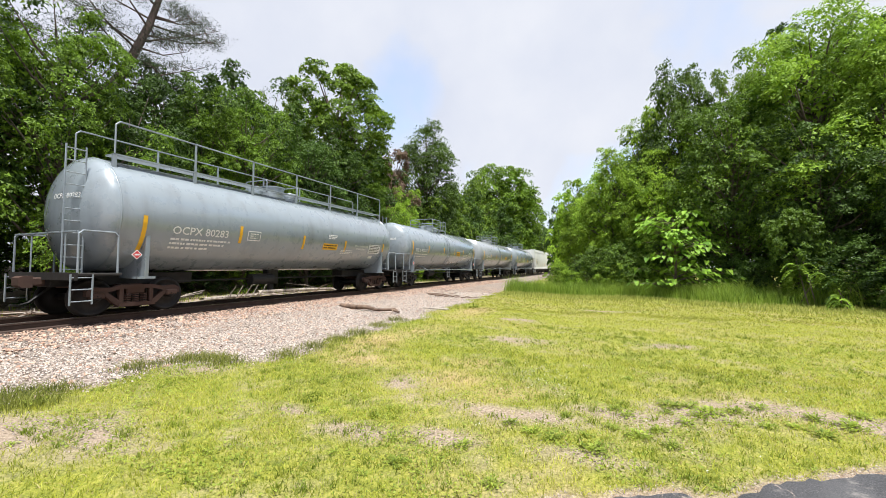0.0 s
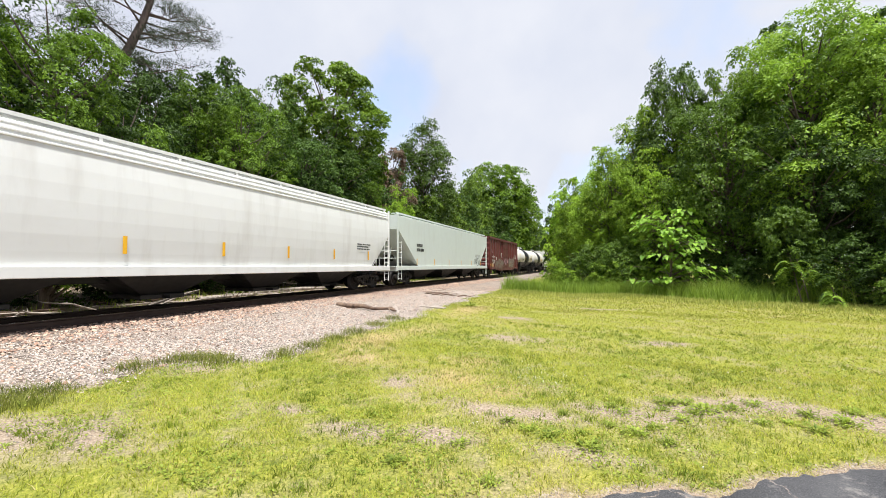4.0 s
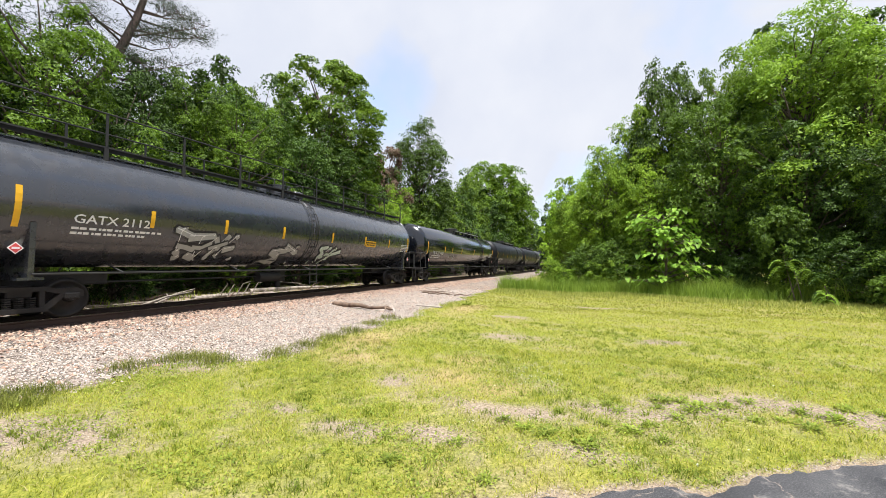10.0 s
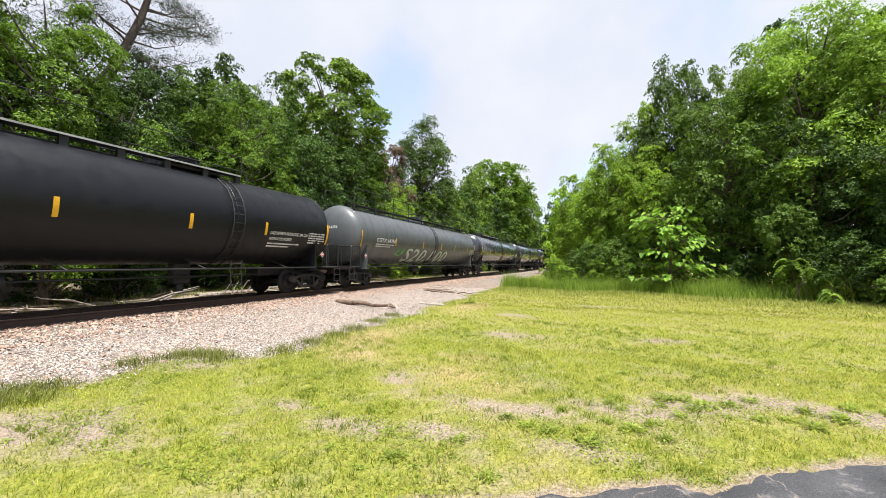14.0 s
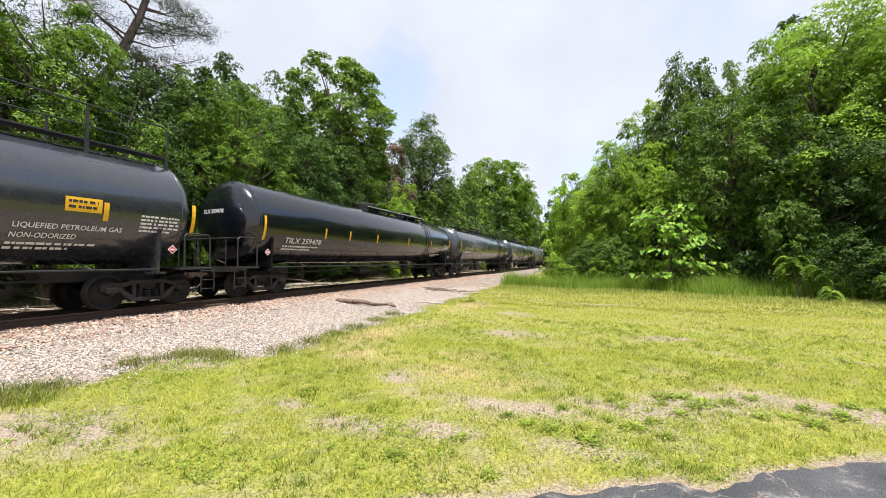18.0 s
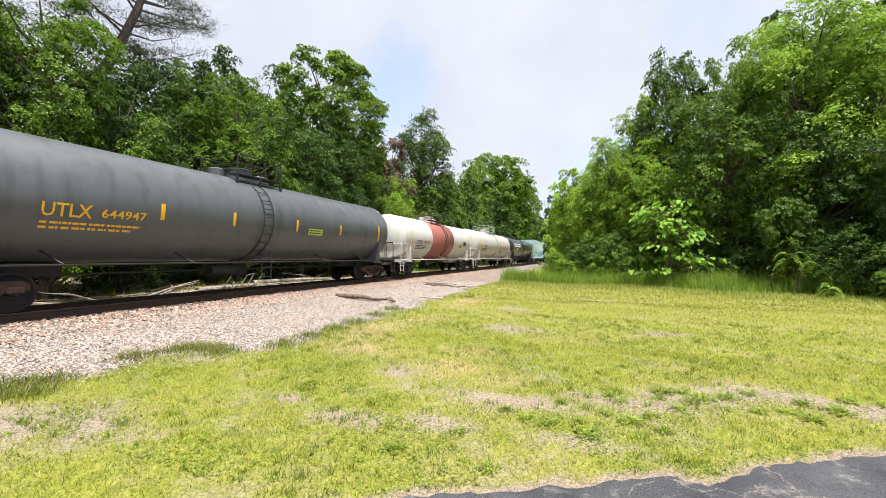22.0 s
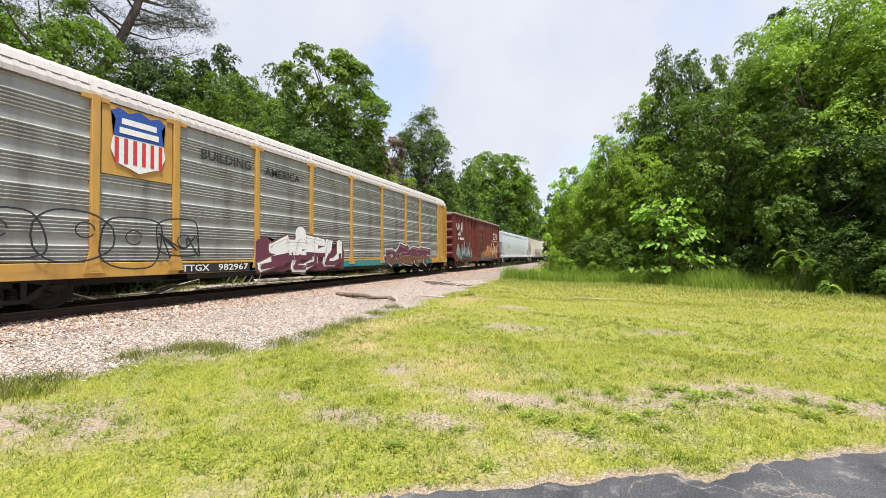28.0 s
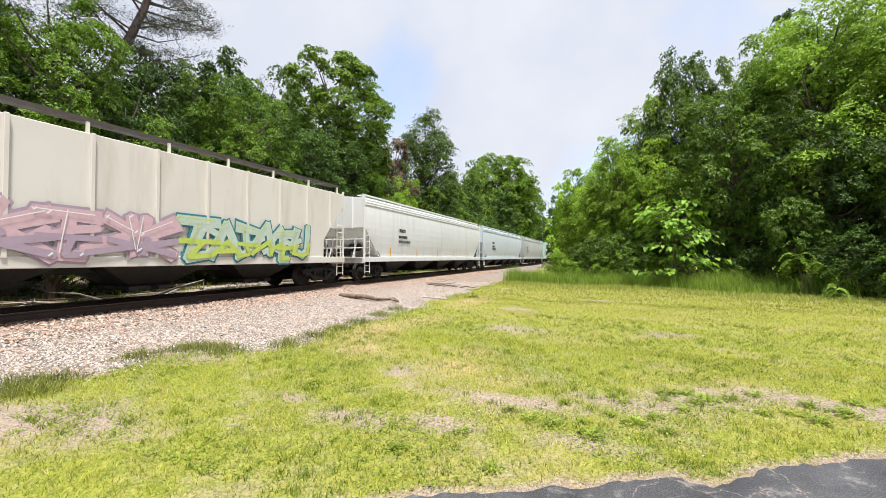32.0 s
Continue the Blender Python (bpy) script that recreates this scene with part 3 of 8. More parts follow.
def letters(car, words, y, z, size, side, material=None, spread=1.0, lift=0.012, width=None):
    """Writing on the near side, from y on, its foot at height z."""
    co, faces = text_shape(words, size, spread)
    if not faces:
        return None
    if width:
        co = co * np.array([width / (co[:, 0].max() - co[:, 0].min()), 1.0])
    v = [(side(z + b) + lift, y + a, z + b) for a, b in co]
    return tagged(put("lettering", raw("lettering", v, faces), material or WHITE_PAINT, car), kind="stuff")


HEADS = {}


def end_letters(car, words, x, z, size, material=None):
    """Writing on the leading head of a tank, laid on its curve."""
    co, faces = text_shape(words, size)
    cyl, head, r, zc = HEADS[car.name]
    if faces:
        v = []
        for a, b in co:
            q = ((x + a) ** 2 + (z + b - zc) ** 2) / (r * r)
            v.append((x + a, -cyl - head * math.sqrt(max(0.0, 1 - q)) - 0.012, z + b))
        tagged(put("lettering", raw("lettering", v, faces), material or WHITE_PAINT, car), kind="stuff")


def patch(car, name, y0, y1, z0, z1, side, material, lift=0.006, rows=5, label=""):
    """A painted field that lies on the side and follows its curve."""
    v, f = [], []
    for i in range(rows + 1):
        z = z0 + (z1 - z0) * i / rows
        v += [(side(z) + lift, y0, z), (side(z) + lift, y1, z)]
    f = [(2 * i, 2 * i + 1, 2 * i + 3, 2 * i + 2) for i in range(rows)]
    return put(name, raw(name, v, f), material, car, label)


def bars(car, y, z, widths, step, height, side, material=None, lift=0.008):
    """Small writing that cannot be read: a block of plain bars."""
    v, f = [], []
    r = random.Random(int(y * 100 + z * 37))
    for i, w in enumerate(widths):
        zz, yy = z - i * step, y
        while yy < y + w:
            d = min(r.uniform(0.04, 0.15), y + w - yy)
            k = len(v)
            v += [(side(zz) + lift, yy, zz), (side(zz) + lift, yy + d, zz), (side(zz + height) + lift, yy + d, zz + height), (side(zz + height) + lift, yy, zz + height)]
            f.append((k, k + 1, k + 2, k + 3))
            yy += d + r.choice((0.02, 0.02, 0.05))
    if f:
        tagged(put("small_print", raw("small_print", v, f), material or WHITE_PAINT, car), kind="stuff")


def blob(r, cx, cy, w, h, n=11, rough=0.22):
    return [(cx + w * (1 + r.uniform(-rough, rough)) * math.cos(6.283 * i / n) * (1.15 if i % 2 else 0.95), cy + h * (1 + r.uniform(-rough, rough)) * math.sin(6.283 * i / n)) for i in range(n)]


def decal(car, name, polys, side, material, lift, label=""):
    bm = bmesh.new()
    for k, pts in enumerate(polys):
        vs = [bm.verts.new((side(z) + lift + 0.012 * k / len(polys), y, z)) for y, z in pts]
        try:
            bm.faces.new(vs)
        except ValueError:
            pass
    bmesh.ops.triangulate(bm, faces=bm.faces)
    me = bpy.data.meshes.new(name)
    bm.to_mesh(me)
    bm.free()
    ob = put(name, me, material, car, label)
    return tagged(ob, kind="stuff") if name.startswith("spray") or name == "rust_stain" else ob


def ribbon(pts, w):
    """A stroke of even width along a line, as quads."""
    out = []
    for (a, b), (c, d) in zip(pts, pts[1:]):
        k = math.hypot(c - a, d - b) or 1
        nx, ny = -(d - b) / k * w / 2, (c - a) / k * w / 2
        out.append([(a + nx, b + ny), (c + nx, d + ny), (c - nx, d - ny), (a - nx, b - ny)])
    return out


def scrawl(car, y0, y1, z0, z1, side, material, seed, n=5, w=0.03):
    """Spray-can scribble: one hand's swinging line that spells nothing."""
    r = random.Random(seed)
    step, cz, hz = (y1 - y0) / n, (z0 + z1) / 2, (z1 - z0) / 2
    polys = []
    for i in range(0, n, 3):
        nodes = []
        for k in range(i, min(i + 3, n)):
            for q in range(r.choice((3, 4, 5))):
                nodes.append((y0 + (k + r.uniform(-0.15, 1.1)) * step, cz + hz * r.uniform(0.3, 1.0) * (1 if q % 2 else -1)))
        line = []
        for a, b, c, d in zip([nodes[0]] + nodes, nodes, nodes[1:], nodes[2:] + [nodes[-1]]):
            for u in (0.0, 0.2, 0.4, 0.6, 0.8):
                line.append(tuple(0.5 * (2 * b[m] + (c[m] - a[m]) * u + (2 * a[m] - 5 * b[m] + 4 * c[m] - d[m]) * u * u + (3 * b[m] - a[m] - 3 * c[m] + d[m]) * u ** 3) for m in (0, 1)))
        polys += ribbon(line, w)
    decal(car, "spray_tag", polys, side, material, 0.016, "thin looping spray-can scribble")


STROKES = [
    [[(0.15, 0.0), (0.1, 1.0), (0.75, 0.85), (0.45, 0.5), (0.95, 0.0)], [(0.1, 0.5), (0.6, 0.45)]],
    [[(0.85, 0.95), (0.2, 0.8), (0.75, 0.45), (0.1, 0.05), (0.8, 0.1)]],
    [[(0.05, 0.05), (0.4, 1.0), (0.65, 0.35), (0.95, 1.0)], [(0.65, 0.35), (0.6, -0.1)]],
    [[(0.2, 1.0), (0.15, 0.15), (0.5, 0.0), (0.85, 0.2), (0.8, 1.05)]],
    [[(0.9, 0.8), (0.45, 1.0), (0.1, 0.55), (0.4, 0.0), (0.9, 0.2)], [(0.5, 0.45), (0.95, 0.4)]],
    [[(0.1, 0.0), (0.2, 1.05)], [(0.85, 1.0), (0.25, 0.5), (0.95, -0.05)]],
    [[(0.05, 0.9), (0.95, 1.0)], [(0.5, 0.95), (0.55, 0.0), (0.2, -0.1)]],
    [[(0.1, 0.0), (0.5, 1.1), (0.9, 0.0)], [(0.3, 0.4), (0.75, 0.35)]],
]


def limb(pts, w, flare=1.0):
    """A broad stroke with slanted ends and pointed joints."""
    out = []
    for k, ((a, b), (c, d)) in enumerate(zip(pts, pts[1:])):
        n = math.hypot(c - a, d - b) or 1
        ux, uy = (c - a) / n, (d - b) / n
        e = w * 0.42
        w1 = w * (flare if k == 0 else 1.0)
        out.append([(a - ux * e - uy * w1 / 2, b - uy * e + ux * w1 / 2), (c + ux * e * 0.6 - uy * w / 2, d + uy * e * 0.6 + ux * w / 2), (c + ux * e * 1.1, d + uy * e * 1.1), (c + ux * e * 0.6 + uy * w / 2, d + uy * e * 0.6 - ux * w / 2), (a - ux * e * 0.6 + uy * w1 / 2, b - uy * e * 0.6 - ux * w1 / 2)])
    return out


def mural(car, y0, y1, z0, z1, side, fill, edge, shine, seed, n=5, back=None, second=None, slant=0.18):
    """Sprayed interlocking block strokes that spell nothing: outline, fill, lower tone, glints."""
    r = random.Random(seed)
    step, hz = (y1 - y0) / n, z1 - z0
    outer, inner, low, light = [], [], [], []
    for i in range(n):
        glyph = r.choice(STROKES)
        wy, oy, oz = step * r.uniform(1.1, 1.45), y0 + (i - 0.08) * step, z0 + hz * (0.1 + r.uniform(-0.05, 0.08))
        hh, flip = hz * r.uniform(0.68, 0.86), r.random() < 0.5
        w = min(step, hz) * r.uniform(0.26, 0.34)
        for line in glyph:
            pts = [(oy + wy * ((1 - a) if flip else a) + slant * hh * b + step * r.uniform(-0.16, 0.16), oz + hh * min(1.1, max(-0.1, b + r.uniform(-0.16, 0.16)))) for a, b in line]
            flare = r.uniform(1.0, 1.6)
            outer += limb(pts, w + 0.11, flare)
            inner += limb(pts, w, flare)
            low += limb([(a + 0.03, oz + (b - oz) * 0.42 - 0.02) for a, b in pts], w * 0.55)
            for a, b in pts:
                if r.random() < 0.6:
                    light += ribbon([(a - w * 0.2, b + w * 0.05), (a + w * 0.05, b + w * 0.3)], 0.035)
            light += ribbon([(a - w * 0.3, b + w * 0.22) for a, b in pts[:2]], 0.022)
        if i:
            # a hook that ties one block to the next
            a, b = oy + r.uniform(-0.3, 0.1) * step, oz + hh * r.uniform(0.2, 0.8)
            hook = [(a - 0.35 * step, b), (a + 0.1 * step, b + r.uniform(-0.3, 0.3) * hh), (a + 0.55 * step, b + r.uniform(-0.2, 0.4) * hh)]
            outer += limb(hook, w * 0.7 + 0.10)
            inner += limb(hook, w * 0.7)
    if back:
        m = 5 * n
        pts = [(y0 - 0.25 + (y1 - y0 + 0.6) * i / m, z0 - 0.06 + r.uniform(-0.06, 0.06)) for i in range(m + 1)]
        pts += [(y1 + 0.35 - (y1 - y0 + 0.6) * i / m, z0 + hz * r.uniform(0.62, 1.0)) for i in range(m + 1)]
        decal(car, "spray_background", [pts], side, back, 0.006)
    decal(car, "spray_outline", outer, side, edge, 0.010)
    decal(car, "spray_fill", inner, side, fill, 0.024, "sprayed block shapes with dark outlines")
    if second:
        decal(car, "spray_shade", low, side, second, 0.038)
    decal(car, "spray_highlight", light, side, shine, 0.052)


def bubbles(car, y0, y1, z0, z1, side, material, seed, n=6, w=0.04):
    """Rounded outlines that overlap in a row, each with a small loop inside."""
    r = random.Random(seed)
    step, hz = (y1 - y0) / n, z1 - z0
    lines = []
    for i in range(n):
        cy, cz = y0 + (i + 0.5) * step, z0 + hz * r.uniform(0.42, 0.58)
        a, b, p = step * r.uniform(0.5, 0.62), hz * r.uniform(0.4, 0.52), r.uniform(0, 6.28)
        lines += ribbon([(cy + a * math.copysign(abs(math.cos(q * 0.2618)) ** 0.7, math.cos(q * 0.2618)) + 0.05 * math.sin(3 * q * 0.2618 + p), cz + b * math.copysign(abs(math.sin(q * 0.2618)) ** 0.7, math.sin(q * 0.2618)) + 0.04 * math.cos(2 * q * 0.2618 + p)) for q in range(25)], w)
        ky, kz = cy + r.uniform(-0.15, 0.15) * step, cz + r.uniform(-0.1, 0.15) * hz
        lines += ribbon([(ky + 0.16 * step * math.cos(q * 0.524), kz + 0.14 * hz * math.sin(q * 0.524)) for q in range(12)], w * 0.8)
    decal(car, "spray_tag", lines, side, material, 0.016, "rounded spray-can outlines")


def flames(car, y0, y1, z0, z1, side, fill, tip, low, back, seed, n=14, glow=None):
    """Sprayed licking spikes over a cool ground, pale along their edges."""
    r = random.Random(seed)
    step, hz = (y1 - y0) / n, z1 - z0
    m = 3 * n
    ground = [(y0 - 0.2 + (y1 - y0 + 0.5) * i / m, z0 - 0.05 + r.uniform(-0.05, 0.05)) for i in range(m + 1)]
    ground += [(y1 + 0.3 - (y1 - y0 + 0.5) * i / m, z0 + hz * r.uniform(0.45, 0.85)) for i in range(m + 1)]
    decal(car, "spray_background", [ground], side, back, 0.006)
    pale, body, core, dark = [], [], [], []
    for i in range(n):
        y, w = y0 + (i + 0.5) * step, step * r.uniform(0.8, 1.3)
        h, base = hz * r.uniform(0.45, 0.95), z0 + hz * r.uniform(0.05, 0.35)
        lean, sway = step * r.uniform(-0.7, 1.9), step * r.uniform(-0.5, 0.5)
        for out, g in ((pale, 0.05), (body, 0.0), (core, -0.07)):
            left, right = [], []
            for q in range(9):
                u = q / 8
                half = (w * 0.5) * (1 - 0.35 * u) * math.sqrt(max(0.0, 1 - u ** 4)) + g * (1 if q < 8 else 0)
                cy = y + lean * u * u + sway * math.sin(3.1 * u)
                zz = base - g + (h + 2 * g) * u
                left.append((cy - max(half, 0.004), zz))
                right.append((cy + max(half, 0.004), zz))
            out.append(right + left[::-1])
        for k in range(2):
            a, b = y + r.uniform(-0.6, 0.5) * step, z0 + hz * r.uniform(0.02, 0.3)
            dark.append([(a, b), (a + 0.5 * w, b + 0.03), (a + 0.75 * w, b + hz * 0.18), (a + 0.2 * w, b + hz * 0.1)])
        if i % 2:
            pale += ribbon([(y - w, base + 0.1), (y + lean * 0.3, base + h * 0.3), (y + w + lean * 0.4, base + h * 0.34)], 0.05)
    decal(car, "spray_edge", pale, side, tip, 0.012)
    decal(car, "spray_fill", body, side, fill, 0.026, "sprayed licking shapes with pale edges")
    decal(car, "spray_highlight", core, side, glow or fill, 0.040)
    decal(car, "spray_shade", dark, side, low, 0.054)


def diamond(car, y, z, x, colour):
    h = 0.13
    put("hazard_placard", raw("hazard_placard", [(x, y - h, z), (x, y, z - h), (x, y + h, z), (x, y, z + h)], [(0, 1, 2, 3)]), WHITE_PAINT, car, "white-edged hazard placard")
    k = h * 0.8
    put("placard_face", raw("placard_face", [(x + 0.004, y - k, z), (x + 0.004, y, z - k), (x + 0.004, y + k, z), (x + 0.004, y, z + k)], [(0, 1, 2, 3)]), colour, car)
    put("placard_bar", raw("placard_bar", [(x + 0.008, y - 0.06, z - 0.02), (x + 0.008, y + 0.06, z - 0.02), (x + 0.008, y + 0.06, z + 0.02), (x + 0.008, y - 0.06, z + 0.02)], [(0, 1, 2, 3)]), WHITE_PAINT, car)


PLACARD_RED = plain("placard_red", (0.55, 0.05, 0.05), 0.5)


# ---- tank cars ----
def shell_profile(half, r, head):
    out = [(-half - head, 0.02)]
    for k in range(1, 9):
        a = math.pi / 2 * k / 8
        out.append((-half - head * math.cos(a), r * math.sin(a)))
    return out + [(-a, b) for a, b in out[::-1]]


def ladder(bm, x, y, z0, z1, lean=0.0, w=0.42, bend=None):
    n = max(2, int((z1 - z0) / 0.3))
    side = (lambda z: bend(z) + x) if bend else (lambda z: x)
    for s in (-1, 1):
        pts = [(side(z0 + (z1 - z0) * i / 8), y + s * w / 2, z0 + (z1 - z0) * i / 8) for i in range(9)]
        pipe(bm, pts, 0.02, 5)
    for i in range(n + 1):
        z = z0 + (z1 - z0) * (i + 0.3) / (n + 0.6)
        rod(bm, (side(z), y - w / 2, z), (side(z), y + w / 2, z), 0.014, 5)


def tank_car(y, length, label, colour, r=1.50, zc=2.60, top="centre", rail_colour=None, steel=None, band=None, lower=None, dome_at=0.0, stripes=(), hoops=(), jacket=True, side_rail=True, inset=0.70, ladder_at=None, plat=None, sill_colour=None, board=None):
    """A tank on two bogies. y is its middle at the clip's start; top: 'centre' platform, 'full' walkway, 'bare' guard box."""
    car = thing("tank_car", pose(TRACK, y, RAIL), label, "tank car", "cars of the freight train")
    steel = steel or STEEL
    rail_colour = rail_colour or BLACK
    sill_colour = sill_colour or rail_colour
    half = length / 2
    body = half - inset
    head = 0.62
    cyl = body - head
    side = round_side(r, zc)
    turn = pose(0, 0, zc, 0, 0, 90)
    HEADS[car.name] = (cyl, head, r, zc)

    def shell(bm):
        lathe(bm, shell_profile(cyl, r, head), turn, 56)
    shared(("shell", length, r, zc, inset), "tank_shell", shell, colour, car, "", True)
    if band:
        y0, y1, bm_mat = band
        bm = bmesh.new()
        lathe(bm, [(y0, r - 0.02), (y0, r + 0.004), (y1, r + 0.004), (y1, r - 0.02)], turn, 56)
        part("painted_band", bm, bm_mat, car, "wide band round the tank", True)
    if lower:
        # darker paint on the lower part of the shell
        v, f = [], []
        n, level = 28, -0.71
        prof = [(a, b + 0.004) for a, b in shell_profile(cyl, r, head)]
        for a, b in prof:
            lim = math.asin(max(-1.0, level / b))
            for i in range(n + 1):
                w = lim + (-math.pi - 2 * lim) * i / n
                v.append((b * math.cos(w), a, zc + b * math.sin(w)))
        for k in range(len(prof) - 1):
            f += [(k * (n + 1) + i, k * (n + 1) + i + 1, (k + 1) * (n + 1) + i + 1, (k + 1) * (n + 1) + i) for i in range(n)]
        put("lower_paint", raw("lower_paint", v, f, True), lower, car, "black paint on the tank's lower flank")
    for hy in hoops:
        bm = bmesh.new()
        lathe(bm, [(hy - 0.04, r - 0.01), (hy - 0.035, r + 0.012), (hy + 0.035, r + 0.012), (hy + 0.04, r - 0.01)], turn, 48)
        part("weld_hoop", bm, colour, car, "", True)
    if jacket:
        for sy in (-cyl, cyl):
            bm = bmesh.new()
            lathe(bm, [(sy - 0.02, r - 0.01), (sy - 0.015, r + 0.01), (sy + 0.015, r + 0.01), (sy + 0.02, r - 0.01)], turn, 48)
            part("head_seam", bm, colour, car, "", True)
    # stub sills, end platforms, saddles
    tc = half - 2.0

    def sill(bm):
        box(bm, -0.32, 0.32, half - 4.0, half - 0.5, 0.74, 1.08, 0.02)
        box(bm, -1.48, 1.48, half - 1.4, half - 0.45, 1.02, 1.08, 0.01)
        box(bm, -1.5, 1.5, half - 0.49, half - 0.43, 0.92, 1.10)

    def saddle(bm):
        z1 = zc - 0.55
        xs = side(z1)
        sec = [(-1.40, 0.92), (1.40, 0.92), (xs + 0.02, z1), (side(zc - 0.9), zc - 0.9), (0.6, zc - r + 0.12), (-0.6, zc - r + 0.12), (-side(zc - 0.9), zc - 0.9), (-xs - 0.02, z1)]
        section(bm, sec, tc - 0.05, tc + 0.05)
        for sx in (-1, 1):
            box(bm, sx * 1.30 - 0.12, sx * 1.30 + 0.12, tc - 0.22, tc + 0.22, 0.92, 0.98)
    for s in (0, 180):
        q = shared(("sill", length), "stub_sill", sill, sill_colour if sill_colour is not rail_colour else STEEL, car)
        q.matrix_basis = pose(0, 0, 0, 0, 0, s)
        q = shared(("saddle", length, r, zc, bool(lower)), "saddle", saddle, lower or colour, car)
        q.matrix_basis = pose(0, 0, 0, 0, 0, s)
    # end hand rails
    for s in (-1, 1):
        e = s * (half - 0.50)
        i = s * (half - 1.30)
        for sx in (-1, 1):
            bm = bmesh.new()
            pipe(bm, [(sx * 1.45, e, 1.08), (sx * 1.45, e, 2.0), (sx * 1.45, e - s * 0.08, 2.08), (sx * 1.45, i + s * 0.08, 2.08), (sx * 1.45, i, 2.0), (sx * 1.45, i, 1.08)], 0.026)
            part("end_rail", bm, sill_colour, car)
        bm = bmesh.new()
        rod(bm, (-1.42, e, 2.06), (1.42, e, 2.06), 0.026)
        part("cross_rail", bm, sill_colour, car)
        for sx in (-0.62, 0.9):
            bm = bmesh.new()
            rod(bm, (sx, e, 1.08), (sx, e, 2.06), 0.018)
            part("rail_post", bm, sill_colour, car)
        for sx in (-1, 1):
            bm = bmesh.new()
            ladder(bm, sx * 1.47, s * (half - 0.58), 0.35, 1.06)
            part("sill_step", bm, sill_colour, car)
    # brake gear beneath the middle
    bm = bmesh.new()
    lathe(bm, [(-0.55, 0.02), (-0.53, 0.2), (0.53, 0.2), (0.55, 0.02)], pose(0.35, -1.2, 0.78, 0, 0, 90), 16)
    rod(bm, (0.3, -half + 3.5, 0.8), (0.3, half - 3.5, 0.8), 0.03)
    part("brake_reservoir", bm, BLACK, car)
    bm = bmesh.new()
    box(bm, -0.16, 0.16, dome_at - 0.28, dome_at + 0.28, 0.55, zc - r + 0.06, 0.04)
    rod(bm, (0, dome_at, 0.32), (0, dome_at, 0.6), 0.12, 10)
    part("outlet_valve", bm, BLACK, car)
    if side_rail:
        n = max(3, int(tc / 1.5))
        for sx in (-1, 1):
            bm = bmesh.new()
            rod(bm, (sx * 1.46, -tc, 1.05), (sx * 1.46, tc, 1.05), 0.026)
            part("side_rail", bm, sill_colour, car)
            for k in range(n):
                yy = -tc + 2 * tc * (k + 0.5) / n
                bm = bmesh.new()
                rod(bm, (sx * 1.46, yy, 1.05), (sx * (side(1.38) - 0.02), yy - 0.18, 1.38), 0.022)
                part("rail_strut", bm, sill_colour, car)
    # top fittings
    zt = zc + r
    bm = bmesh.new()
    lathe(bm, [(-0.1, 0.46), (0.40, 0.46), (0.41, 0.5), (0.45, 0.5), (0.47, 0.4), (0.50, 0.1)], pose(0, dome_at, zt - 0.08, 0, -90, 0), 20)
    box(bm, -0.35, 0.35, dome_at + 0.6, dome_at + 1.15, zt - 0.05, zt + 0.26, 0.05)
    part("manway", bm, colour, car)
    bm = bmesh.new()
    lathe(bm, [(0.0, 0.26), (0.26, 0.26), (0.3, 0.2)], pose(0, dome_at - 0.9, zt - 0.04, 0, -90, 0), 14)
    part("valve_housing", bm, colour, car)
    if top in ("centre", "full"):
        w0, w1 = (plat or (dome_at - 1.75, dome_at + 1.55)) if top == "centre" else (-cyl + 0.1, cyl - 0.1)
        n = max(2, int((w1 - w0) / 1.9))
        zz = zc + math.sqrt(r * r - 0.92 * 0.92)

        def bracket(bm):
            box(bm, 0.875, 0.925, -0.05, 0.05, zz - 0.02, zt + 0.03)
        for sx in (-1, 1):
            bm = bmesh.new()
            a, b = sorted((sx * 0.50, sx * 0.92))
            box(bm, a, b, w0, w1, zt + 0.02, zt + 0.06)
            part("walkway", bm, rail_colour, car, "grated running board along the tank's top")
            for k in range(n + 1):
                q = shared(("walkway bracket", r, zc), "walkway_bracket", bracket, rail_colour, car)
                q.matrix_basis = pose(0, w0 + (w1 - w0) * k / n, 0, 0, 0, 0 if sx > 0 else 180)
        for sx in (-1, 1):
            bm = bmesh.new()
            h = zt + (0.74 if top == "centre" else 0.92)
            if top == "centre":
                pipe(bm, [(sx * 0.92, w0, zt + 0.05), (sx * 0.92, w0, h - 0.06), (sx * 0.92, w0 + 0.08, h), (sx * 0.92, dome_at + 0.35, h), (sx * 0.92, dome_at + 0.42, h - 0.06), (sx * 0.92, dome_at + 0.42, zt + 0.05)], 0.026)
                part("hand_rail", bm, rail_colour, car)
                bm = bmesh.new()
                pipe(bm, [(sx * 0.92, dome_at + 0.95, zt + 0.05), (sx * 0.92, dome_at + 0.95, h - 0.05), (sx * 0.92, dome_at + 1.02, h), (sx * 0.92, w1 - 0.06, h), (sx * 0.92, w1, h - 0.06), (sx * 0.92, w1, zt + 0.05)], 0.026)
                for y0, y1 in ((w0, dome_at + 0.42), (dome_at + 0.95, w1)):
                    mid = bmesh.new()
                    rod(mid, (sx * 0.92, y0, zt + 0.40), (sx * 0.92, y1, zt + 0.40), 0.02)
                    part("mid_rail", mid, rail_colour, car)
            else:
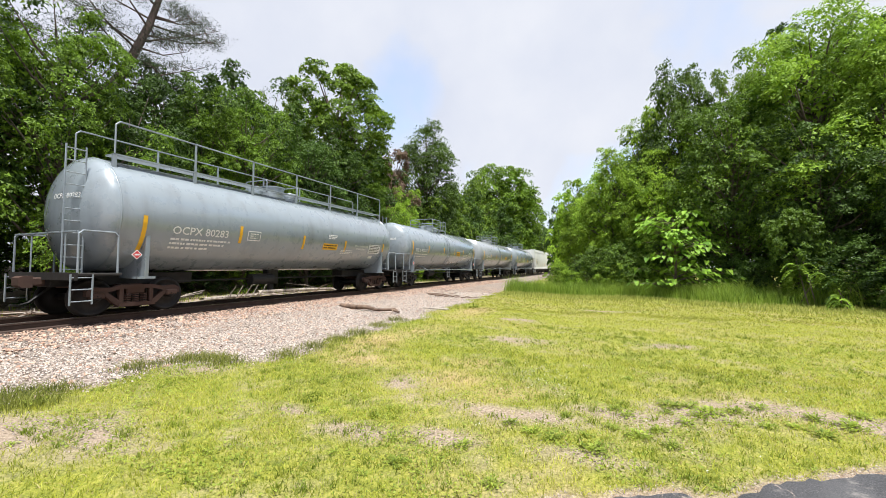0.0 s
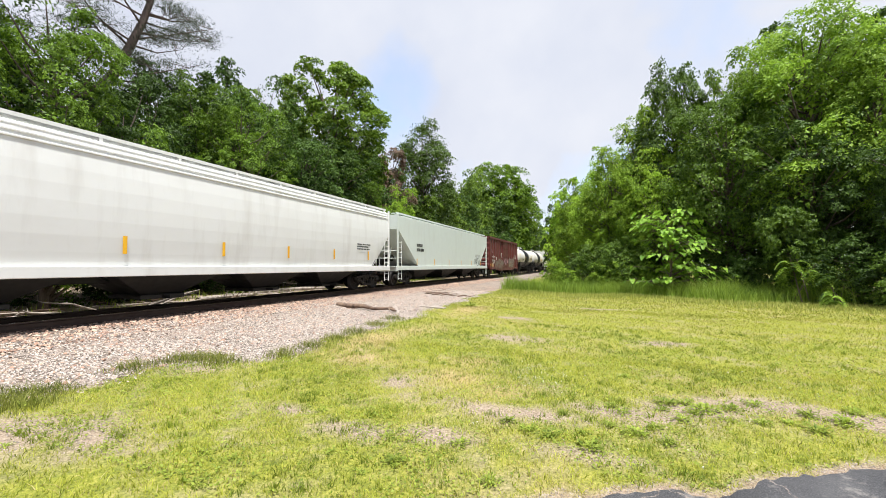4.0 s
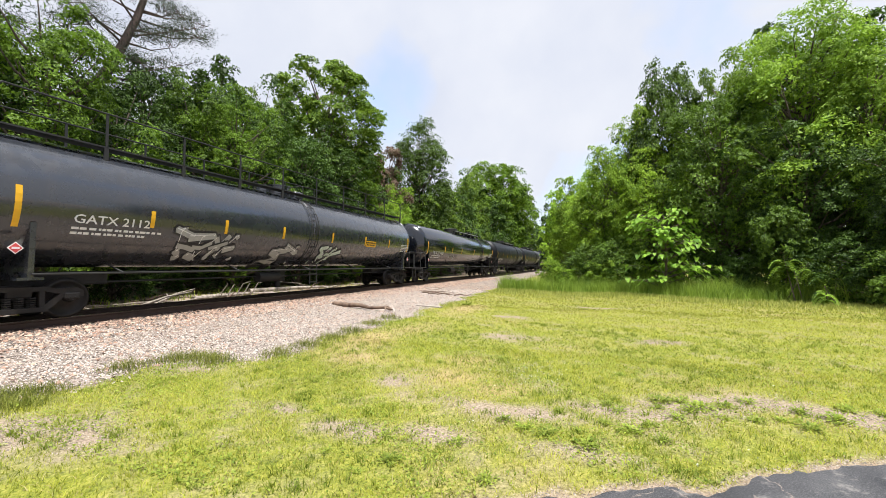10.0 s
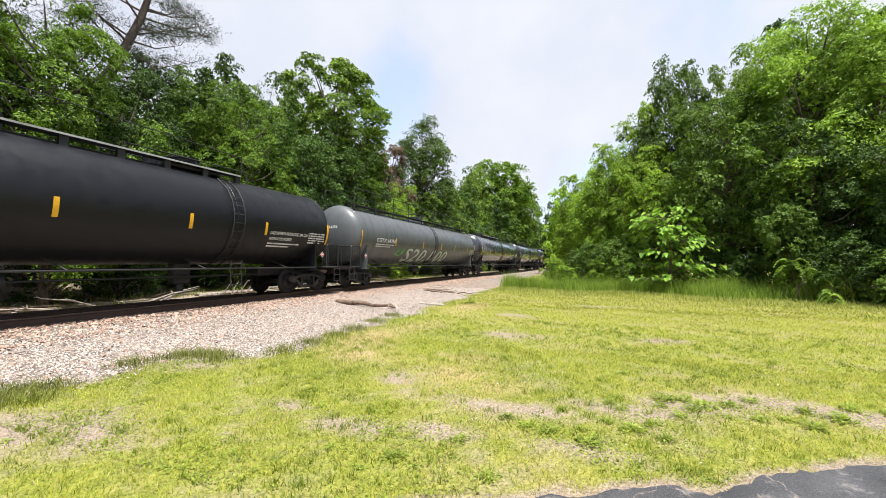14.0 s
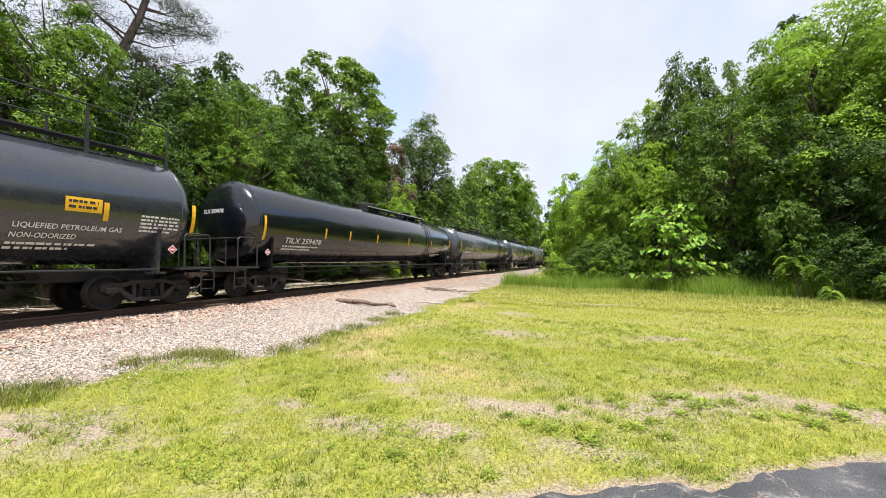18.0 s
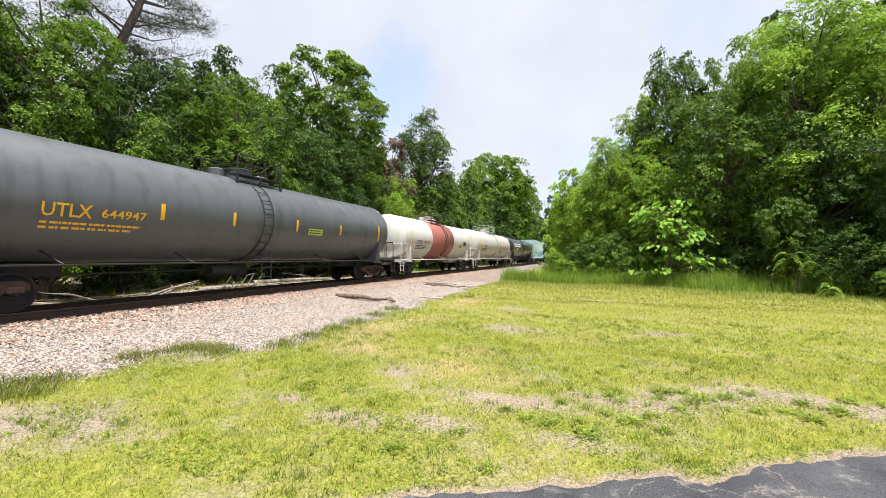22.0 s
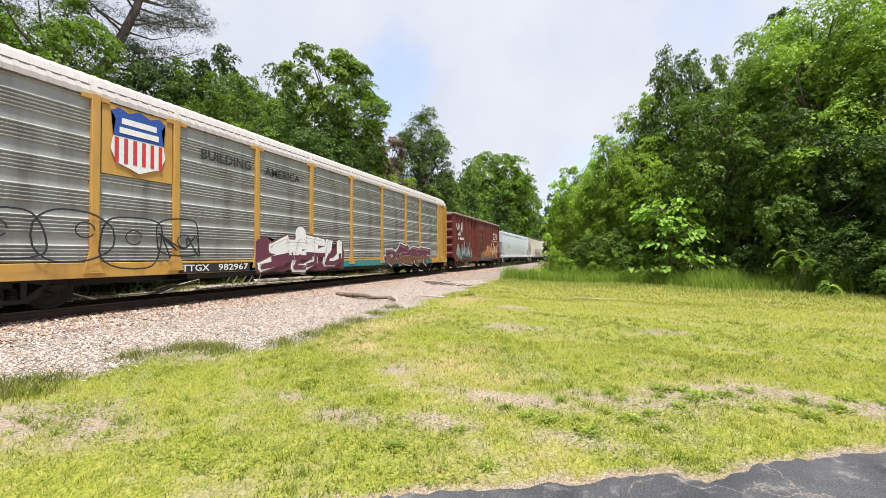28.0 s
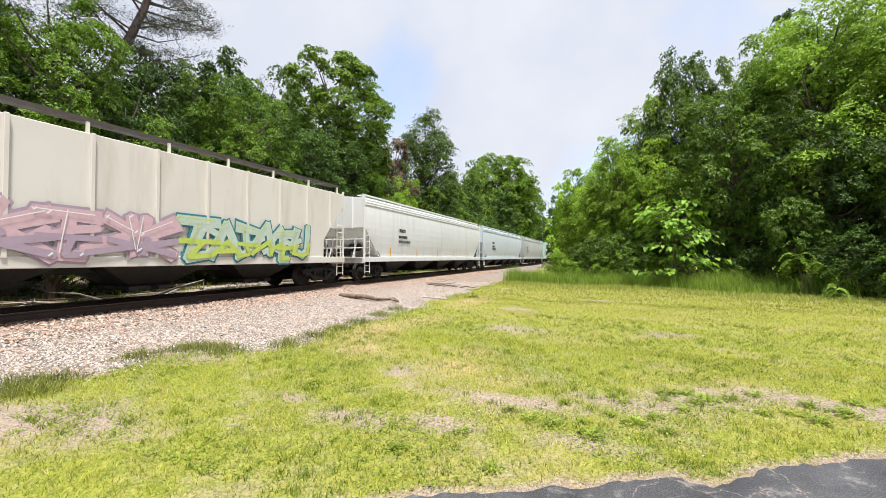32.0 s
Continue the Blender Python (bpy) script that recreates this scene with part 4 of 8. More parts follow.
                pipe(bm, [(sx * 0.92, w0, zt + 0.05), (sx * 0.92, w0, h - 0.1), (sx * 0.92, w0 + 0.1, h), (sx * 0.92, w1 - 0.1, h), (sx * 0.92, w1, h - 0.1), (sx * 0.92, w1, zt + 0.05)], 0.024)

                def upright(bm):
                    box(bm, -0.012, 0.012, -0.03, 0.03, zt + 0.05, h)
                for k in range(1, n):
                    q = shared(("rail upright", zt, h), "rail_post", upright, rail_colour, car)
                    q.matrix_basis = pose(sx * 0.92, w0 + (w1 - w0) * k / n, 0)
            part("hand_rail", bm, rail_colour, car)
        if top == "centre":
            for yy in (w0, w1):
                bm = bmesh.new()
                for z in (0.40, 0.74):
                    rod(bm, (-0.92, yy, zt + z), (0.92, yy, zt + z), 0.02)
                part("end_hand_rail", bm, rail_colour, car)
        else:
            for sy in (-0.8, 0.85):
                bm = bmesh.new()
                pipe(bm, [(0.55, dome_at + sy, zt), (0.55, dome_at + sy, zt + 0.45), (0.5, dome_at + sy, zt + 0.5), (-0.5, dome_at + sy, zt + 0.5), (-0.55, dome_at + sy, zt + 0.45), (-0.55, dome_at + sy, zt)], 0.022)
                part("grab_rail", bm, rail_colour, car)
    if board:
        bm = bmesh.new()
        for sx in (-1, 1):
            a, b = sorted((sx * 0.42, sx * 0.78))
            box(bm, a, b, board[0], board[1], zt + 0.06, zt + 0.10)
            n = max(2, int((board[1] - board[0]) / 1.15))
            for k in range(n + 1):
                yy = board[0] + 0.1 + (board[1] - board[0] - 0.2) * k / n
                box(bm, sx * 0.70 - 0.05, sx * 0.70 + 0.05, yy - 0.09, yy + 0.09, zt - 0.30, zt + 0.06)
        part("running_board", bm, rail_colour, car, "bracketed running boards on the tank's top")
        bm = bmesh.new()
        box(bm, 0.785, 0.80, board[0], board[1], zt + 0.055, zt + 0.105)
        part("board_edge", bm, ZINC, car, "worn bright edge of the running board")
        bm = bmesh.new()
        lathe(bm, [(-0.1, 0.62), (0.40, 0.62), (0.44, 0.55)], pose(0, board[0] + 1.1, zt - 0.06, 0, -90, 0), 24)
        part("fitting_dome", bm, rail_colour, car, "drum-shaped guard over the valves")
        bm = bmesh.new()
        pipe(bm, [(0.80, board[0], zt + 0.1), (0.80, board[0], zt + 0.85), (0.80, board[0] + 1.2, zt + 0.9), (0.80, board[1] - 0.3, zt + 0.75), (0.80, board[1], zt + 0.75), (0.80, board[1], zt + 0.1)], 0.014)
        part("hand_rail", bm, rail_colour, car)
    if top == "bare":
        bm = bmesh.new()
        box(bm, -0.62, 0.62, dome_at - 0.9, dome_at + 0.9, zt - 0.05, zt + 0.05, 0.02)
        part("fitting_platform", bm, rail_colour, car)
        for sx in (-1, 1):
            bm = bmesh.new()
            pipe(bm, [(sx * 0.6, dome_at - 2.0, zt - 0.1), (sx * 0.6, dome_at - 2.0, zt + 0.30), (sx * 0.6, dome_at + 2.0, zt + 0.30), (sx * 0.6, dome_at + 2.0, zt - 0.1)], 0.025)
            part("hand_rail", bm, rail_colour, car)
    la = dome_at + 0.2 if ladder_at is None else ladder_at
    if ladder_at is not False:
        bm = bmesh.new()
        ladder(bm, 0.07, la, 1.05, zt - 0.18, bend=side)
        ladder(bm, 1.46, la, 0.42, 1.3)
        part("side_ladder", bm, rail_colour, car)
    else:
        for s in (-1, 1):
            bm = bmesh.new()
            ladder(bm, 0.80, s * (body + 0.02), 1.08, zt + 0.06, w=0.4)
            part("end_ladder", bm, rail_colour, car)
    # high-visibility stripes
    for sy, a, b in stripes:
        patch(car, "reflective_stripe", sy - 0.055, sy + 0.055, a, b, side, YELLOW)
    for s in (-1, 1):
        bogie(car, s * (half - 2.0), steel)
    ends(car, half)
    return car, side


# ---- covered hoppers ----
def hopper_car(y, length, label, colour, sill_colour=None, bays=3, ribs=0, height=4.45, curved=True, rail_colour=None, roof=None, steel=None, dark=None, gap=0.62, opening=2.75, cut=1.6, foot=1.18, walk_up=0.02):
    car = thing("hopper_car", pose(TRACK, y, RAIL), label, "hopper car", "cars of the freight train")
    half = length / 2
    e = half - gap
    w = 1.53
    sill_colour, rail_colour, roof = sill_colour or colour, rail_colour or colour, roof or colour
    dark = dark or BLACK
    z0, zs, z1 = 1.02, opening, height - 0.16

    def body(bm):
        # side outline with the ends cut away over the bogies; barrel-like flanks
        k = 9 if curved else 2
        prof = []
        for i in range(k):
            z = 1.18 + (z1 - 1.18) * i / (k - 1)
            u = (i / (k - 1) - 0.5) * 2
            prof.append((w - 0.01 - (0.10 * u * u if curved else 0.0), z))
        top = [(w - 0.2, z1 + 0.06), (w - 0.62, height - 0.08), (0.3, height), (-0.3, height), (-w + 0.62, height - 0.08), (-w + 0.2, z1 + 0.06)]
        ring = prof + top + [(-x, z) for x, z in prof[::-1]]
        stations = [(-e + 0.02, zs), (-e + cut, foot), (-e + cut + 0.02, 1.18), (e - cut - 0.02, 1.18), (e - cut, foot), (e - 0.02, zs)]
        rings = []
        for yy, floor_z in stations:
            row = []
            for x, z in ring:
                if z < floor_z:
                    u = ((floor_z - 1.18) / (z1 - 1.18) - 0.5) * 2
                    x, z = math.copysign(w - 0.01 - (0.10 * u * u if curved else 0.0), x), floor_z
                row.append(bm.verts.new((x, yy, z)))
            rings.append(row)
        n = len(ring)
        for a, b in zip(rings, rings[1:]):
            for i in range(n - 1):
                try:
                    bm.faces.new((a[i], a[i + 1], b[i + 1], b[i]))
                except ValueError:
                    pass
            bm.faces.new((a[n - 1], a[0], b[0], b[n - 1]))
        bm.faces.new(rings[0])
        bm.faces.new(rings[-1][::-1])
        bmesh.ops.remove_doubles(bm, verts=bm.verts, dist=0.002)
    shared(("hopper", length, height, curved, opening, cut, foot), "hopper_body", body, colour, car, "", False)

    def side_sill(bm):
        for sx in (-1, 1):
            a, b = sorted((sx * (w - 0.12), sx * (w + 0.03)))
            box(bm, a, b, -e - 0.03, e + 0.03, z0 - 0.04, z0 + 0.22, 0.015)
        for s in (-1, 1):
            box(bm, -w, w, s * e - 0.04, s * e + 0.04, z0 - 0.1, z0 + 0.16, 0.01)
    shared(("hsill", length), "side_sill", side_sill, sill_colour, car)
    bm = bmesh.new()
    box(bm, -0.3, 0.3, -e, e, 0.78, 1.05, 0.02)
    part("centre_sill", bm, dark, car)
    for s in (-1, 1):
        bm = bmesh.new()
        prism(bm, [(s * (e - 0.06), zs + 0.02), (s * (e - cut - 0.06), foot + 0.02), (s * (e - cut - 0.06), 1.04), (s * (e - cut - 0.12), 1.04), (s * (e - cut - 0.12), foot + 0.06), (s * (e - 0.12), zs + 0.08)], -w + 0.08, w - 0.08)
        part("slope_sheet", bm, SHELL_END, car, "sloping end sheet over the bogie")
    for s in (-1, 1):
        for sx in (-0.75, 0.75):
            bm = bmesh.new()
            box(bm, sx - 0.05, sx + 0.05, s * e - 0.03, s * e + 0.05, zs - 0.05, z1 + 0.05, 0.01)
            part("end_stiffener", bm, colour, car)
            bm = bmesh.new()
            rod(bm, (sx, s * (e - 0.1), 1.2), (sx, s * (e - 0.55), min(zs - 0.25, 2.4)), 0.04)
            part("end_brace", bm, colour, car)
    # hopper bays
    span = 2 * (e - 2.3)
    for k in range(bays):
        c = -span / 2 + span * (k + 0.5) / bays
        a = span / bays * 0.48

        def bay(bm):
            up = [bm.verts.new(p) for p in ((-1.36, -a, 1.2), (1.36, -a, 1.2), (1.36, a, 1.2), (-1.36, a, 1.2))]
            dn = [bm.verts.new(p) for p in ((-0.62, -a * 0.28, 0.42), (0.62, -a * 0.28, 0.42), (0.62, a * 0.28, 0.42), (-0.62, a * 0.28, 0.42))]
            bm.faces.new(dn)
            for i in range(4):
                bm.faces.new((up[i], up[(i + 1) % 4], dn[(i + 1) % 4], dn[i]))
            box(bm, -0.75, 0.75, -a * 0.34, a * 0.34, 0.30, 0.43, 0.02)
            rod(bm, (-1.1, 0, 0.36), (1.1, 0, 0.36), 0.05, 8)
        h = shared(("bay", length, bays), "hopper_bay", bay, dark, car)
        h.matrix_basis = pose(0, c, 0)
    # roof walk
    bm = bmesh.new()
    n = int(2 * e / 1.9)
    for sx in (-1, 1):
        a, b = sorted((sx * (w - 0.62), sx * (w - 0.22)))
        box(bm, a, b, -e + 0.2, e - 0.2, height + walk_up, height + walk_up + 0.03)
        box(bm, sx * (w - 0.20) - 0.015, sx * (w - 0.20) + 0.015, -e + 0.1, e - 0.1, height + walk_up - 0.03, height + walk_up + 0.06)
    part("roof_walk", bm, rail_colour, car, "grated roof walk on upright brackets")
    def bracket(bm):
        box(bm, w - 0.25, w - 0.19, -0.035, 0.035, z1 - 0.02, height + walk_up + 0.05)
    for s in (0, 180):
        for k in range(n + 1):
            q = shared(("bracket", height, walk_up), "walk_bracket", bracket, roof, car)
            q.matrix_basis = pose(0, -e + 0.25 + (2 * e - 0.5) * k / n, 0) @ pose(0, 0, 0, 0, 0, s)
    bm = bmesh.new()
    for k in range(bays * 2):
        c = -span / 2 + span * (k + 0.5) / (bays * 2)
        box(bm, -0.36, 0.36, c - span / bays / 4 * 0.9, c + span / bays / 4 * 0.9, height - 0.02, height + 0.11, 0.03)
    part("hatch_cover", bm, roof, car)
    if curved:
        for sx in (-1, 1):
            for dz in (-0.3, -0.17, -0.04):
                bm = bmesh.new()
                rod(bm, (sx * (w - 0.10 - (0.03 if dz > -0.1 else 0.0) + (0.035 if dz < -0.2 else 0.01)), -e + 0.1, z1 + dz), (sx * (w - 0.10 - (0.03 if dz > -0.1 else 0.0) + (0.035 if dz < -0.2 else 0.01)), e - 0.1, z1 + dz), 0.03, 6)
                part("top_chord", bm, roof, car, "ribbed top edge of the side")
    for k in range(ribs):
        yy = -e + 1.0 + (2 * e - 2.0) * k / max(1, ribs - 1)
        inward = e - abs(yy)
        lo = 1.2 if inward > cut else zs + (foot - zs) * inward / cut + 0.05

        def rib(bm):
            box(bm, w - 0.03, w + 0.06, -0.045, 0.045, lo, z1 + 0.02, 0.01)
        q = shared(("rib", round(lo, 2)), "side_rib", rib, colour, car)
        q.matrix_basis = pose(0, yy, 0)
    # ends: ladders, platforms, corner posts
    for s in (-1, 1):
        for sx in (-1, 1):
            bm = bmesh.new()
            ladder(bm, sx * (w - 0.02), s * (e - 0.27), 0.40, min(zs + 0.1, 2.75), w=0.44)
            part("corner_ladder", bm, colour, car)
            bm = bmesh.new()
            box(bm, sx * (w - 0.04) - 0.04, sx * (w - 0.04) + 0.04, s * (e - 0.03) - 0.05, s * (e - 0.03) + 0.05, 1.0, z1 + 0.12, 0.01)
            part("corner_post", bm, colour, car)
        bm = bmesh.new()
        box(bm, -w + 0.1, w - 0.1, s * e - 0.30, s * e + 0.02, z0 + 0.16, z0 + 0.20)
        for z in (1.7, 2.15):
            rod(bm, (-w + 0.1, s * (e - 0.05), z), (w - 0.1, s * (e - 0.05), z), 0.022)
        for sx in (-0.9, 0.0, 0.9):
            rod(bm, (sx, s * (e - 0.05), z0 + 0.2), (sx, s * (e - 0.05), 2.15), 0.022)
        part("end_platform", bm, colour, car)
        bm = bmesh.new()
        lathe(bm, [(-0.3, 0.02), (-0.28, 0.2), (0.28, 0.2), (0.3, 0.02)], pose(0.45, s * (e - 0.75), 1.75, 0, 0, 0), 12)
        box(bm, -0.6, 0.1, s * (e - 0.7) - 0.15, s * (e - 0.7) + 0.15, 1.3, 1.7, 0.03)
        part("brake_valve", bm, dark, car)
        bogie(car, s * (half - 2.1), steel or STEEL)
    ends(car, half)
    return car, flat(w + 0.035 if ribs else w - 0.01)


# ---- box cars ----
def box_car(y, length, label, colour, height=4.42, posts=14, door=(-0.6, 2.5), door_colour=None, roof=None):
    car = thing("box_car", pose(TRACK, y, RAIL), label, "box car", "cars of the freight train")
    half = length / 2
    e = half - 0.98
    w = 1.46
    bm = bmesh.new()
    box(bm, -w, w, -e, e, 1.0, height - 0.02, 0.02)
    part("car_body", bm, colour, car)
    bm = bmesh.new()
    section(bm, [(-w - 0.08, height - 0.06), (w + 0.08, height - 0.06), (w + 0.08, height + 0.03), (0, height + 0.22), (-w - 0.08, height + 0.03)], -e - 0.06, e + 0.06)
    n = 13
    for k in range(n):
        yy = -e + 2 * e * (k + 0.5) / n
        section(bm, [(-w - 0.1, height + 0.02), (w + 0.1, height + 0.02), (w + 0.1, height + 0.07), (0, height + 0.26), (-w - 0.1, height + 0.07)], yy - 0.04, yy + 0.04)
    part("roof", bm, roof or colour, car, "shallow gabled roof with cross seams")
    for sx in (-1, 1):
        for k in range(posts + 1):
            yy = -e + 0.06 + (2 * e - 0.12) * k / posts
            if door[0] - 0.1 < yy < door[1] + 0.1:
                continue

            def post(bm):
                a, b = sorted((0.0, 0.075))
                prism(bm, [(-0.06, 1.05), (0.06, 1.05), (0.06, height - 0.12), (-0.06, height - 0.12)], a, b)
            q = shared(("post", height), "side_post", post, colour, car)
            q.matrix_basis = pose(sx * w, yy, 0, 0, 0, 0 if sx > 0 else 180)
        bm = bmesh.new()
        a, b = sorted((sx * (w - 0.02), sx * (w + 0.09)))
        box(bm, a, b, -e, e, 0.86, 1.10, 0.01)
        prism(bm, [(-e * 0.62, 0.87), (-e * 0.5, 0.68), (e * 0.5, 0.68), (e * 0.62, 0.87)], a, b)
        box(bm, a, b, -e, e, height - 0.16, height - 0.04, 0.01)
        part("side_sill", bm, colour, car)
    dm = door_colour or colour
    dr = part("sliding_door", _door(door, w, height), dm, car, "wide sliding door with pressed panels")
    for k in range(6):
        z = 1.25 + (height - 1.75) * k / 5
        bm = bmesh.new()
        prism(bm, [(door[0] + 0.12, z), (door[1] - 0.12, z), (door[1] - 0.16, z + 0.14), (door[0] + 0.16, z + 0.14)], w + 0.098, w + 0.125)
        part("door_panel", bm, dm, dr)
    bm = bmesh.new()
    for yy in (door[0] + 0.35, door[1] - 0.4):
        rod(bm, (w + 0.16, yy, 1.2), (w + 0.16, yy, height - 0.3), 0.022)
    box(bm, w + 0.05, w + 0.17, door[0] - 1.6, door[1] + 0.2, height - 0.22, height - 0.14)
    part("door_gear", bm, dm, dr)
    for s in (-1, 1):
        n = 6
        for k in range(n):
            z = 1.2 + (height - 1.55) * k / (n - 1)

            def rib(bm):
                prism(bm, [(-0.02, 0.0), (0.10, 0.12), (0.10, 0.24), (-0.02, 0.36)], -w + 0.12, w - 0.12)
            q = shared("end_rib", "end_rib", rib, colour, car)
            q.matrix_basis = pose(0, s * e, z, 0, 0, 0 if s > 0 else 180)
        for sx in (-1, 1):
            bm = bmesh.new()
            ladder(bm, sx * (w + 0.10), s * (e - 0.35), 0.4, 2.3, w=0.44)
            part("corner_ladder", bm, colour, car)
        bm = bmesh.new()
        box(bm, -w, w, s * (e + 0.02), s * (e + 0.22) if s > 0 else s * (e + 0.22) + 0.2, 0.85, 1.05)
        part("end_sill", bm, colour, car)
        bogie(car, s * (half - 2.2), STEEL)
    bm = bmesh.new()
    box(bm, -0.3, 0.3, -e, e, 0.72, 1.0)
    for k in range(5):
        yy = -e * 0.5 + e * k / 4
        box(bm, -1.3, 1.3, yy - 0.05, yy + 0.05, 0.8, 1.0)
    lathe(bm, [(-0.5, 0.02), (-0.48, 0.2), (0.48, 0.2), (0.5, 0.02)], pose(0.6, 1.0, 0.62, 0, 0, 90), 12)
    part("underframe", bm, BLACK, car)
    ends(car, half)
    return car, flat(w + 0.078)


def _door(door, w, height):
    bm = bmesh.new()
    box(bm, w, w + 0.10, door[0], door[1], 1.08, height - 0.2, 0.01)
    return bm


# ---- car carrier ----
def rack_car(y, length, label, yellow, zinc, roof_m):
    car = thing("car_carrier", pose(TRACK, y, RAIL), label, "car carrier", "cars of the freight train")
    half = length / 2
    e = half - 0.75
    w, h0, h1 = 1.50, 0.98, 5.05
    bm = bmesh.new()
    box(bm, -w + 0.06, w - 0.06, -e + 0.9, e - 0.9, h0, h1)
    part("inner_wall", bm, BLACK, car)
    bm = bmesh.new()
    for sx in (-1, 1):
        a, b = sorted((sx * (w - 0.06), sx * (w + 0.05)))
        box(bm, a, b, -e + 0.2, e - 0.2, 0.72, 1.08, 0.01)
    box(bm, -w, w, -e, e, 0.78, 0.98)
    part("deck_sill", bm, yellow, car, "yellow side sill with rust and road grime")
    step = 2.8

    def sheet(bm):
        # pressed sheet: bands of ribs with plain strips between
        y0, y1 = -step / 2 + 0.08, step / 2 - 0.08
        rows, z = [], h0 + 0.12
        while z < h1 - 0.06:
            rows.append((w - 0.02, z))
            k = int((z - h0) / 0.52)
            for i in range(5):
                rows.append((w + 0.016, z + 0.022 + 0.082 * i))
                rows.append((w + 0.022, z + 0.04 + 0.082 * i))
                rows.append((w - 0.014, z + 0.064 + 0.082 * i))
                rows.append((w - 0.018, z + 0.082 + 0.082 * i))
            z += 0.42 + 0.22
        rows.append((w - 0.02, h1))
        a = [bm.verts.new((x, y0, z)) for x, z in rows]
        b = [bm.verts.new((x, y1, z)) for x, z in rows]
        for i in range(len(rows) - 1):
            bm.faces.new((a[i], b[i], b[i + 1], a[i + 1]))

    def post(bm):
        box(bm, w - 0.05, w + 0.09, -0.09, 0.09, h0 - 0.1, h1 + 0.05, 0.012)
        prism(bm, [(-0.09, h0 + 0.35), (-0.22, h0 - 0.15), (0.22, h0 - 0.15), (0.09, h0 + 0.35)], w - 0.05, w + 0.085)
        box(bm, w - 0.05, w + 0.07, -0.28, 0.28, h1 - 0.1, h1 + 0.03, 0.01)
    at = [yy - half for yy in (2.35, 5.37, 7.29, 10.12, 12.91, 15.76, 18.64, 21.5, 23.6, 26.75)]
    for sx in (0, 180):
        for a, b in zip(at, at[1:]):
            p = shared("rack_sheet", "side_sheet", sheet, zinc, car, "galvanised ribbed sheet")
            p.matrix_basis = pose(0, (a + b) / 2, 0) @ pose(0, 0, 0, 0, 0, sx) @ Matrix.Diagonal((1, (b - a) / step, 1, 1))
        for a in at:
            p = shared("rack_post", "side_post", post, yellow, car)
            p.matrix_basis = pose(0, a, 0) @ pose(0, 0, 0, 0, 0, sx)
    bm = bmesh.new()
    sec = [(-w - 0.05, h1 - 0.02), (w + 0.05, h1 - 0.02), (w + 0.05, h1 + 0.10), (w - 0.06, h1 + 0.44), (w - 0.42, h1 + 0.64), (0, h1 + 0.70), (-w + 0.42, h1 + 0.64), (-w + 0.06, h1 + 0.44), (-w - 0.05, h1 + 0.10)]
    section(bm, sec, -e + 0.45, e - 0.45)
    part("roof", bm, roof_m, car, "pale corrugated roof with sloped eaves")

    def seam(bm):
        section(bm, [(x * 1.006, z + (0.009 if z > h1 else 0)) for x, z in sec], -0.05, 0.05)
    for k in range(int(2 * e / 0.26) - 4):
        q = shared("rack_seam", "roof_seam", seam, roof_m, car)
        q.matrix_basis = pose(0, -e + 0.65 + 0.26 * k, 0)
    for s in (-1, 1):
        bm = bmesh.new()
        a, b = sorted((s * (e - 0.02), s * (e - 1.62)))
        box(bm, -w - 0.01, w + 0.01, a, b, h0 - 0.2, h1 + 0.1, 0.05)
        for sx in (-1, 1):
            c, d = sorted((sx * (w + 0.0), sx * (w + 0.05)))
            yy = s * (e - 0.32)
            box(bm, c, d, yy - 0.06, yy + 0.06, h0, h1 + 0.1)
            box(bm, c, d, s * (e - 1.54) - 0.05, s * (e - 1.54) + 0.05, h0, h1 + 0.1)
        part("end_door", bm, yellow, car, "yellow folding end doors")
        bm = bmesh.new()
        box(bm, -1.42, 1.42, s * (e + 0.0) - 0.02, s * (e + 0.0) + 0.03, h1 - 1.1, h1 + 0.3)
        box(bm, -1.1, 1.1, s * (e - 0.25) - 0.25, s * (e - 0.25) + 0.25, h1 + 0.25, h1 + 0.6, 0.05)
        part("gable_panel", bm, roof_m, car)
        bm = bmesh.new()
        ladder(bm, w + 0.09, s * (e - 0.62), 0.4, h1, w=0.4)
        part("corner_ladder", bm, yellow, car)
        bogie(car, s * (half - 4.0), STEEL)
    bm = bmesh.new()
    box(bm, -0.5, 0.5, -e + 1, e - 1, 0.5, 0.8)
    box(bm, -1.4, 1.4, -e * 0.5, e * 0.5, 0.55, 0.8)
    part("underframe", bm, BLACK, car)
    ends(car, half)
    return car, flat(w + 0.03)


# ---- the train ----
GAPS = (4.62, 20.5, 36.4, 52.9, 69.2, 90.4, 111.01, 128.44, 143.06, 157.61, 179.13, 200.55, 222.23, 242.74, 263.49, 285.31, 306.88, 329.07, 350.64,
        372.48, 394.0, 413.2, 428.9, 446.47, 465.5, 482.99, 502.31, 531.74, 549.58, 570.42, 592.01, 613.31, 634.61, 655.91, 677.21, 698.51, 719.81)
SPEED, GAIN = 17.5, 0.0155


def travelled(t):
    return SPEED * t + GAIN * t * t


def place(i):
    """Middle and length of car i at the start; car 0 has just gone by."""
    if i == 0:
        return -4.0, 16.0
    return (GAPS[i - 1] + GAPS[i]) / 2, GAPS[i] - GAPS[i - 1]


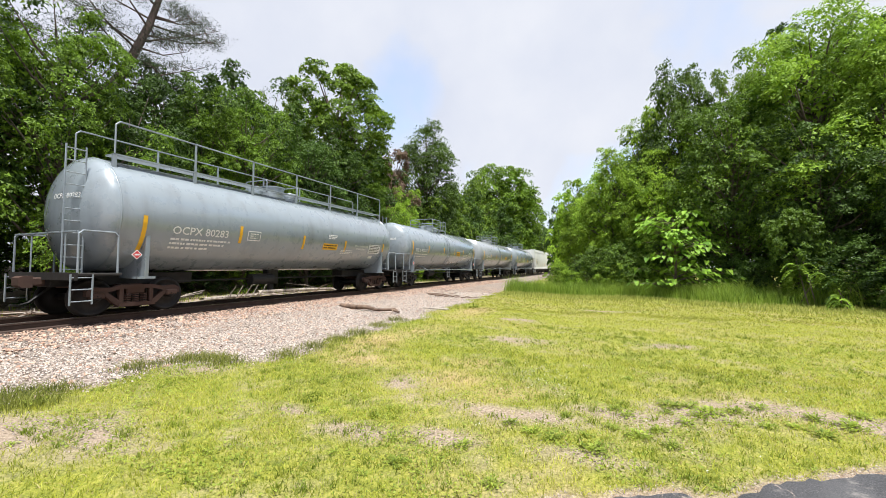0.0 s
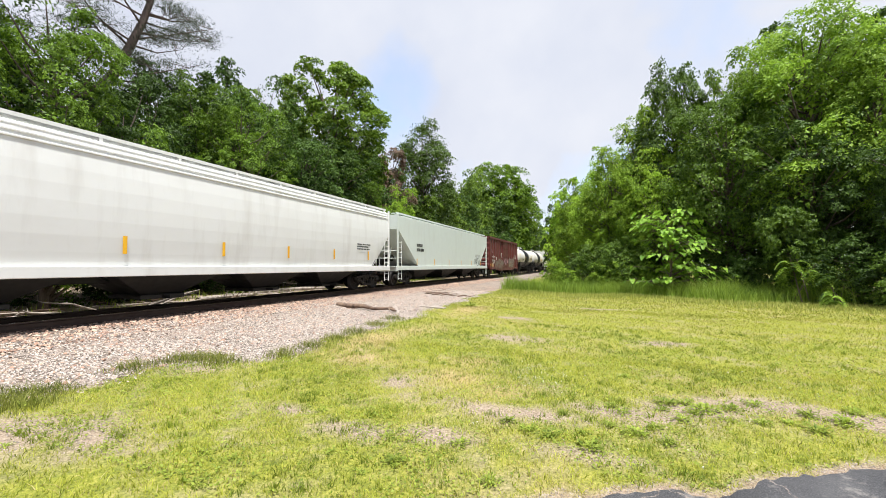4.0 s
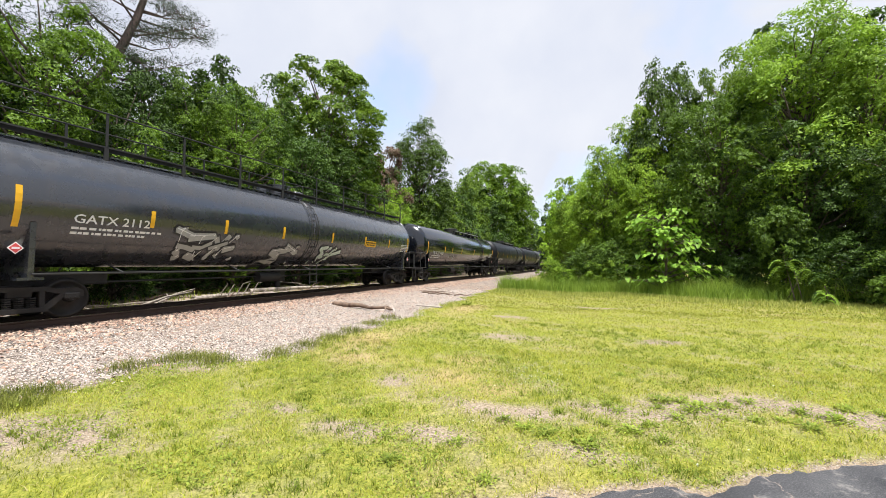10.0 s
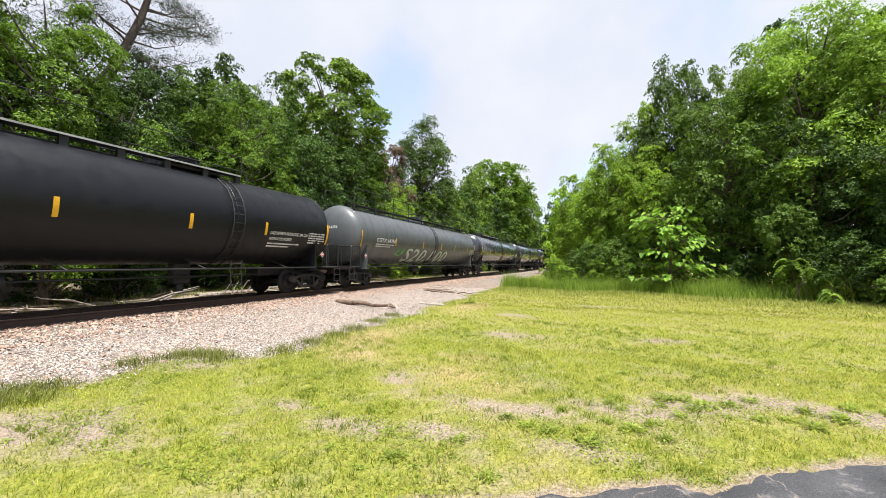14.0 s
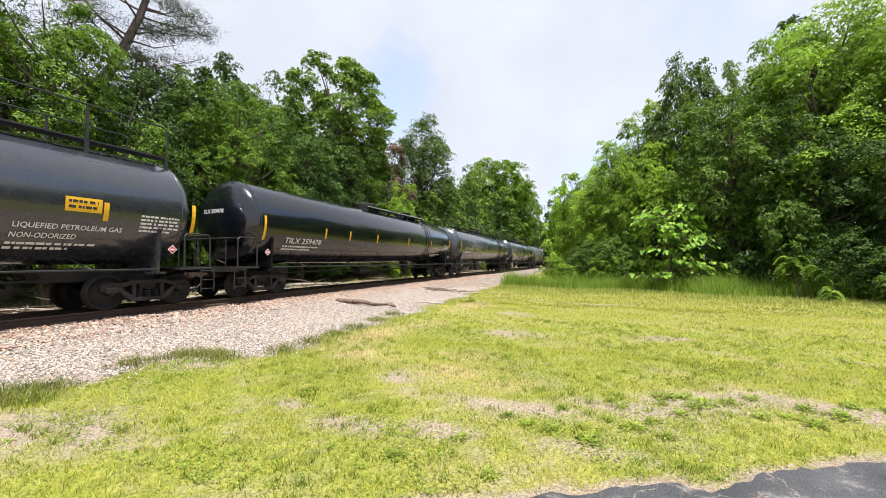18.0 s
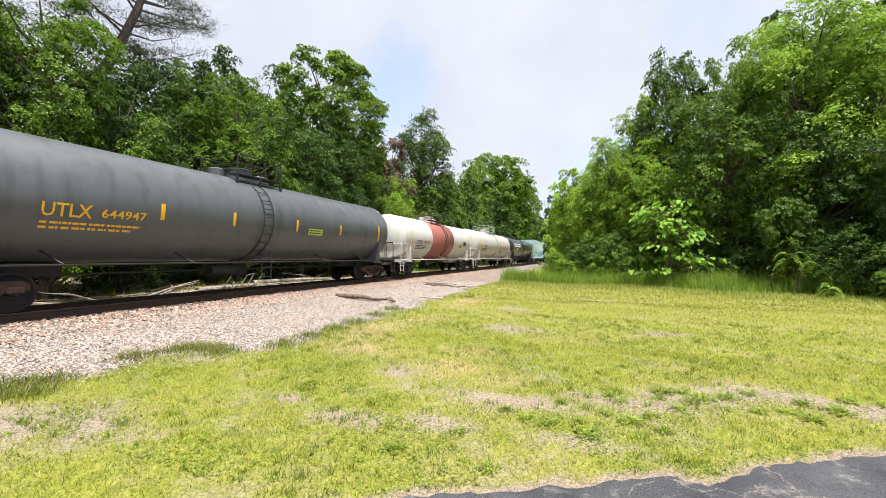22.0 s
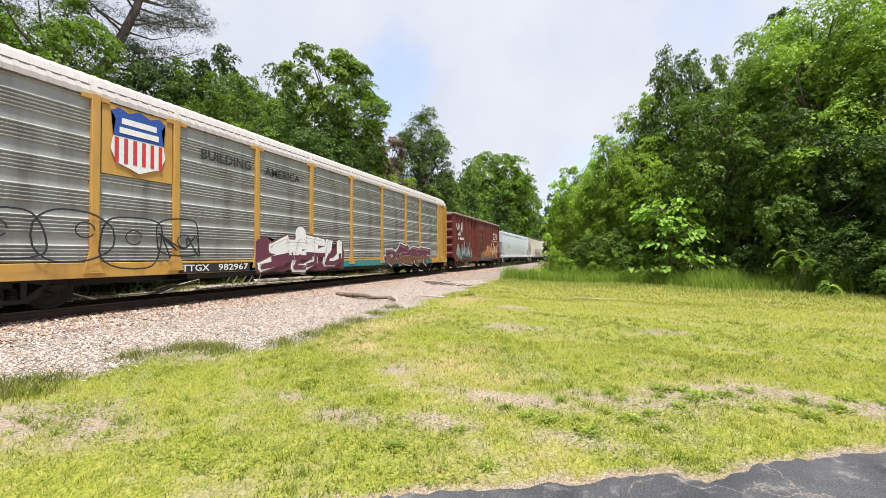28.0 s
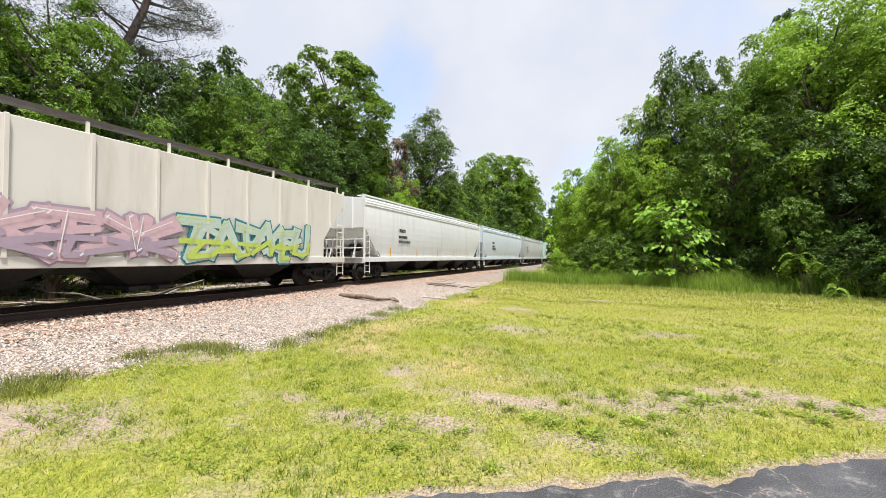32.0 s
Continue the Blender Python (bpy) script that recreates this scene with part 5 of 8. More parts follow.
GREY_TANK = paint("grey_tank_enamel", (0.225, 0.262, 0.29), 0.3, (0.10, 0.095, 0.09), 0.45, coat=1.0)
PALE_TANK = paint("pale_grey_tank_enamel", (0.27, 0.29, 0.30), 0.32, (0.13, 0.12, 0.11), 0.45, coat=0.9)
WHITE_TANK = paint("white_tank_enamel", (0.57, 0.55, 0.505), 0.42, (0.27, 0.22, 0.165), 0.4)
CREAM_TANK = paint("cream_tank_enamel", (0.475, 0.44, 0.385), 0.45, (0.30, 0.235, 0.16), 0.4)
BLACK_TANK = paint("matt_black_tank_enamel", (0.0075, 0.008, 0.0105), 0.42, (0.012, 0.011, 0.011), 0.35, gloss=0.28)
GLOSS_TANK = paint("gloss_black_tank_enamel", (0.004, 0.005, 0.008), 0.14, (0.008, 0.0075, 0.007), 0.15, coat=0.6)
DARK_TANK = paint("charcoal_tank_enamel", (0.024, 0.027, 0.034), 0.24, (0.045, 0.036, 0.030), 0.45, coat=0.8)
WORN_TANK = paint("worn_grey_black_tank_enamel", (0.085, 0.092, 0.097), 0.45, (0.03, 0.028, 0.026), 0.75, coat=0.2)
RED_BAND = paint("faded_red_band", (0.33, 0.105, 0.08), 0.55, (0.19, 0.085, 0.07), 0.6)
WHITE_HOP = paint("white_hopper_enamel", (0.70, 0.705, 0.69), 0.45, (0.32, 0.28, 0.23), 0.28)
MINT_HOP = paint("clean_white_hopper_enamel", (0.59, 0.64, 0.60), 0.42, (0.40, 0.38, 0.32), 0.2)
BLUE_HOP = paint("bluish_white_hopper_enamel", (0.60, 0.66, 0.70), 0.45, (0.36, 0.35, 0.33), 0.2)
GREY_HOP = paint("light_grey_hopper_enamel", (0.484, 0.501, 0.506), 0.5, (0.22, 0.19, 0.16), 0.4)
AQUA_HOP = paint("pale_aqua_hopper_enamel", (0.484, 0.627, 0.627), 0.45, (0.26, 0.25, 0.22), 0.35)
BEIGE_HOP = paint("beige_hopper_enamel", (0.640, 0.608, 0.552), 0.5, (0.34, 0.27, 0.17), 0.4)
RUST_ROOF = paint("rust_stained_white_enamel", (0.50, 0.475, 0.44), 0.55, (0.34, 0.14, 0.08), 0.95, wear=(0.30, 0.13, 0.08))
DARK_WALK = paint("dark_roof_walk", (0.05, 0.042, 0.038), 0.7, (0.13, 0.08, 0.06), 0.5)
MAROON = paint("oxide_red_enamel", (0.118, 0.025, 0.020), 0.5, (0.052, 0.024, 0.019), 0.6, wear=(0.125, 0.042, 0.032))
BROWN = paint("brown_red_enamel", (0.138, 0.026, 0.019), 0.5, (0.07, 0.028, 0.021), 0.5)
SAFETY = paint("faded_yellow_enamel", (0.50, 0.28, 0.06), 0.5, (0.17, 0.085, 0.04), 0.65)
ZINC = paint("galvanised_sheet", (0.336, 0.342, 0.325), 0.45, (0.10, 0.088, 0.075), 0.7, 0.1)
SATIN_TANK = paint("satin_black_tank_enamel", (0.017, 0.018, 0.020), 0.32, (0.03, 0.026, 0.023), 0.4, coat=0.35)
DUSTY_TANK = paint("dusty_charcoal_tank_enamel", (0.030, 0.034, 0.043), 0.3, (0.045, 0.036, 0.030), 0.55, coat=0.9)
RACK_ROOF = paint("chalky_roof_sheet", (0.47, 0.43, 0.41), 0.6, (0.26, 0.22, 0.19), 0.4)
# One mid grey for the slope sheets, whatever the car's body colour.
SHELL_END = paint("grey_slope_sheet", (0.22, 0.23, 0.235), 0.5, (0.14, 0.10, 0.08), 0.5)
INK = {k: plain("spray_" + k, c, 0.6) for k, c in {
    "black": (0.02, 0.02, 0.022), "white": (0.72, 0.72, 0.70), "pink": (0.56, 0.38, 0.41), "mauve": (0.36, 0.28, 0.34), "mint": (0.47, 0.56, 0.47), "orange": (0.66, 0.24, 0.06), "teal": (0.03, 0.20, 0.22),
    "cyan": (0.08, 0.42, 0.66), "silver": (0.36, 0.36, 0.34), "brown": (0.16, 0.08, 0.05), "wine": (0.12, 0.03, 0.055), "green": (0.12, 0.45, 0.08), "tan": (0.46, 0.30, 0.15), "drab": (0.17, 0.135, 0.10), "lime": (0.45, 0.55, 0.1)}.items()}

TRAIN = []


def placed(i, maker, *args, **kw):
    y, length = place(i)
    car, side = maker(y, round(length, 2), *args, **kw)
    TRAIN.append((car, y))
    return car, side, length / 2


def h_of(i):
    return place(i)[1] / 2


def words(car, h, side, text, y0, y1, z, cap, material=None):
    """Lettering between two distances from the leading end."""
    letters(car, text, y0 - h, z, round(cap / 0.7, 3), side, material, width=y1 - y0)


def panel(car, h, side, y0, y1, z0, z1, material, name="marking_panel", label="", print_rows=0):
    patch(car, name, y0 - h, y1 - h, z0, z1, side, material, label=label)
    if print_rows:
        s = (z1 - z0) / (print_rows + 0.6)
        bars(car, y0 - h + 0.06, z1 - s, [y1 - y0 - 0.14] * print_rows, s, s * 0.5, side, DARK_PAINT, 0.010)


def marks(h, short, tall=(), lo=(2.25, 2.70), hi=(2.05, 2.92)):
    return [(y - h, *lo) for y in short] + [(y - h, *hi) for y in tall]


def grey_tank(i, name, t0, t1, z, short, tall, pan, ladder_at, plat, mat, label, rows=(1.9, 1.7)):
    h = h_of(i)
    car, side, h = placed(i, tank_car, label, mat, 1.50, 2.60, "centre", GREY_TANK, STEEL, stripes=marks(h, short, tall), ladder_at=ladder_at - h, plat=(plat[0] + 1.0 - h, plat[1] + 0.15 - h), dome_at=(plat[0] + plat[1]) / 2 + 0.4 - h)
    if name:
        words(car, h, side, name, t0, t1, z, 0.21)
        end_letters(car, name, -0.2, 2.95, 0.18)
    bars(car, t0 - h, z - 0.19, rows, 0.15, 0.05, side)
    panel(car, h, side, *pan, YELLOW, "warning_panel", "yellow warning panel with black print", 2)
    bars(car, pan[1] - h + 0.9, 2.25, (1.1, 0.9, 0.9), 0.12, 0.06, side)
    bars(car, pan[1] - h + 2.3, 2.45, (0.8, 0.8, 0.8, 0.8), 0.10, 0.05, side)
    diamond(car, -h + 1.75, 1.50, 1.50, PLACARD_RED)
    diamond(car, h - 1.75, 1.50, 1.50, PLACARD_RED)
    return car, side, h


# leading cars
grey_tank(0, "", 3.0, 4.6, 2.2, (4.4, 7.2, 9.8, 12.2), (2.1, 14.0), (10.8, 11.7, 2.05, 2.35), 8.3, (5.4, 8.9), GREY_TANK, "grey tank car with an end platform and rails")
h = h_of(1)
car, side, h = placed(1, tank_car, "long blue-grey tank car with a full-length top walkway", GREY_TANK, 1.52, 2.62, "full", GREY_TANK, RUSTY, dome_at=-0.4, ladder_at=False, inset=0.70,
                      stripes=[(1.87 - h, 1.67, 2.59), (4.83 - h, 2.03, 2.59), (7.8 - h, 1.96, 2.5), (10.55 - h, 1.95, 2.45), (13.9 - h, 1.8, 2.5)], side_rail=False)
words(car, h, side, "OCPX 80283", 2.59, 4.35, 2.17, 0.22)
end_letters(car, "OCPX 80283", -0.2, 2.95, 0.18)
bars(car, 2.59 - h, 2.0, (1.9, 1.7, 1.2), 0.12, 0.055, side)
panel(car, h, side, 9.0, 9.98, 2.0, 2.27, YELLOW, "warning_panel", "yellow warning panel with black print", 2)
decal(car, "white_frame", ribbon([(5.1 - h, 2.15), (5.62 - h, 2.15), (5.62 - h, 2.45), (5.1 - h, 2.45), (5.1 - h, 2.15)], 0.03), side, WHITE_PAINT, 0.01)
bars(car, 5.2 - h, 2.35, (0.34, 0.2, 0.3), 0.07, 0.035, side)
bars(car, 9.3 - h, 2.62, (0.6, 0.55, 0.5), 0.07, 0.04, side)
words(car, h, side, "VINYL CHLORIDE", 11.3, 12.4, 2.22, 0.085)
words(car, h, side, "STABILIZED", 11.45, 12.2, 2.08, 0.085)
bars(car, 10.3 - h, 2.0, (0.9, 0.9, 0.7), 0.07, 0.035, side)
panel(car, h, side, 12.55, 13.6, 1.95, 2.40, WHITE_PAINT, "white_panel", "faded white panel", 5)
panel(car, h, side, 12.75, 13.1, 1.70, 1.82, WHITE_PAINT, "white_panel")
diamond(car, -h + 1.7, 1.55, 1.50, PLACARD_RED)
grey_tank(2, "TILX 402021", 2.08, 4.01, 2.27, (4.14, 6.95, 9.24, 11.28), (1.7, 14.3), (9.72, 10.49, 2.15, 2.5), 7.84, (5.0, 8.42), GREY_TANK, "grey tank car with yellow stripes and a centre platform")
grey_tank(3, "TILX 402029", 2.69, 4.65, 2.24, (4.76, 6.87, 9.24, 12.0), (1.9, 14.6), (11.0, 11.84, 2.15, 2.5), 8.41, (5.81, 9.17), PALE_TANK, "pale grey tank car with yellow stripes and a centre platform")
car, side, h = grey_tank(4, "OCPX 80329", 2.7, 4.6, 2.13, (4.67, 7.18, 9.6, 12.8), (1.9, 14.95), (9.85, 10.77, 2.06, 2.32), 8.5, (5.6, 9.0), GREY_TANK, "blue-grey tank car with white panels near its end")
words(car, h, side, "VINYL CHLORIDE", 11.6, 12.64, 1.92, 0.085, DARK_PAINT)
words(car, h, side, "STABILIZED", 11.75, 12.5, 1.78, 0.085, DARK_PAINT)
panel(car, h, side, 13.45, 14.6, 2.04, 2.47, WHITE_PAINT, "white_panel", "faded white panel", 5)
panel(car, h, side, 13.55, 14.4, 2.58, 2.82, INK["black"], "dark_panel")
# white hoppers
car, side, h = placed(5, hopper_car, "white covered hopper car with curved sides", WHITE_HOP, bays=4, height=4.40, opening=2.95)
words(car, h, side, "ROIX", 2.6, 3.4, 2.6, 0.25, DARK_PAINT)
words(car, h, side, "58068", 2.58, 3.46, 2.13, 0.25, DARK_PAINT)
bars(car, 2.6 - h, 1.9, (1.1, 0.9), 0.11, 0.05, side, DARK_PAINT)
bars(car, 17.4 - h, 2.3, (1.2, 1.0, 1.1), 0.12, 0.06, side, DARK_PAINT)
for y in (2.2, 4.4, 7.2, 10.0, 12.8, 15.6, 18.4):
    panel(car, h, side, y - 0.05, y + 0.05, 1.55 if y > 3 else 1.9, 2.0 if y > 3 else 2.7, YELLOW, "reflective_stripe")
car, side, h = placed(6, hopper_car, "clean mint-white covered hopper car with smooth sides", MINT_HOP, bays=3, ribs=0, height=4.42, curved=False, opening=3.45, cut=2.9, gap=0.42)
for k in range(6):
    patch(car, "reflective_stripe", -h + 3.0 + k * 2.95, -h + 3.1 + k * 2.95, 1.28, 1.72, side, YELLOW)
scrawl(car, h - 4.9, h - 2.9, 1.25, 2.05, side, INK["black"], 12, 4, 0.04)
scrawl(car, h - 4.7, h - 3.1, 2.0, 2.4, side, INK["black"], 13, 4, 0.025)
bars(car, -h + 3.0, 2.5, (0.9, 1.1), 0.3, 0.2, side, DARK_PAINT)
# oxide-red box car
h = h_of(7)
car, side, h = placed(7, box_car, "oxide-red box car with a sliding door and sprayed graffiti", MAROON, door=(7.04 - h, 10.19 - h), height=4.45)
words(car, h, side, "HC RY", 1.92, 2.97, 2.17, 0.21)
words(car, h, side, "039", 2.58, 3.15, 1.73, 0.2)
panel(car, h, side, 1.9, 2.4, 1.72, 1.95, INK["silver"], "grey_patch")
bars(car, 2.0 - h, 1.55, (0.9, 0.9), 0.12, 0.055, side)
bars(car, 3.5 - h, 2.2, (0.5, 0.5, 0.4), 0.12, 0.06, side)
bars(car, 6.0 - h, 2.7, (0.6, 0.6, 0.6, 0.6), 0.14, 0.07, side)
panel(car, h, side, 0.97, 1.47, 1.2, 1.48, YELLOW, "yellow_panel", "", 2)
panel(car, h, side, 1.75, 2.4, 1.15, 1.5, INK["tan"], "faded_panel")
mural(car, 3.2 - h, 7.0 - h, 0.86, 1.92, side, INK["drab"], INK["brown"], INK["silver"], 21, 5, None, INK["brown"])
mural(car, 10.2 - h, 13.4 - h, 0.95, 2.25, side, INK["drab"], INK["silver"], INK["tan"], 22, 4)
scrawl(car, 7.4 - h, 9.6 - h, 1.3, 2.2, lambda z: side(z) + 0.06, INK["pink"], 23, 5, 0.04)
scrawl(car, -h + 1.3, -h + 2.0, 2.7, 3.1, side, INK["pink"], 24, 2, 0.012)
bars(car, 14.2 - h, 2.6, (0.9, 1.1, 0.8, 1.0), 0.13, 0.06, side)
# white and black tanks
WB = dict(lower=BLACK_TANK, steel=STEEL, rail_colour=BLACK)
h = h_of(8)
car, side, h = placed(8, tank_car, "white tank car with a black band and black belly", WHITE_TANK, 1.45, 2.55, "bare", band=(6.02 - h, 9.69 - h, BLACK_TANK), dome_at=0.4, ladder_at=0.5,
                      stripes=[(2.16 - h, 2.15, 3.0), (5.23 - h, 2.32, 2.74), (6.48 - h, 2.25, 2.73), (9.95 - h, 2.2, 2.7), (12.6 - h, 2.15, 2.9)], **WB)
words(car, h, side, "TILX 160809", 3.12, 5.1, 2.1, 0.23, DARK_PAINT)
bars(car, 3.12 - h, 1.96, (1.8,), 0.12, 0.055, side, DARK_PAINT)
end_letters(car, "TILX 160809", -0.4, 3.1, 0.17, DARK_PAINT)
panel(car, h, side, 10.5, 11.2, 2.25, 2.6, YELLOW, "yellow_panel", "", 2)
panel(car, h, side, 11.6, 12.3, 2.2, 2.55, DARK_PAINT, "black_panel")
h = h_of(9)
car, side, h = placed(9, tank_car, "cream-white tank car with a black band and black belly", WHITE_TANK, 1.48, 2.58, "bare", band=(5.27 - h, 8.75 - h, BLACK_TANK), dome_at=-0.2, ladder_at=0.1,
                      stripes=[(2.0 - h, 2.1, 2.95), (5.12 - h, 2.3, 2.77), (8.85 - h, 2.21, 2.73), (10.75 - h, 2.21, 2.7), (13.25 - h, 2.1, 2.95)], **WB)
words(car, h, side, "OLNX 712241", 2.79, 4.65, 2.28, 0.2, DARK_PAINT)
bars(car, 2.79 - h, 2.1, (1.9, 1.7, 1.5), 0.10, 0.05, side, DARK_PAINT)
panel(car, h, side, 9.84, 10.55, 2.2, 2.5, YELLOW, "yellow_panel", "", 2)
bars(car, 8.95 - h, 2.05, (1.7, 1.5), 0.10, 0.05, side, DARK_PAINT)
words(car, h, side, "SODIUM HYDROXIDE SOLUTION", 10.9, 12.15, 2.17, 0.085, DARK_PAINT)
bars(car, 10.9 - h, 2.06, (1.0, 0.9, 0.7), 0.085, 0.035, side, DARK_PAINT)
bars(car, 12.2 - h, 2.62, (0.8, 0.8, 0.8, 0.8), 0.10, 0.03, side, INK["silver"])
# rust-topped hopper
car, side, h = placed(10, hopper_car, "white covered hopper car with a rust-stained roof edge", WHITE_HOP, bays=3, height=4.55, roof=RUST_ROOF, rail_colour=RUST_ROOF, opening=2.6)
for y in (2.6, 5.29, 8.08, 10.83, 13.2, 16.41, 18.9):
    panel(car, h, side, y - 0.06, y + 0.06, 1.54, 2.0, YELLOW, "reflective_stripe")
bars(car, 6.39 - h, 1.08, (1.1,), 0.2, 0.12, flat(1.565), DARK_PAINT)
panel(car, h, side, 13.9, 14.6, 1.5, 1.75, YELLOW, "yellow_panel", "", 2)
scrawl(car, -h + 5.5, -h + 11, 1.35, 1.95, side, INK["silver"], 31, 12, 0.02)
rust = []
ru = random.Random(61)
for k in range(60):
    y, z, ln, dz = ru.uniform(0.6 - h, h - 1.6), ru.uniform(3.74, 3.92), ru.uniform(0.5, 1.6), ru.uniform(0.02, 0.055)
    y1 = min(y + ln, h - 0.6)
    top = [(y + (y1 - y) * i / 6, z + dz * ru.uniform(0.2, 1.0)) for i in range(7)]
    low = [(y + (y1 - y) * i / 6, z - dz * ru.uniform(0.2, 1.0)) for i in range(7)]
    rust.append(low + top[::-1])
decal(car, "rust_stain", rust, side, paint("rust_bloom", (0.42, 0.22, 0.155), 0.8, (0.50, 0.40, 0.35), 0.95), 0.006)
bars(car, h - 3.3, 1.6, (0.3, 0.3), 0.14, 0.1, side, DARK_PAINT)


def black_tank(i, name, t0, t1, z, short, tall, mat, label, top="bare", gas=None, ladder_at=None, pan=None, cap=0.21):
    h = h_of(i)
    la = 0.2 if ladder_at is None else ladder_at - h
    car, side, h = placed(i, tank_car, label, mat, 1.53, 2.72, top, BLACK, STEEL, stripes=marks(h, short, tall), hoops=(la,), inset=0.8, dome_at=-0.3 if top == "full" else la - 0.9, ladder_at=la, board=None if top == "full" else (la - 6.8, la + 0.7))
    if name:
        words(car, h, side, name, t0, t1, z, cap)
        end_letters(car, name, -0.7, 3.0, 0.2)
        bars(car, t0 - h, z - 0.15, (2.0, 1.6), 0.11, 0.055, side)
    if gas:
        y, zz = gas
        words(car, h, side, "LIQUEFIED PETROLEUM GAS", y, y + 2.0, zz, 0.11)
        words(car, h, side, "NON-ODORIZED", y, y + 1.12, zz - 0.21, 0.11)
        bars(car, y - h, zz - 0.36, (1.6, 1.1), 0.10, 0.05, side)
    bars(car, h - 2.5, 2.43, (1.0, 1.0, 1.0, 1.0, 0.8), 0.095, 0.05, side)
    if pan:
        panel(car, h, side, *pan, YELLOW, "warning_panel", "yellow warning panel with black print", 2)
    diamond(car, h - 1.7, 1.60, 1.53, PLACARD_RED)
    diamond(car, -h + 1.7, 1.60, 1.53, PLACARD_RED)
    return car, side, h


car, side, h = black_tank(11, "GATX 2112", 2.66, 4.31, 2.23, (4.38, 6.65, 9.17, 12.17, 14.9, 17.4), (1.72, 19.8), DARK_TANK, "long charcoal tank car with a full-length walkway and graffiti", "full", pan=(15.0, 15.96, 2.2, 2.5), cap=0.2)
mural(car, 4.93 - h, 7.23 - h, 1.4, 2.19, side, INK["silver"], INK["black"], INK["white"], 41, 4)
mural(car, 8.72 - h, 10.13 - h, 1.25, 2.1, side, INK["silver"], INK["black"], INK["white"], 42, 2)
mural(car, 11.33 - h, 12.83 - h, 1.28, 2.02, side, INK["mint"], INK["black"], INK["white"], 43, 3)
car, side, h = black_tank(12, "TILX 259485", 2.73, 4.91, 2.06, (5.15, 6.87, 9.34, 13.12, 16.7), (1.71, 20.45), GLOSS_TANK, "glossy black pressure tank car with yellow stripes", gas=(17.14, 2.13), ladder_at=16.24)
scrawl(car, -h + 6.2, -h + 8.4, 1.75, 2.2, side, INK["silver"], 44, 4, 0.03)
car, side, h = black_tank(13, "GATX 231800", 2.69, 5.08, 1.84, (4.5, 7.38, 10.09, 13.3, 15.97), (1.6, 19.37), BLACK_TANK, "matt black pressure tank car with yellow stripes", gas=(16.16, 2.38), ladder_at=14.72)
scrawl(car, -1.0, 1.6, 1.6, 2.1, side, INK["silver"], 45, 5, 0.03)
black_tank(14, "GATX 221785", 2.7, 5.0, 1.95, (4.6, 7.4, 10.1, 13.2, 16.0), (1.6, 19.4), BLACK_TANK, "matt black pressure tank car with a smudged flank", gas=(16.2, 2.3), ladder_at=14.8)
car, side, h = black_tank(15, "CGTX 64356", 2.8, 4.9, 2.39, (5.0, 8.9, 12.2, 15.2, 18.6), (1.4, 20.6), WORN_TANK, "faded grey-black tank car with pale sprayed figures", "full")
letters(car, "S20,000", 6.6 - h, 1.35, 1.15, side, INK["mint"], 1.1, 0.03, 7.2)
scrawl(car, -h + 5.2, -h + 6.4, 1.7, 2.3, side, INK["green"], 46, 4, 0.05)
car, side, h = black_tank(16, "", 0, 0, 0, (4.9, 7.2, 9.8, 12.6, 15.6), (1.6, 19.9), DARK_TANK, "charcoal pressure tank car with pale scribbles", gas=(16.6, 2.2))
scrawl(car, h - 11.5, h - 9.0, 1.5, 2.6, side, INK["tan"], 47, 8, 0.025)
scrawl(car, h - 8.6, h - 6.8, 1.7, 2.1, side, INK["tan"], 48, 5, 0.025)
car, side, h = black_tank(17, "CGTX 64629", 2.81, 4.88, 2.39, (4.96, 7.06, 9.26, 12.19, 15.17, 18.9), (1.55, 21.1), DARK_TANK, "charcoal tank car with a full-length walkway", "full", gas=(17.3, 2.0), pan=(18.1, 18.81, 2.42, 2.75))
black_tank(18, "TILX 259478", 2.66, 4.77, 1.98, (4.98, 6.79, 9.3, 13.04, 16.6), (1.6, 20.3), GLOSS_TANK, "glossy black pressure tank car with white lettering", gas=(17.1, 2.1), ladder_at=16.2)
car, side, h = black_tank(19, "CGTX 64626", 2.8, 4.9, 2.3, (5.0, 7.4, 10.1, 12.97, 14.05, 16.85), (1.6, 20.34), DUSTY_TANK, "dusty charcoal tank car with a top walkway", "full", ladder_at=16.23, pan=(16.97, 17.76, 2.19, 2.44))
for k in range(5):
    decal(car, "chalk_scratch", ribbon([(11.3 + 0.42 * k - h, 1.55), (11.42 + 0.45 * k - h, 1.75 + 0.04 * k), (11.5 + 0.47 * k - h, 2.05 + 0.03 * k)], 0.04), side, INK["tan"], 0.012)
panel(car, h, side, 10.9, 11.1, 2.3, 2.75, DARK_PAINT, "dark_panel")
car, side, h = black_tank(20, "GATX 2185", 2.8, 4.5, 2.2, (6.1, 9.3, 12.43, 14.78, 17.5), (1.7, 20.0), DUSTY_TANK, "charcoal tank car with white spray-can tags", "full", pan=(15.9, 16.7, 2.13, 2.47))
for a, b, z0, z1, s, n in ((6.6, 8.0, 1.6, 2.13, 51, 3), (8.85, 9.66, 1.27, 2.2, 52, 2), (10.25, 11.84, 1.27, 2.2, 53, 3), (14.1, 16.5, 1.28, 2.1, 54, 4)):
    mural(car, a - h, b - h, z0, z1, side, INK["black"], INK["white"], INK["silver"], s, n)
h = h_of(21)
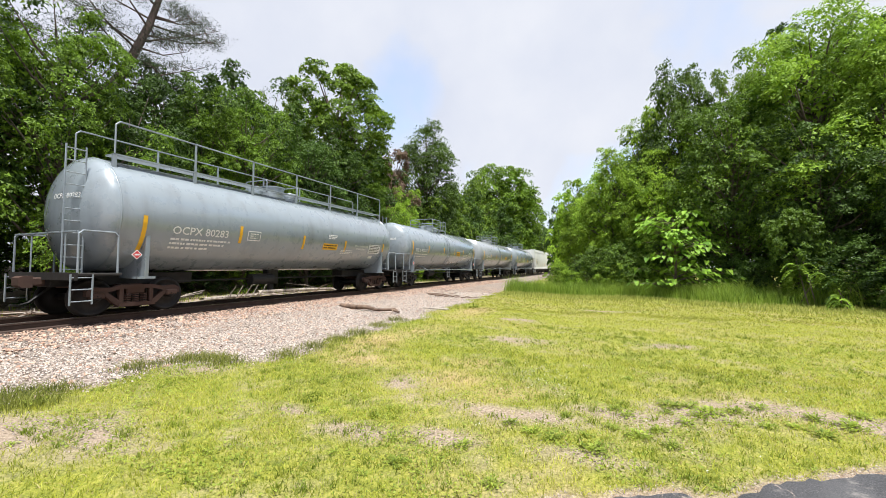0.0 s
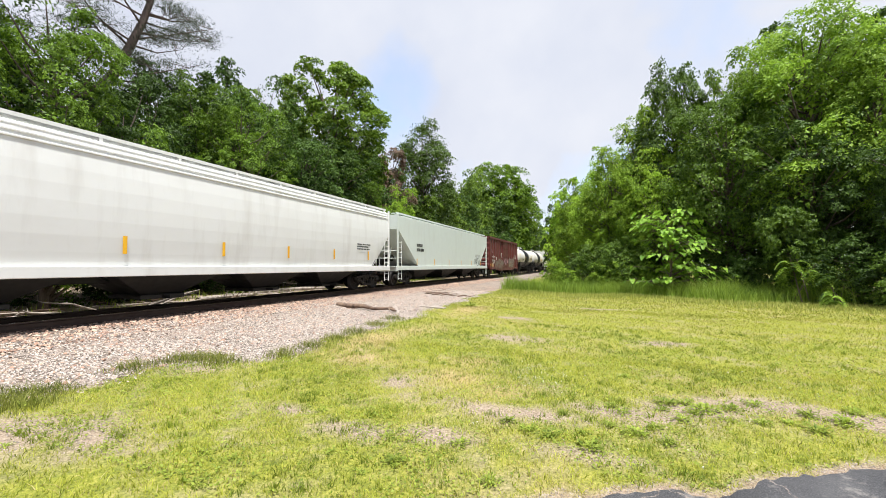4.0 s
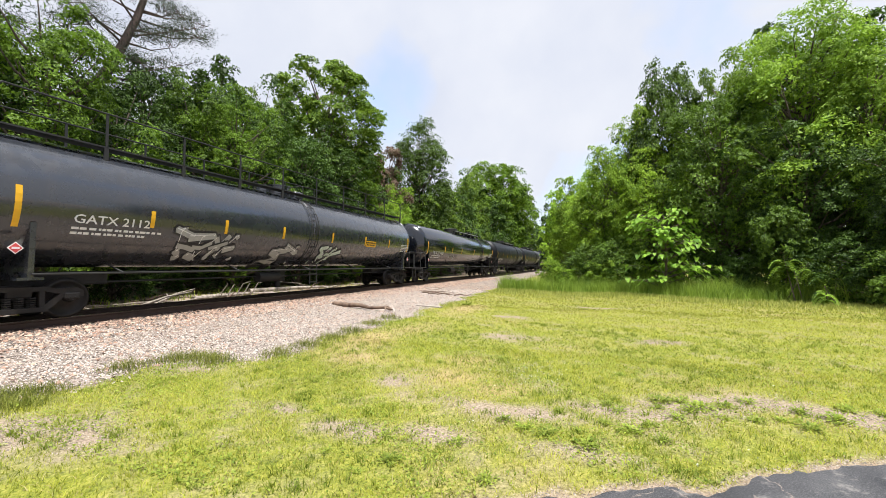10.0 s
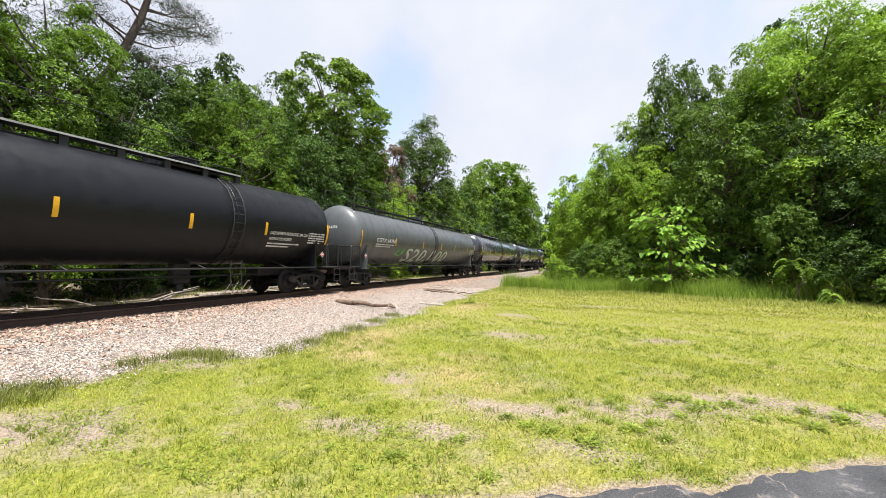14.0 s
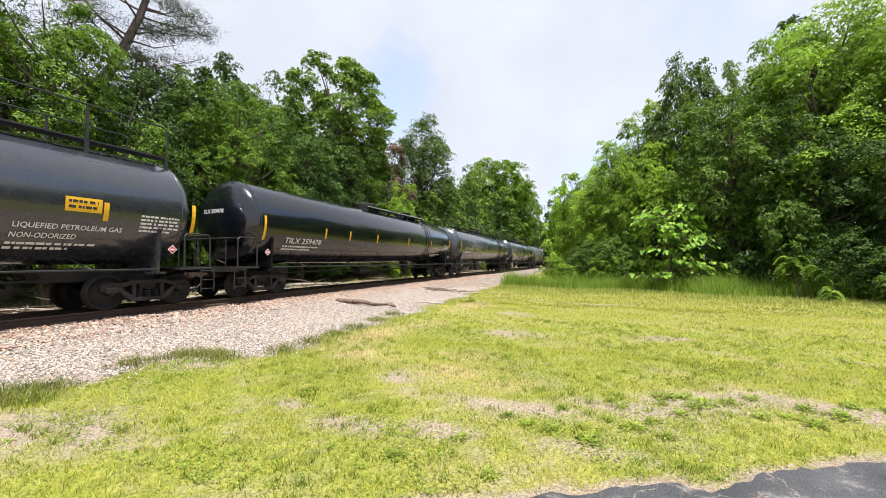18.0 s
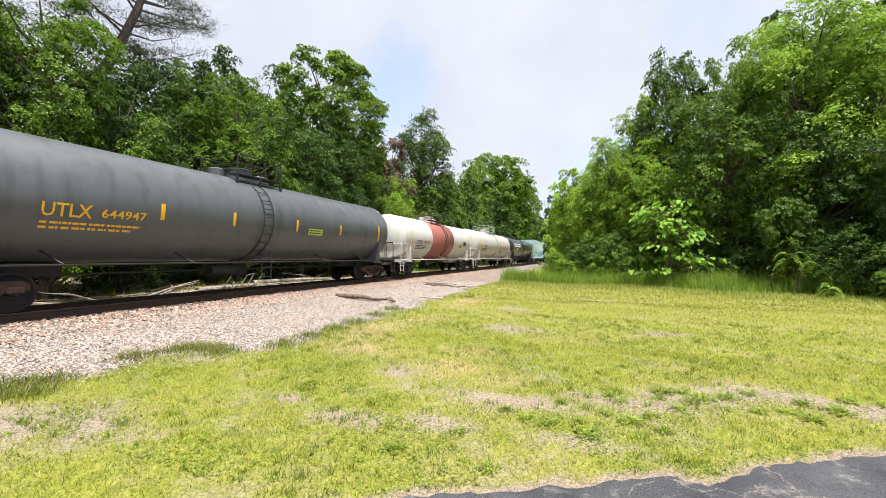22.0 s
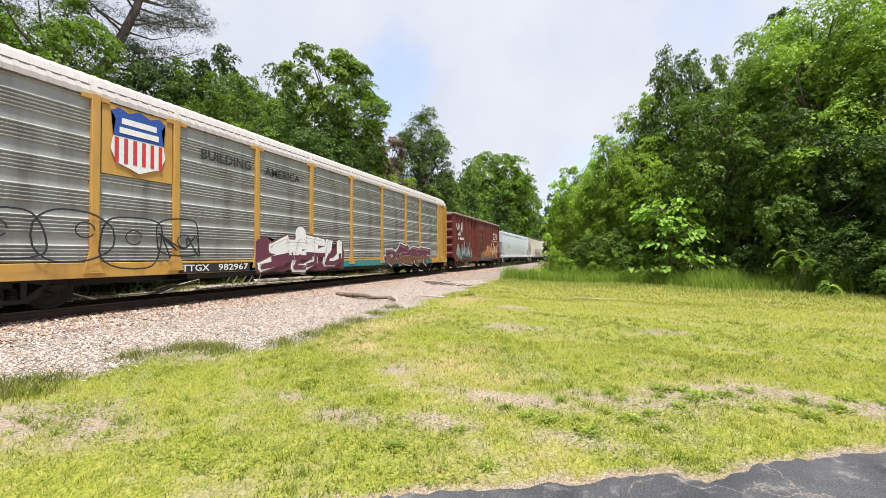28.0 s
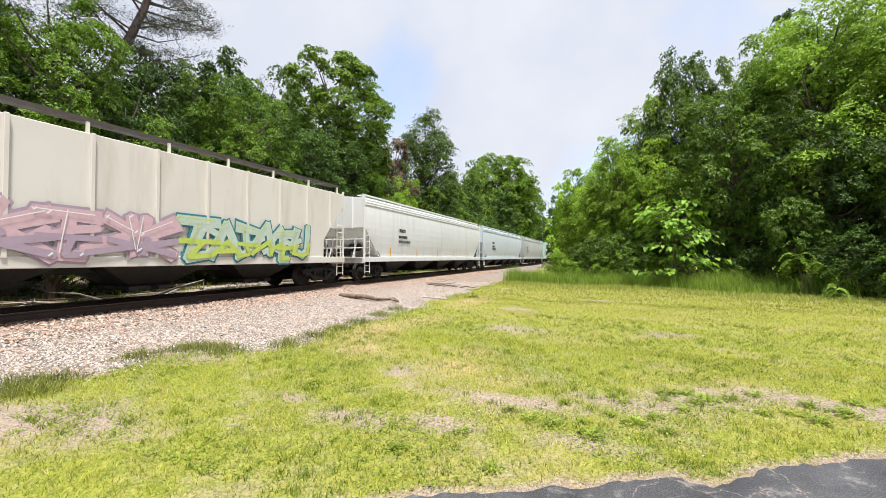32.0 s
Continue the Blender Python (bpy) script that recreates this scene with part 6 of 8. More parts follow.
car, side, h = placed(21, tank_car, "weathered grey tank car with sooty blotches and yellow lettering", WORN_TANK, 1.52, 2.62, "centre", BLACK, RUSTY, stripes=marks(h, (5.62, 7.9, 10.79, 13.6), (2.2, 17.0)), dome_at=9.3 - h, ladder_at=9.29 - h, plat=(8.5 - h, 10.5 - h))
words(car, h, side, "UTLX", 3.08, 4.0, 2.15, 0.3, YELLOW)
words(car, h, side, "644947", 4.19, 5.2, 2.19, 0.2, YELLOW)
bars(car, 3.1 - h, 1.98, (2.0, 1.8), 0.11, 0.05, side, YELLOW)
panel(car, h, side, 11.46, 12.35, 2.15, 2.41, INK["lime"], "yellow_panel", "", 2)
# white, red and cream tanks
h = h_of(22)
car, side, h = placed(22, tank_car, "white tank car with a faded red band", WHITE_TANK, 1.45, 2.55, "centre", RUSTY, STEEL, sill_colour=WHITE_TANK, band=(5.46 - h, 9.95 - h, RED_BAND), dome_at=7.5 - h, ladder_at=8.22 - h, plat=(6.4 - h, 8.86 - h), stripes=marks(h, (5.1, 10.64), (2.18, 13.6)))
words(car, h, side, "UTLX", 2.78, 3.69, 2.12, 0.26, DARK_PAINT)
words(car, h, side, "130132", 3.91, 4.79, 2.18, 0.19, DARK_PAINT)
bars(car, 2.8 - h, 1.98, (1.9, 1.8, 1.5), 0.10, 0.05, side, DARK_PAINT)
panel(car, h, side, 11.3, 12.0, 2.0, 2.25, YELLOW, "yellow_panel", "", 2)
panel(car, h, side, 12.4, 13.1, 2.2, 2.55, DARK_PAINT, "black_panel")
h = h_of(23)
car, side, h = placed(23, tank_car, "cream tank car with a pale green centre platform", CREAM_TANK, 1.50, 2.60, "centre", paint("pale_green_rail", (0.40, 0.49, 0.38), 0.5), STEEL, sill_colour=CREAM_TANK, dome_at=8.6 - h, ladder_at=9.27 - h, plat=(7.2 - h, 10.2 - h), stripes=marks(h, (4.87, 7.12, 10.49, 12.6), (2.1, 15.4)))
words(car, h, side, "80142", 3.8, 4.71, 2.28, 0.21, DARK_PAINT)
bars(car, 2.8 - h, 2.1, (1.9, 1.6), 0.11, 0.05, side, DARK_PAINT)
panel(car, h, side, 12.75, 13.5, 2.14, 2.48, YELLOW, "yellow_panel", "", 2)
panel(car, h, side, 11.0, 11.6, 1.75, 2.0, DARK_PAINT, "black_panel")
h = h_of(24)
car, side, h = placed(24, tank_car, "black tank car with bold white block lettering", SATIN_TANK, 1.50, 2.60, "bare", BLACK, STEEL, inset=0.55, dome_at=9.29 - h, stripes=marks(h, (5.51, 8.45, 11.4, 14.5), (2.1, 17.6), (2.07, 2.51)), hoops=(9.29 - h,), ladder_at=9.29 - h)
for k in range(6):
    y0 = 2.14 + k * 0.78 - h
    decal(car, "white_mark", ribbon([(y0, 2.76), (y0 + 0.58, 2.76), (y0 + 0.58, 3.13), (y0, 3.13), (y0, 2.76)], 0.13), side, WHITE_PAINT, 0.02, "broad white block mark")
bars(car, 3.4 - h, 2.3, (1.4,), 0.2, 0.2, side)
bars(car, 3.0 - h, 2.12, (1.4, 1.2), 0.12, 0.05, side)
decal(car, "white_frame", ribbon([(6.1 - h, 2.15), (6.4 - h, 2.15), (6.4 - h, 2.39), (6.1 - h, 2.39), (6.1 - h, 2.15)], 0.025), side, WHITE_PAINT, 0.01)
bars(car, h - 2.6, 2.5, (0.9, 0.9, 0.9), 0.11, 0.06, side)
# aqua hopper, grey hopper with shield, car carrier
car, side, h = placed(25, hopper_car, "pale aqua covered hopper car with blue graffiti", AQUA_HOP, bays=3, height=4.40, opening=3.65, cut=1.8, foot=1.5)
words(car, h, side, "SSW", 3.0, 3.99, 2.54, 0.27, DARK_PAINT)
words(car, h, side, "70436", 3.0, 4.38, 2.0, 0.27, DARK_PAINT)
bars(car, 3.0 - h, 1.75, (1.2, 0.9), 0.12, 0.055, side, DARK_PAINT)
mural(car, 6.86 - h, 11.19 - h, 1.0, 2.25, side, INK["cyan"], INK["teal"], INK["white"], 61, 5)
scrawl(car, 5.0 - h, 6.6 - h, 1.5, 2.3, side, INK["green"], 62, 4, 0.06)
bars(car, h - 4.2, 2.6, (0.9, 0.9), 0.15, 0.07, side, DARK_PAINT)
for y in (2.23, 15.2):
    panel(car, h, side, y - 0.07, y + 0.07, 1.69, 2.46, YELLOW, "reflective_stripe")


def shield(car, y, z, w, side):
    """A blue-topped shield with red and white bars, no lettering."""
    blue, red = plain("shield_blue", (0.02, 0.07, 0.30), 0.5), plain("shield_red", (0.5, 0.04, 0.05), 0.5)
    h = w * 1.15
    top = [(-0.5, 0.42), (-0.42, 0.30), (-0.46, 0.02), (0.46, 0.02), (0.42, 0.30), (0.5, 0.42), (0.36, 0.5), (0.2, 0.44), (0.0, 0.52), (-0.2, 0.44), (-0.36, 0.5)]
    low = [(-0.46, 0.02), (-0.5, -0.2), (-0.4, -0.42), (-0.16, -0.5), (0, -0.56), (0.16, -0.5), (0.4, -0.42), (0.5, -0.2), (0.46, 0.02)]
    decal(car, "shield_field", [[(y + a * w, z + b * h) for a, b in low]], side, WHITE_PAINT, 0.012)
    decal(car, "shield_top", [[(y + a * w, z + b * h) for a, b in top]], side, blue, 0.016)
    for k in range(6):
        a = y + (k - 2.5) * 0.16 * w
        decal(car, "shield_bar", [[(a - 0.035 * w, z), (a + 0.035 * w, z), (a + 0.035 * w, z - 0.42 * h), (a - 0.035 * w, z - 0.42 * h)]], side, red, 0.018)
    decal(car, "shield_marks", [[(y - 0.32 * w, z + 0.24 * h), (y + 0.32 * w, z + 0.24 * h), (y + 0.32 * w, z + 0.34 * h), (y - 0.32 * w, z + 0.34 * h)], [(y - 0.36 * w, z + 0.08 * h), (y + 0.36 * w, z + 0.08 * h), (y + 0.36 * w, z + 0.18 * h), (y - 0.36 * w, z + 0.18 * h)]], side, WHITE_PAINT, 0.020)


car, side, h = placed(26, hopper_car, "light grey covered hopper car with a shield emblem", GREY_HOP, bays=3, height=4.40, rail_colour=GREY_HOP)
bars(car, 2.9 - h, 2.5, (0.6, 1.2), 0.4, 0.25, side, DARK_PAINT)
shield(car, 14.58 - h, 3.1, 0.72, side)
words(car, h, side, "BUILDING", 15.24, 15.97, 3.09, 0.15, DARK_PAINT)
words(car, h, side, "AMERICA", 15.24, 15.92, 2.87, 0.15, DARK_PAINT)
for y in (2.4, 5.6, 8.6, 11.5, 14.31, 16.9):
    panel(car, h, side, y - 0.06, y + 0.06, 1.72, 2.18, YELLOW, "reflective_stripe")
scrawl(car, 14.6 - h, 17.4 - h, 1.35, 1.95, side, INK["silver"], 63, 8, 0.05)
panel(car, h, side, 15.6, 15.95, 1.9, 2.15, WHITE_PAINT, "paper_notice")
car, side, h = placed(27, rack_car, "tall galvanised car carrier with yellow posts and end doors", SAFETY, ZINC, RACK_ROOF)
panel(car, h, flat(1.53), 5.5, 7.18, 3.25, 5.0, SAFETY, "yellow_field", "yellow field behind the emblem")
shield(car, 6.32 - h, 4.2, 1.3, flat(1.555))
words(car, h, flat(1.525), "BUILDING", 8.02, 9.83, 4.19, 0.30, DARK_PAINT)
words(car, h, flat(1.525), "AMERICA", 10.47, 12.24, 4.14, 0.30, DARK_PAINT)
panel(car, h, flat(1.56), 7.37, 10.0, 0.73, 1.02, DARK_PAINT, "number_board")
words(car, h, flat(1.565), "TTGX", 7.45, 8.3, 0.79, 0.19, WHITE_PAINT)
words(car, h, flat(1.565), "982967", 8.6, 9.71, 0.79, 0.19, WHITE_PAINT)
scrawl(car, 6.8 - h, 8.0 - h, 1.15, 2.0, flat(1.60), INK["black"], 71, 2, 0.045)
panel(car, h, flat(1.56), 9.8, 25.5, 0.72, 1.0, INK["teal"], "spray_background")
mural(car, 10.26 - h, 14.7 - h, 0.72, 1.95, flat(1.60), INK["white"], INK["brown"], INK["silver"], 72, 4, INK["wine"], INK["wine"], 0.1)
decal(car, "spray_fill", [[(12.2 + 0.3 * math.cos(k * 0.524) - h, 2.1 + 0.3 * math.sin(k * 0.524)) for k in range(12)]], flat(1.60), INK["white"], 0.018)
mural(car, 18.87 - h, 24.6 - h, 0.7, 1.75, flat(1.60), INK["wine"], INK["white"], INK["mauve"], 73, 5, None, INK["brown"])
bubbles(car, 0.9 - h, 7.9 - h, 1.05, 2.35, flat(1.60), INK["black"], 74, 6, 0.04)
bars(car, -h + 1.2, 4.75, (0.9,), 0.2, 0.12, flat(1.52), DARK_PAINT)
# brown box car with bright graffiti
h = h_of(28)
car, side, h = placed(28, box_car, "brown-red box car with orange and white graffiti", BROWN, height=4.82, posts=16, door=(7.25 - h, 10.11 - h), roof=paint("galvanised_roof", (0.42, 0.39, 0.35), 0.5, (0.3, 0.2, 0.15), 0.5))
flames(car, 1.3 - h, 5.5 - h, 0.85, 2.2, side, INK["silver"], INK["black"], INK["teal"], INK["brown"], 81, 12)
flames(car, 8.9 - h, 11.1 - h, 0.85, 2.0, lambda z: side(z) + 0.05, INK["orange"], INK["brown"], INK["brown"], INK["teal"], 84, 7)
flames(car, 11.1 - h, 15.3 - h, 0.85, 2.45, side, INK["orange"], INK["white"], INK["brown"], INK["teal"], 82, 12, INK["orange"])
scrawl(car, -h + 1.3, -h + 3.2, 3.2, 4.3, side, INK["white"], 83, 5, 0.05)
words(car, h, side, "40", 1.77, 2.1, 2.6, 0.21)
bars(car, 1.77 - h, 2.95, (0.7,), 0.2, 0.2, side)
bars(car, 2.3 - h, 2.6, (1.1,), 0.2, 0.2, side)
ya = 13.7 - h
decal(car, "white_emblem", ribbon([(ya + 0.72, 3.06), (ya + 0.14, 3.06), (ya + 0.05, 3.16), (ya + 0.05, 3.58), (ya + 0.14, 3.68), (ya + 0.72, 3.68)], 0.13) + ribbon([(ya + 0.86, 3.0), (ya + 0.86, 3.55), (ya + 0.96, 3.68), (ya + 1.08, 3.6), (ya + 1.38, 3.12), (ya + 1.5, 3.06), (ya + 1.6, 3.18), (ya + 1.6, 3.74)], 0.13), side, WHITE_PAINT, 0.014, "bent white line emblem")
bars(car, 13.19 - h, 2.8, (2.3,), 0.2, 0.10, side)
bars(car, 15.9 - h, 2.7, (0.5, 0.5, 0.5, 0.5), 0.14, 0.07, side)
panel(car, h, side, 16.54, 16.7, 1.23, 2.16, YELLOW, "reflective_stripe")
panel(car, h, side, 15.96, 16.4, 1.54, 1.85, WHITE_PAINT, "white_panel", "", 3)
# closing hoppers
car, side, h = placed(29, hopper_car, "bluish white covered hopper car with curved sides", BLUE_HOP, bays=3, height=4.40, rail_colour=DARK_WALK, opening=2.9)
bars(car, 3.85 - h, 2.55, (0.8,), 0.2, 0.2, side, INK["silver"])
bars(car, 3.85 - h, 2.2, (1.1,), 0.2, 0.2, side, INK["silver"])
for y in (3.15, 5.54, 8.11, 10.8, 13.4, 16.0, 18.4):
    panel(car, h, side, y - 0.05, y + 0.05, 1.5, 1.9, YELLOW, "reflective_stripe")
panel(car, h, side, 15.2, 15.7, 1.4, 1.65, DARK_PAINT, "black_panel")
car, side, h = placed(30, hopper_car, "beige ribbed covered hopper car with pink and green graffiti", BEIGE_HOP, bays=4, ribs=13, height=4.28, walk_up=0.2, gap=1.1, curved=False, rail_colour=DARK_WALK, roof=BEIGE_HOP, opening=3.6, cut=1.4, foot=2.0)
words(car, h, side, "AE", 3.01, 3.34, 2.03, 0.2, DARK_PAINT)
words(car, h, side, "X", 3.75, 3.92, 2.03, 0.2, DARK_PAINT)
words(car, h, side, "17", 3.04, 3.34, 1.47, 0.23, DARK_PAINT)
words(car, h, side, "273", 3.66, 4.19, 1.47, 0.23, DARK_PAINT)
panel(car, h, side, 3.0, 3.6, 1.80, 1.93, YELLOW, "yellow_panel")
mural(car, 6.89 - h, 12.6 - h, 1.17, 2.35, side, INK["pink"], INK["mauve"], INK["white"], 91, 6, None, INK["mauve"])
mural(car, 12.78 - h, 18.0 - h, 1.15, 2.35, side, INK["mint"], INK["teal"], INK["lime"], 92, 6, None, INK["lime"])
scrawl(car, -h + 1.3, -h + 2.9, 3.72, 4.02, side, INK["black"], 93, 5, 0.02)
scrawl(car, -h + 1.8, -h + 2.9, 3.35, 3.62, side, INK["black"], 94, 4, 0.02)
for y in (5.0, 6.3, 7.6):
    panel(car, h, side, y, y + 0.55, 1.95, 2.03, YELLOW, "yellow_panel")
    bars(car, y - h, 1.75, (0.55, 0.5), 0.12, 0.06, side, DARK_PAINT)
for i, (m, lab) in enumerate(((WHITE_HOP, "white covered hopper car with dark end frames"), (BLUE_HOP, "bluish white covered hopper car far down the line"), (GREY_HOP, "light grey covered hopper car far down the line"), (AQUA_HOP, "pale aqua covered hopper car at the tail"),
                              (WHITE_HOP, "white covered hopper car at the tail"), (BLUE_HOP, "bluish covered hopper car at the tail"))):
    car, side, h = placed(31 + i, hopper_car, lab, m, bays=4, height=4.40)
    bars(car, -h + 4.2, 2.7, (0.9,), 0.2, 0.2, side, DARK_PAINT)
    bars(car, -h + 4.2, 2.35, (1.1, 1.5), 0.28, 0.16, side, DARK_PAINT)
    for k in range(5):
        patch(car, "reflective_stripe", -h + 3.2 + k * 3.4, -h + 3.3 + k * 3.4, 1.30, 1.75, side, YELLOW)


# ---- trees ----
def tube(verts, faces, pts, radii, n=7):
    """A tapered limb along a line of points."""
    base = len(verts)
    for k, (p, r) in enumerate(zip(pts, radii)):
        p = Vector(p)
        d = (Vector(pts[min(k + 1, len(pts) - 1)]) - Vector(pts[max(k - 1, 0)])).normalized()
        a = d.orthogonal().normalized()
        b = d.cross(a)
        verts.extend(tuple(p + r * (math.cos(6.283 * i / n) * a + math.sin(6.283 * i / n) * b)) for i in range(n))
    for k in range(len(pts) - 1):
        for i in range(n):
            faces.append((base + k * n + i, base + k * n + (i + 1) % n, base + (k + 1) * n + (i + 1) % n, base + (k + 1) * n + i))


def leaf_quads(centres, normals, size, r, aspect=0.55, spread=0.55, droop=0.6, tips=False):
    """One pointed leaf at each point, facing roughly along its normal."""
    n = len(centres)
    nrm = normals + r.normal(0, spread, (n, 3))
    nrm /= np.linalg.norm(nrm, axis=1, keepdims=True) + 1e-9
    ref = r.normal(0, 1, (n, 3))
    ref[:, 2] -= droop
    u = ref - nrm * (ref * nrm).sum(1, keepdims=True)
    u /= np.linalg.norm(u, axis=1, keepdims=True) + 1e-9
    v = np.cross(nrm, u)
    s = size * r.uniform(0.6, 1.35, (n, 1))
    if tips:
        co = np.stack([centres - u * s * 0.9 - v * s * aspect, centres - u * s * 0.5 + v * s * aspect * 1.2, centres + u * s * 1.2], 1)
        return co.reshape(-1, 3), np.arange(3 * n).reshape(n, 3)
    bend = nrm * s * 0.18
    co = np.stack([centres - u * s, centres + v * s * aspect + bend, centres + u * s, centres - v * s * aspect + bend], 1)
    return co.reshape(-1, 3), np.arange(4 * n).reshape(n, 4)


def unit(v):
    return v / (np.linalg.norm(v, axis=1, keepdims=True) + 1e-9)


def crown(seed, height, radius, base, boughs, sprays, per, leaf, lobes=3, lean=0.0, point=0.3, size=0.28, wild=0.1, long=1.0, lift=0.45, sag=0.45, core=26, blunt=0.7, under=0.3, lobed=1.0, hollow=0.22):
    """Leaf positions of a crown: boughs over a lobed outline, leaf sprays over each bough that arch like shingles, deep gaps between."""
    r = np.random.default_rng(seed)
    mid, half = (height + base) / 2, (height - base) / 2
    i = np.arange(boughs) + 0.5
    az = 2.39996 * i + r.normal(0, 0.25, boughs)
    up = 1 - 2 * i / boughs
    flat_r = (1 - up * up) ** (0.5 * blunt)
    d = np.stack([flat_r * np.cos(az), flat_r * np.sin(az), up], -1) + r.normal(0, 0.08, (boughs, 3))
    swell = 1 + lobed * 0.13 * np.sin(lobes * az + seed) + lobed * 0.11 * np.sin(5 * d[:, 2] + 2 * az + seed * 1.7) + r.normal(0, wild, boughs)
    depth = np.where(r.uniform(0, 1, boughs) < hollow, r.uniform(0.35, 0.62, boughs), r.uniform(0.74, 0.92, boughs))
    rb = radius * size * r.uniform(0.7, 1.3, boughs)
    c = d * (swell * depth)[:, None] * np.array([radius, radius, half])
    h = np.clip(c[:, 2] / half, -1, 1)
    c[:, :2] *= (1 - point * np.clip(h, 0, 1) ** 2)[:, None]
    low = h < -0.2
    c[low, :2] *= (1 + under * np.abs(h[low]))[:, None]
    c[:, 2] += mid
    c[:, 0] += lean * (c[:, 2] - base)
    k = np.repeat(np.arange(boughs), sprays)
    e = unit(unit(r.normal(0, 1, (len(k), 3))) + 0.55 * d[k] + np.array([0, 0, lift]))
    sc = c[k] + e * (rb[k] * r.uniform(0.6, 1.1, len(k)))[:, None] * np.array([1.1, 1.1, 1.0])
    sn = unit(0.55 * e + np.array([0, 0, 0.9]) + r.normal(0, 0.22, (len(k), 3)))
    rs = rb[k] * r.uniform(0.26, 0.52, len(k))
    t1 = unit(np.cross(sn, np.array([0.31, 0.87, 0.38])))
    out = e - sn * (e * sn).sum(1, keepdims=True)
    t1 = unit(t1 * 0.35 + out)
    t2 = np.cross(sn, t1)
    m = np.repeat(np.arange(len(k)), per)
    ang, rad = r.uniform(0, 6.283, len(m)), np.sqrt(r.uniform(0, 1, len(m)))
    ca, sa = (rad * np.cos(ang) * long)[:, None], (rad * np.sin(ang))[:, None]
    edge = t1[m] * ca + t2[m] * sa
    pos = sc[m] + rs[m][:, None] * (edge - sn[m] * (sag * rad ** 2 + r.normal(0, 0.09, len(m)))[:, None])
    co, idx = leaf_quads(pos, sn[m] + 0.55 * edge, leaf, r, 0.5, 0.42, 0.3, True)
    # shaded twigs and leaves inside the crown
    q = np.repeat(np.arange(boughs), core)
    inner = c[q] + unit(r.normal(0, 1, (len(q), 3))) * (rb[q] * r.uniform(0.1, 0.75, len(q)))[:, None]
    deep = unit(r.normal(0, 1, (boughs * core // 2, 3))) * r.uniform(0.2, 0.68, (boughs * core // 2, 1)) * np.array([radius * (1 - 0.4 * point), radius * (1 - 0.4 * point), half]) + np.array([0, 0, mid])
    deep[:, 0] += lean * (deep[:, 2] - base)
    inner = np.concatenate([inner, deep])
    co2, idx2 = leaf_quads(inner, np.tile([0, 0, 0.4], (len(inner), 1)), leaf * 1.7, r, 0.55, 1.0, 0.2, True)
    co, idx = np.concatenate([co, co2]), np.concatenate([idx, idx2 + len(co)])
    co[:, 2] = np.maximum(co[:, 2], 0.03)
    return c, co, idx


TREE_KINDS = {}


def tree_kind(kind, seed, height, radius, base, boughs, sprays, per, leaf, mat, bark_m=None, lean=0.0, trunk=None, limbs=70, **shape):
    """The meshes of one kind of tree: crown, and trunk with its limbs."""
    r = random.Random(seed)
    c, co, idx = crown(seed, height, radius, base, boughs, sprays, per, leaf, lean=lean, **shape)
    leaves = quads_mesh("crown", co, idx, True)
    leaves.materials.append(mat)
    v, f = [], []
    tr = trunk or height * 0.014 + 0.05
    top = height * 0.74
    spine = [(lean * max(0, z - base) + r.uniform(-0.1, 0.1) * (k > 0), r.uniform(-0.1, 0.1) * (k > 0), z) for k, z in enumerate([-0.2, height * 0.15, height * 0.35, height * 0.55, top])]
    tube(v, f, spine, [tr * 1.25, tr, tr * 0.8, tr * 0.5, tr * 0.15], 9)
    for p in c[:: max(1, len(c) // limbs)].tolist():
        z0 = min(max(base * 0.7, p[2] - r.uniform(1.0, 2.5) * height / 12), top)
        k = min(1, max(0, z0 / top))
        s = Vector((lean * max(0, z0 - base), 0, z0))
        e = Vector(p)
        m = (s + e) / 2 + Vector((0, 0, -0.08 * (e - s).length))
        tube(v, f, [s, m, e], [tr * 0.42 * (1.1 - k * 0.6), tr * 0.24, tr * 0.06], 5)
    wood = raw("trunk", v, f, True)
    wood.materials.append(bark_m or BARK)
    TREE_KINDS[kind] = (leaves, wood, height, radius)


def tree(kind, x, y, height, radius, turn, label, group="", name="tree"):
    leaves, wood, h0, r0 = TREE_KINDS[kind]
    z = float(terrain(np.array(x), np.array(y))) - 0.05
    ob = thing(name, pose(x, y, z, 0, 0, turn) @ Matrix.Diagonal((radius / r0, radius / r0, (height - z) / h0, 1)), label, name, group)
    put("trunk", wood, BARK, ob)
    put("crown", leaves, BARK, ob)
    return ob


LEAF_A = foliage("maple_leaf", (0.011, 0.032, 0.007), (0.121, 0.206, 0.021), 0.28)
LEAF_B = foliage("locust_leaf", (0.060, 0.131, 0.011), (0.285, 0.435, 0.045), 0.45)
# Leaf colour darkened to carry shade on lower trees, shrubs and undergrowth.
LEAF_C = foliage("shaded_oak_leaf", (0.007, 0.023, 0.006), (0.089, 0.163, 0.023), 0.26)
LEAF_M = foliage("fresh_maple_leaf", (0.018, 0.051, 0.008), (0.191, 0.300, 0.029), 0.34)
# Brighter maple copy: sun on the left and round crowns is in its colour.
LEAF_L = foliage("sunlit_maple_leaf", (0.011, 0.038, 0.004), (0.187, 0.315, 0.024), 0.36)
LEAF_D = foliage("catalpa_leaf", (0.09, 0.20, 0.02), (0.28, 0.47, 0.05), 0.4)
LEAF_E = foliage("dry_leaf", (0.12, 0.075, 0.05), (0.26, 0.18, 0.125))
LEAF_F = foliage("hedge_leaf", (0.050, 0.129, 0.011), (0.352, 0.522, 0.048), 0.42)
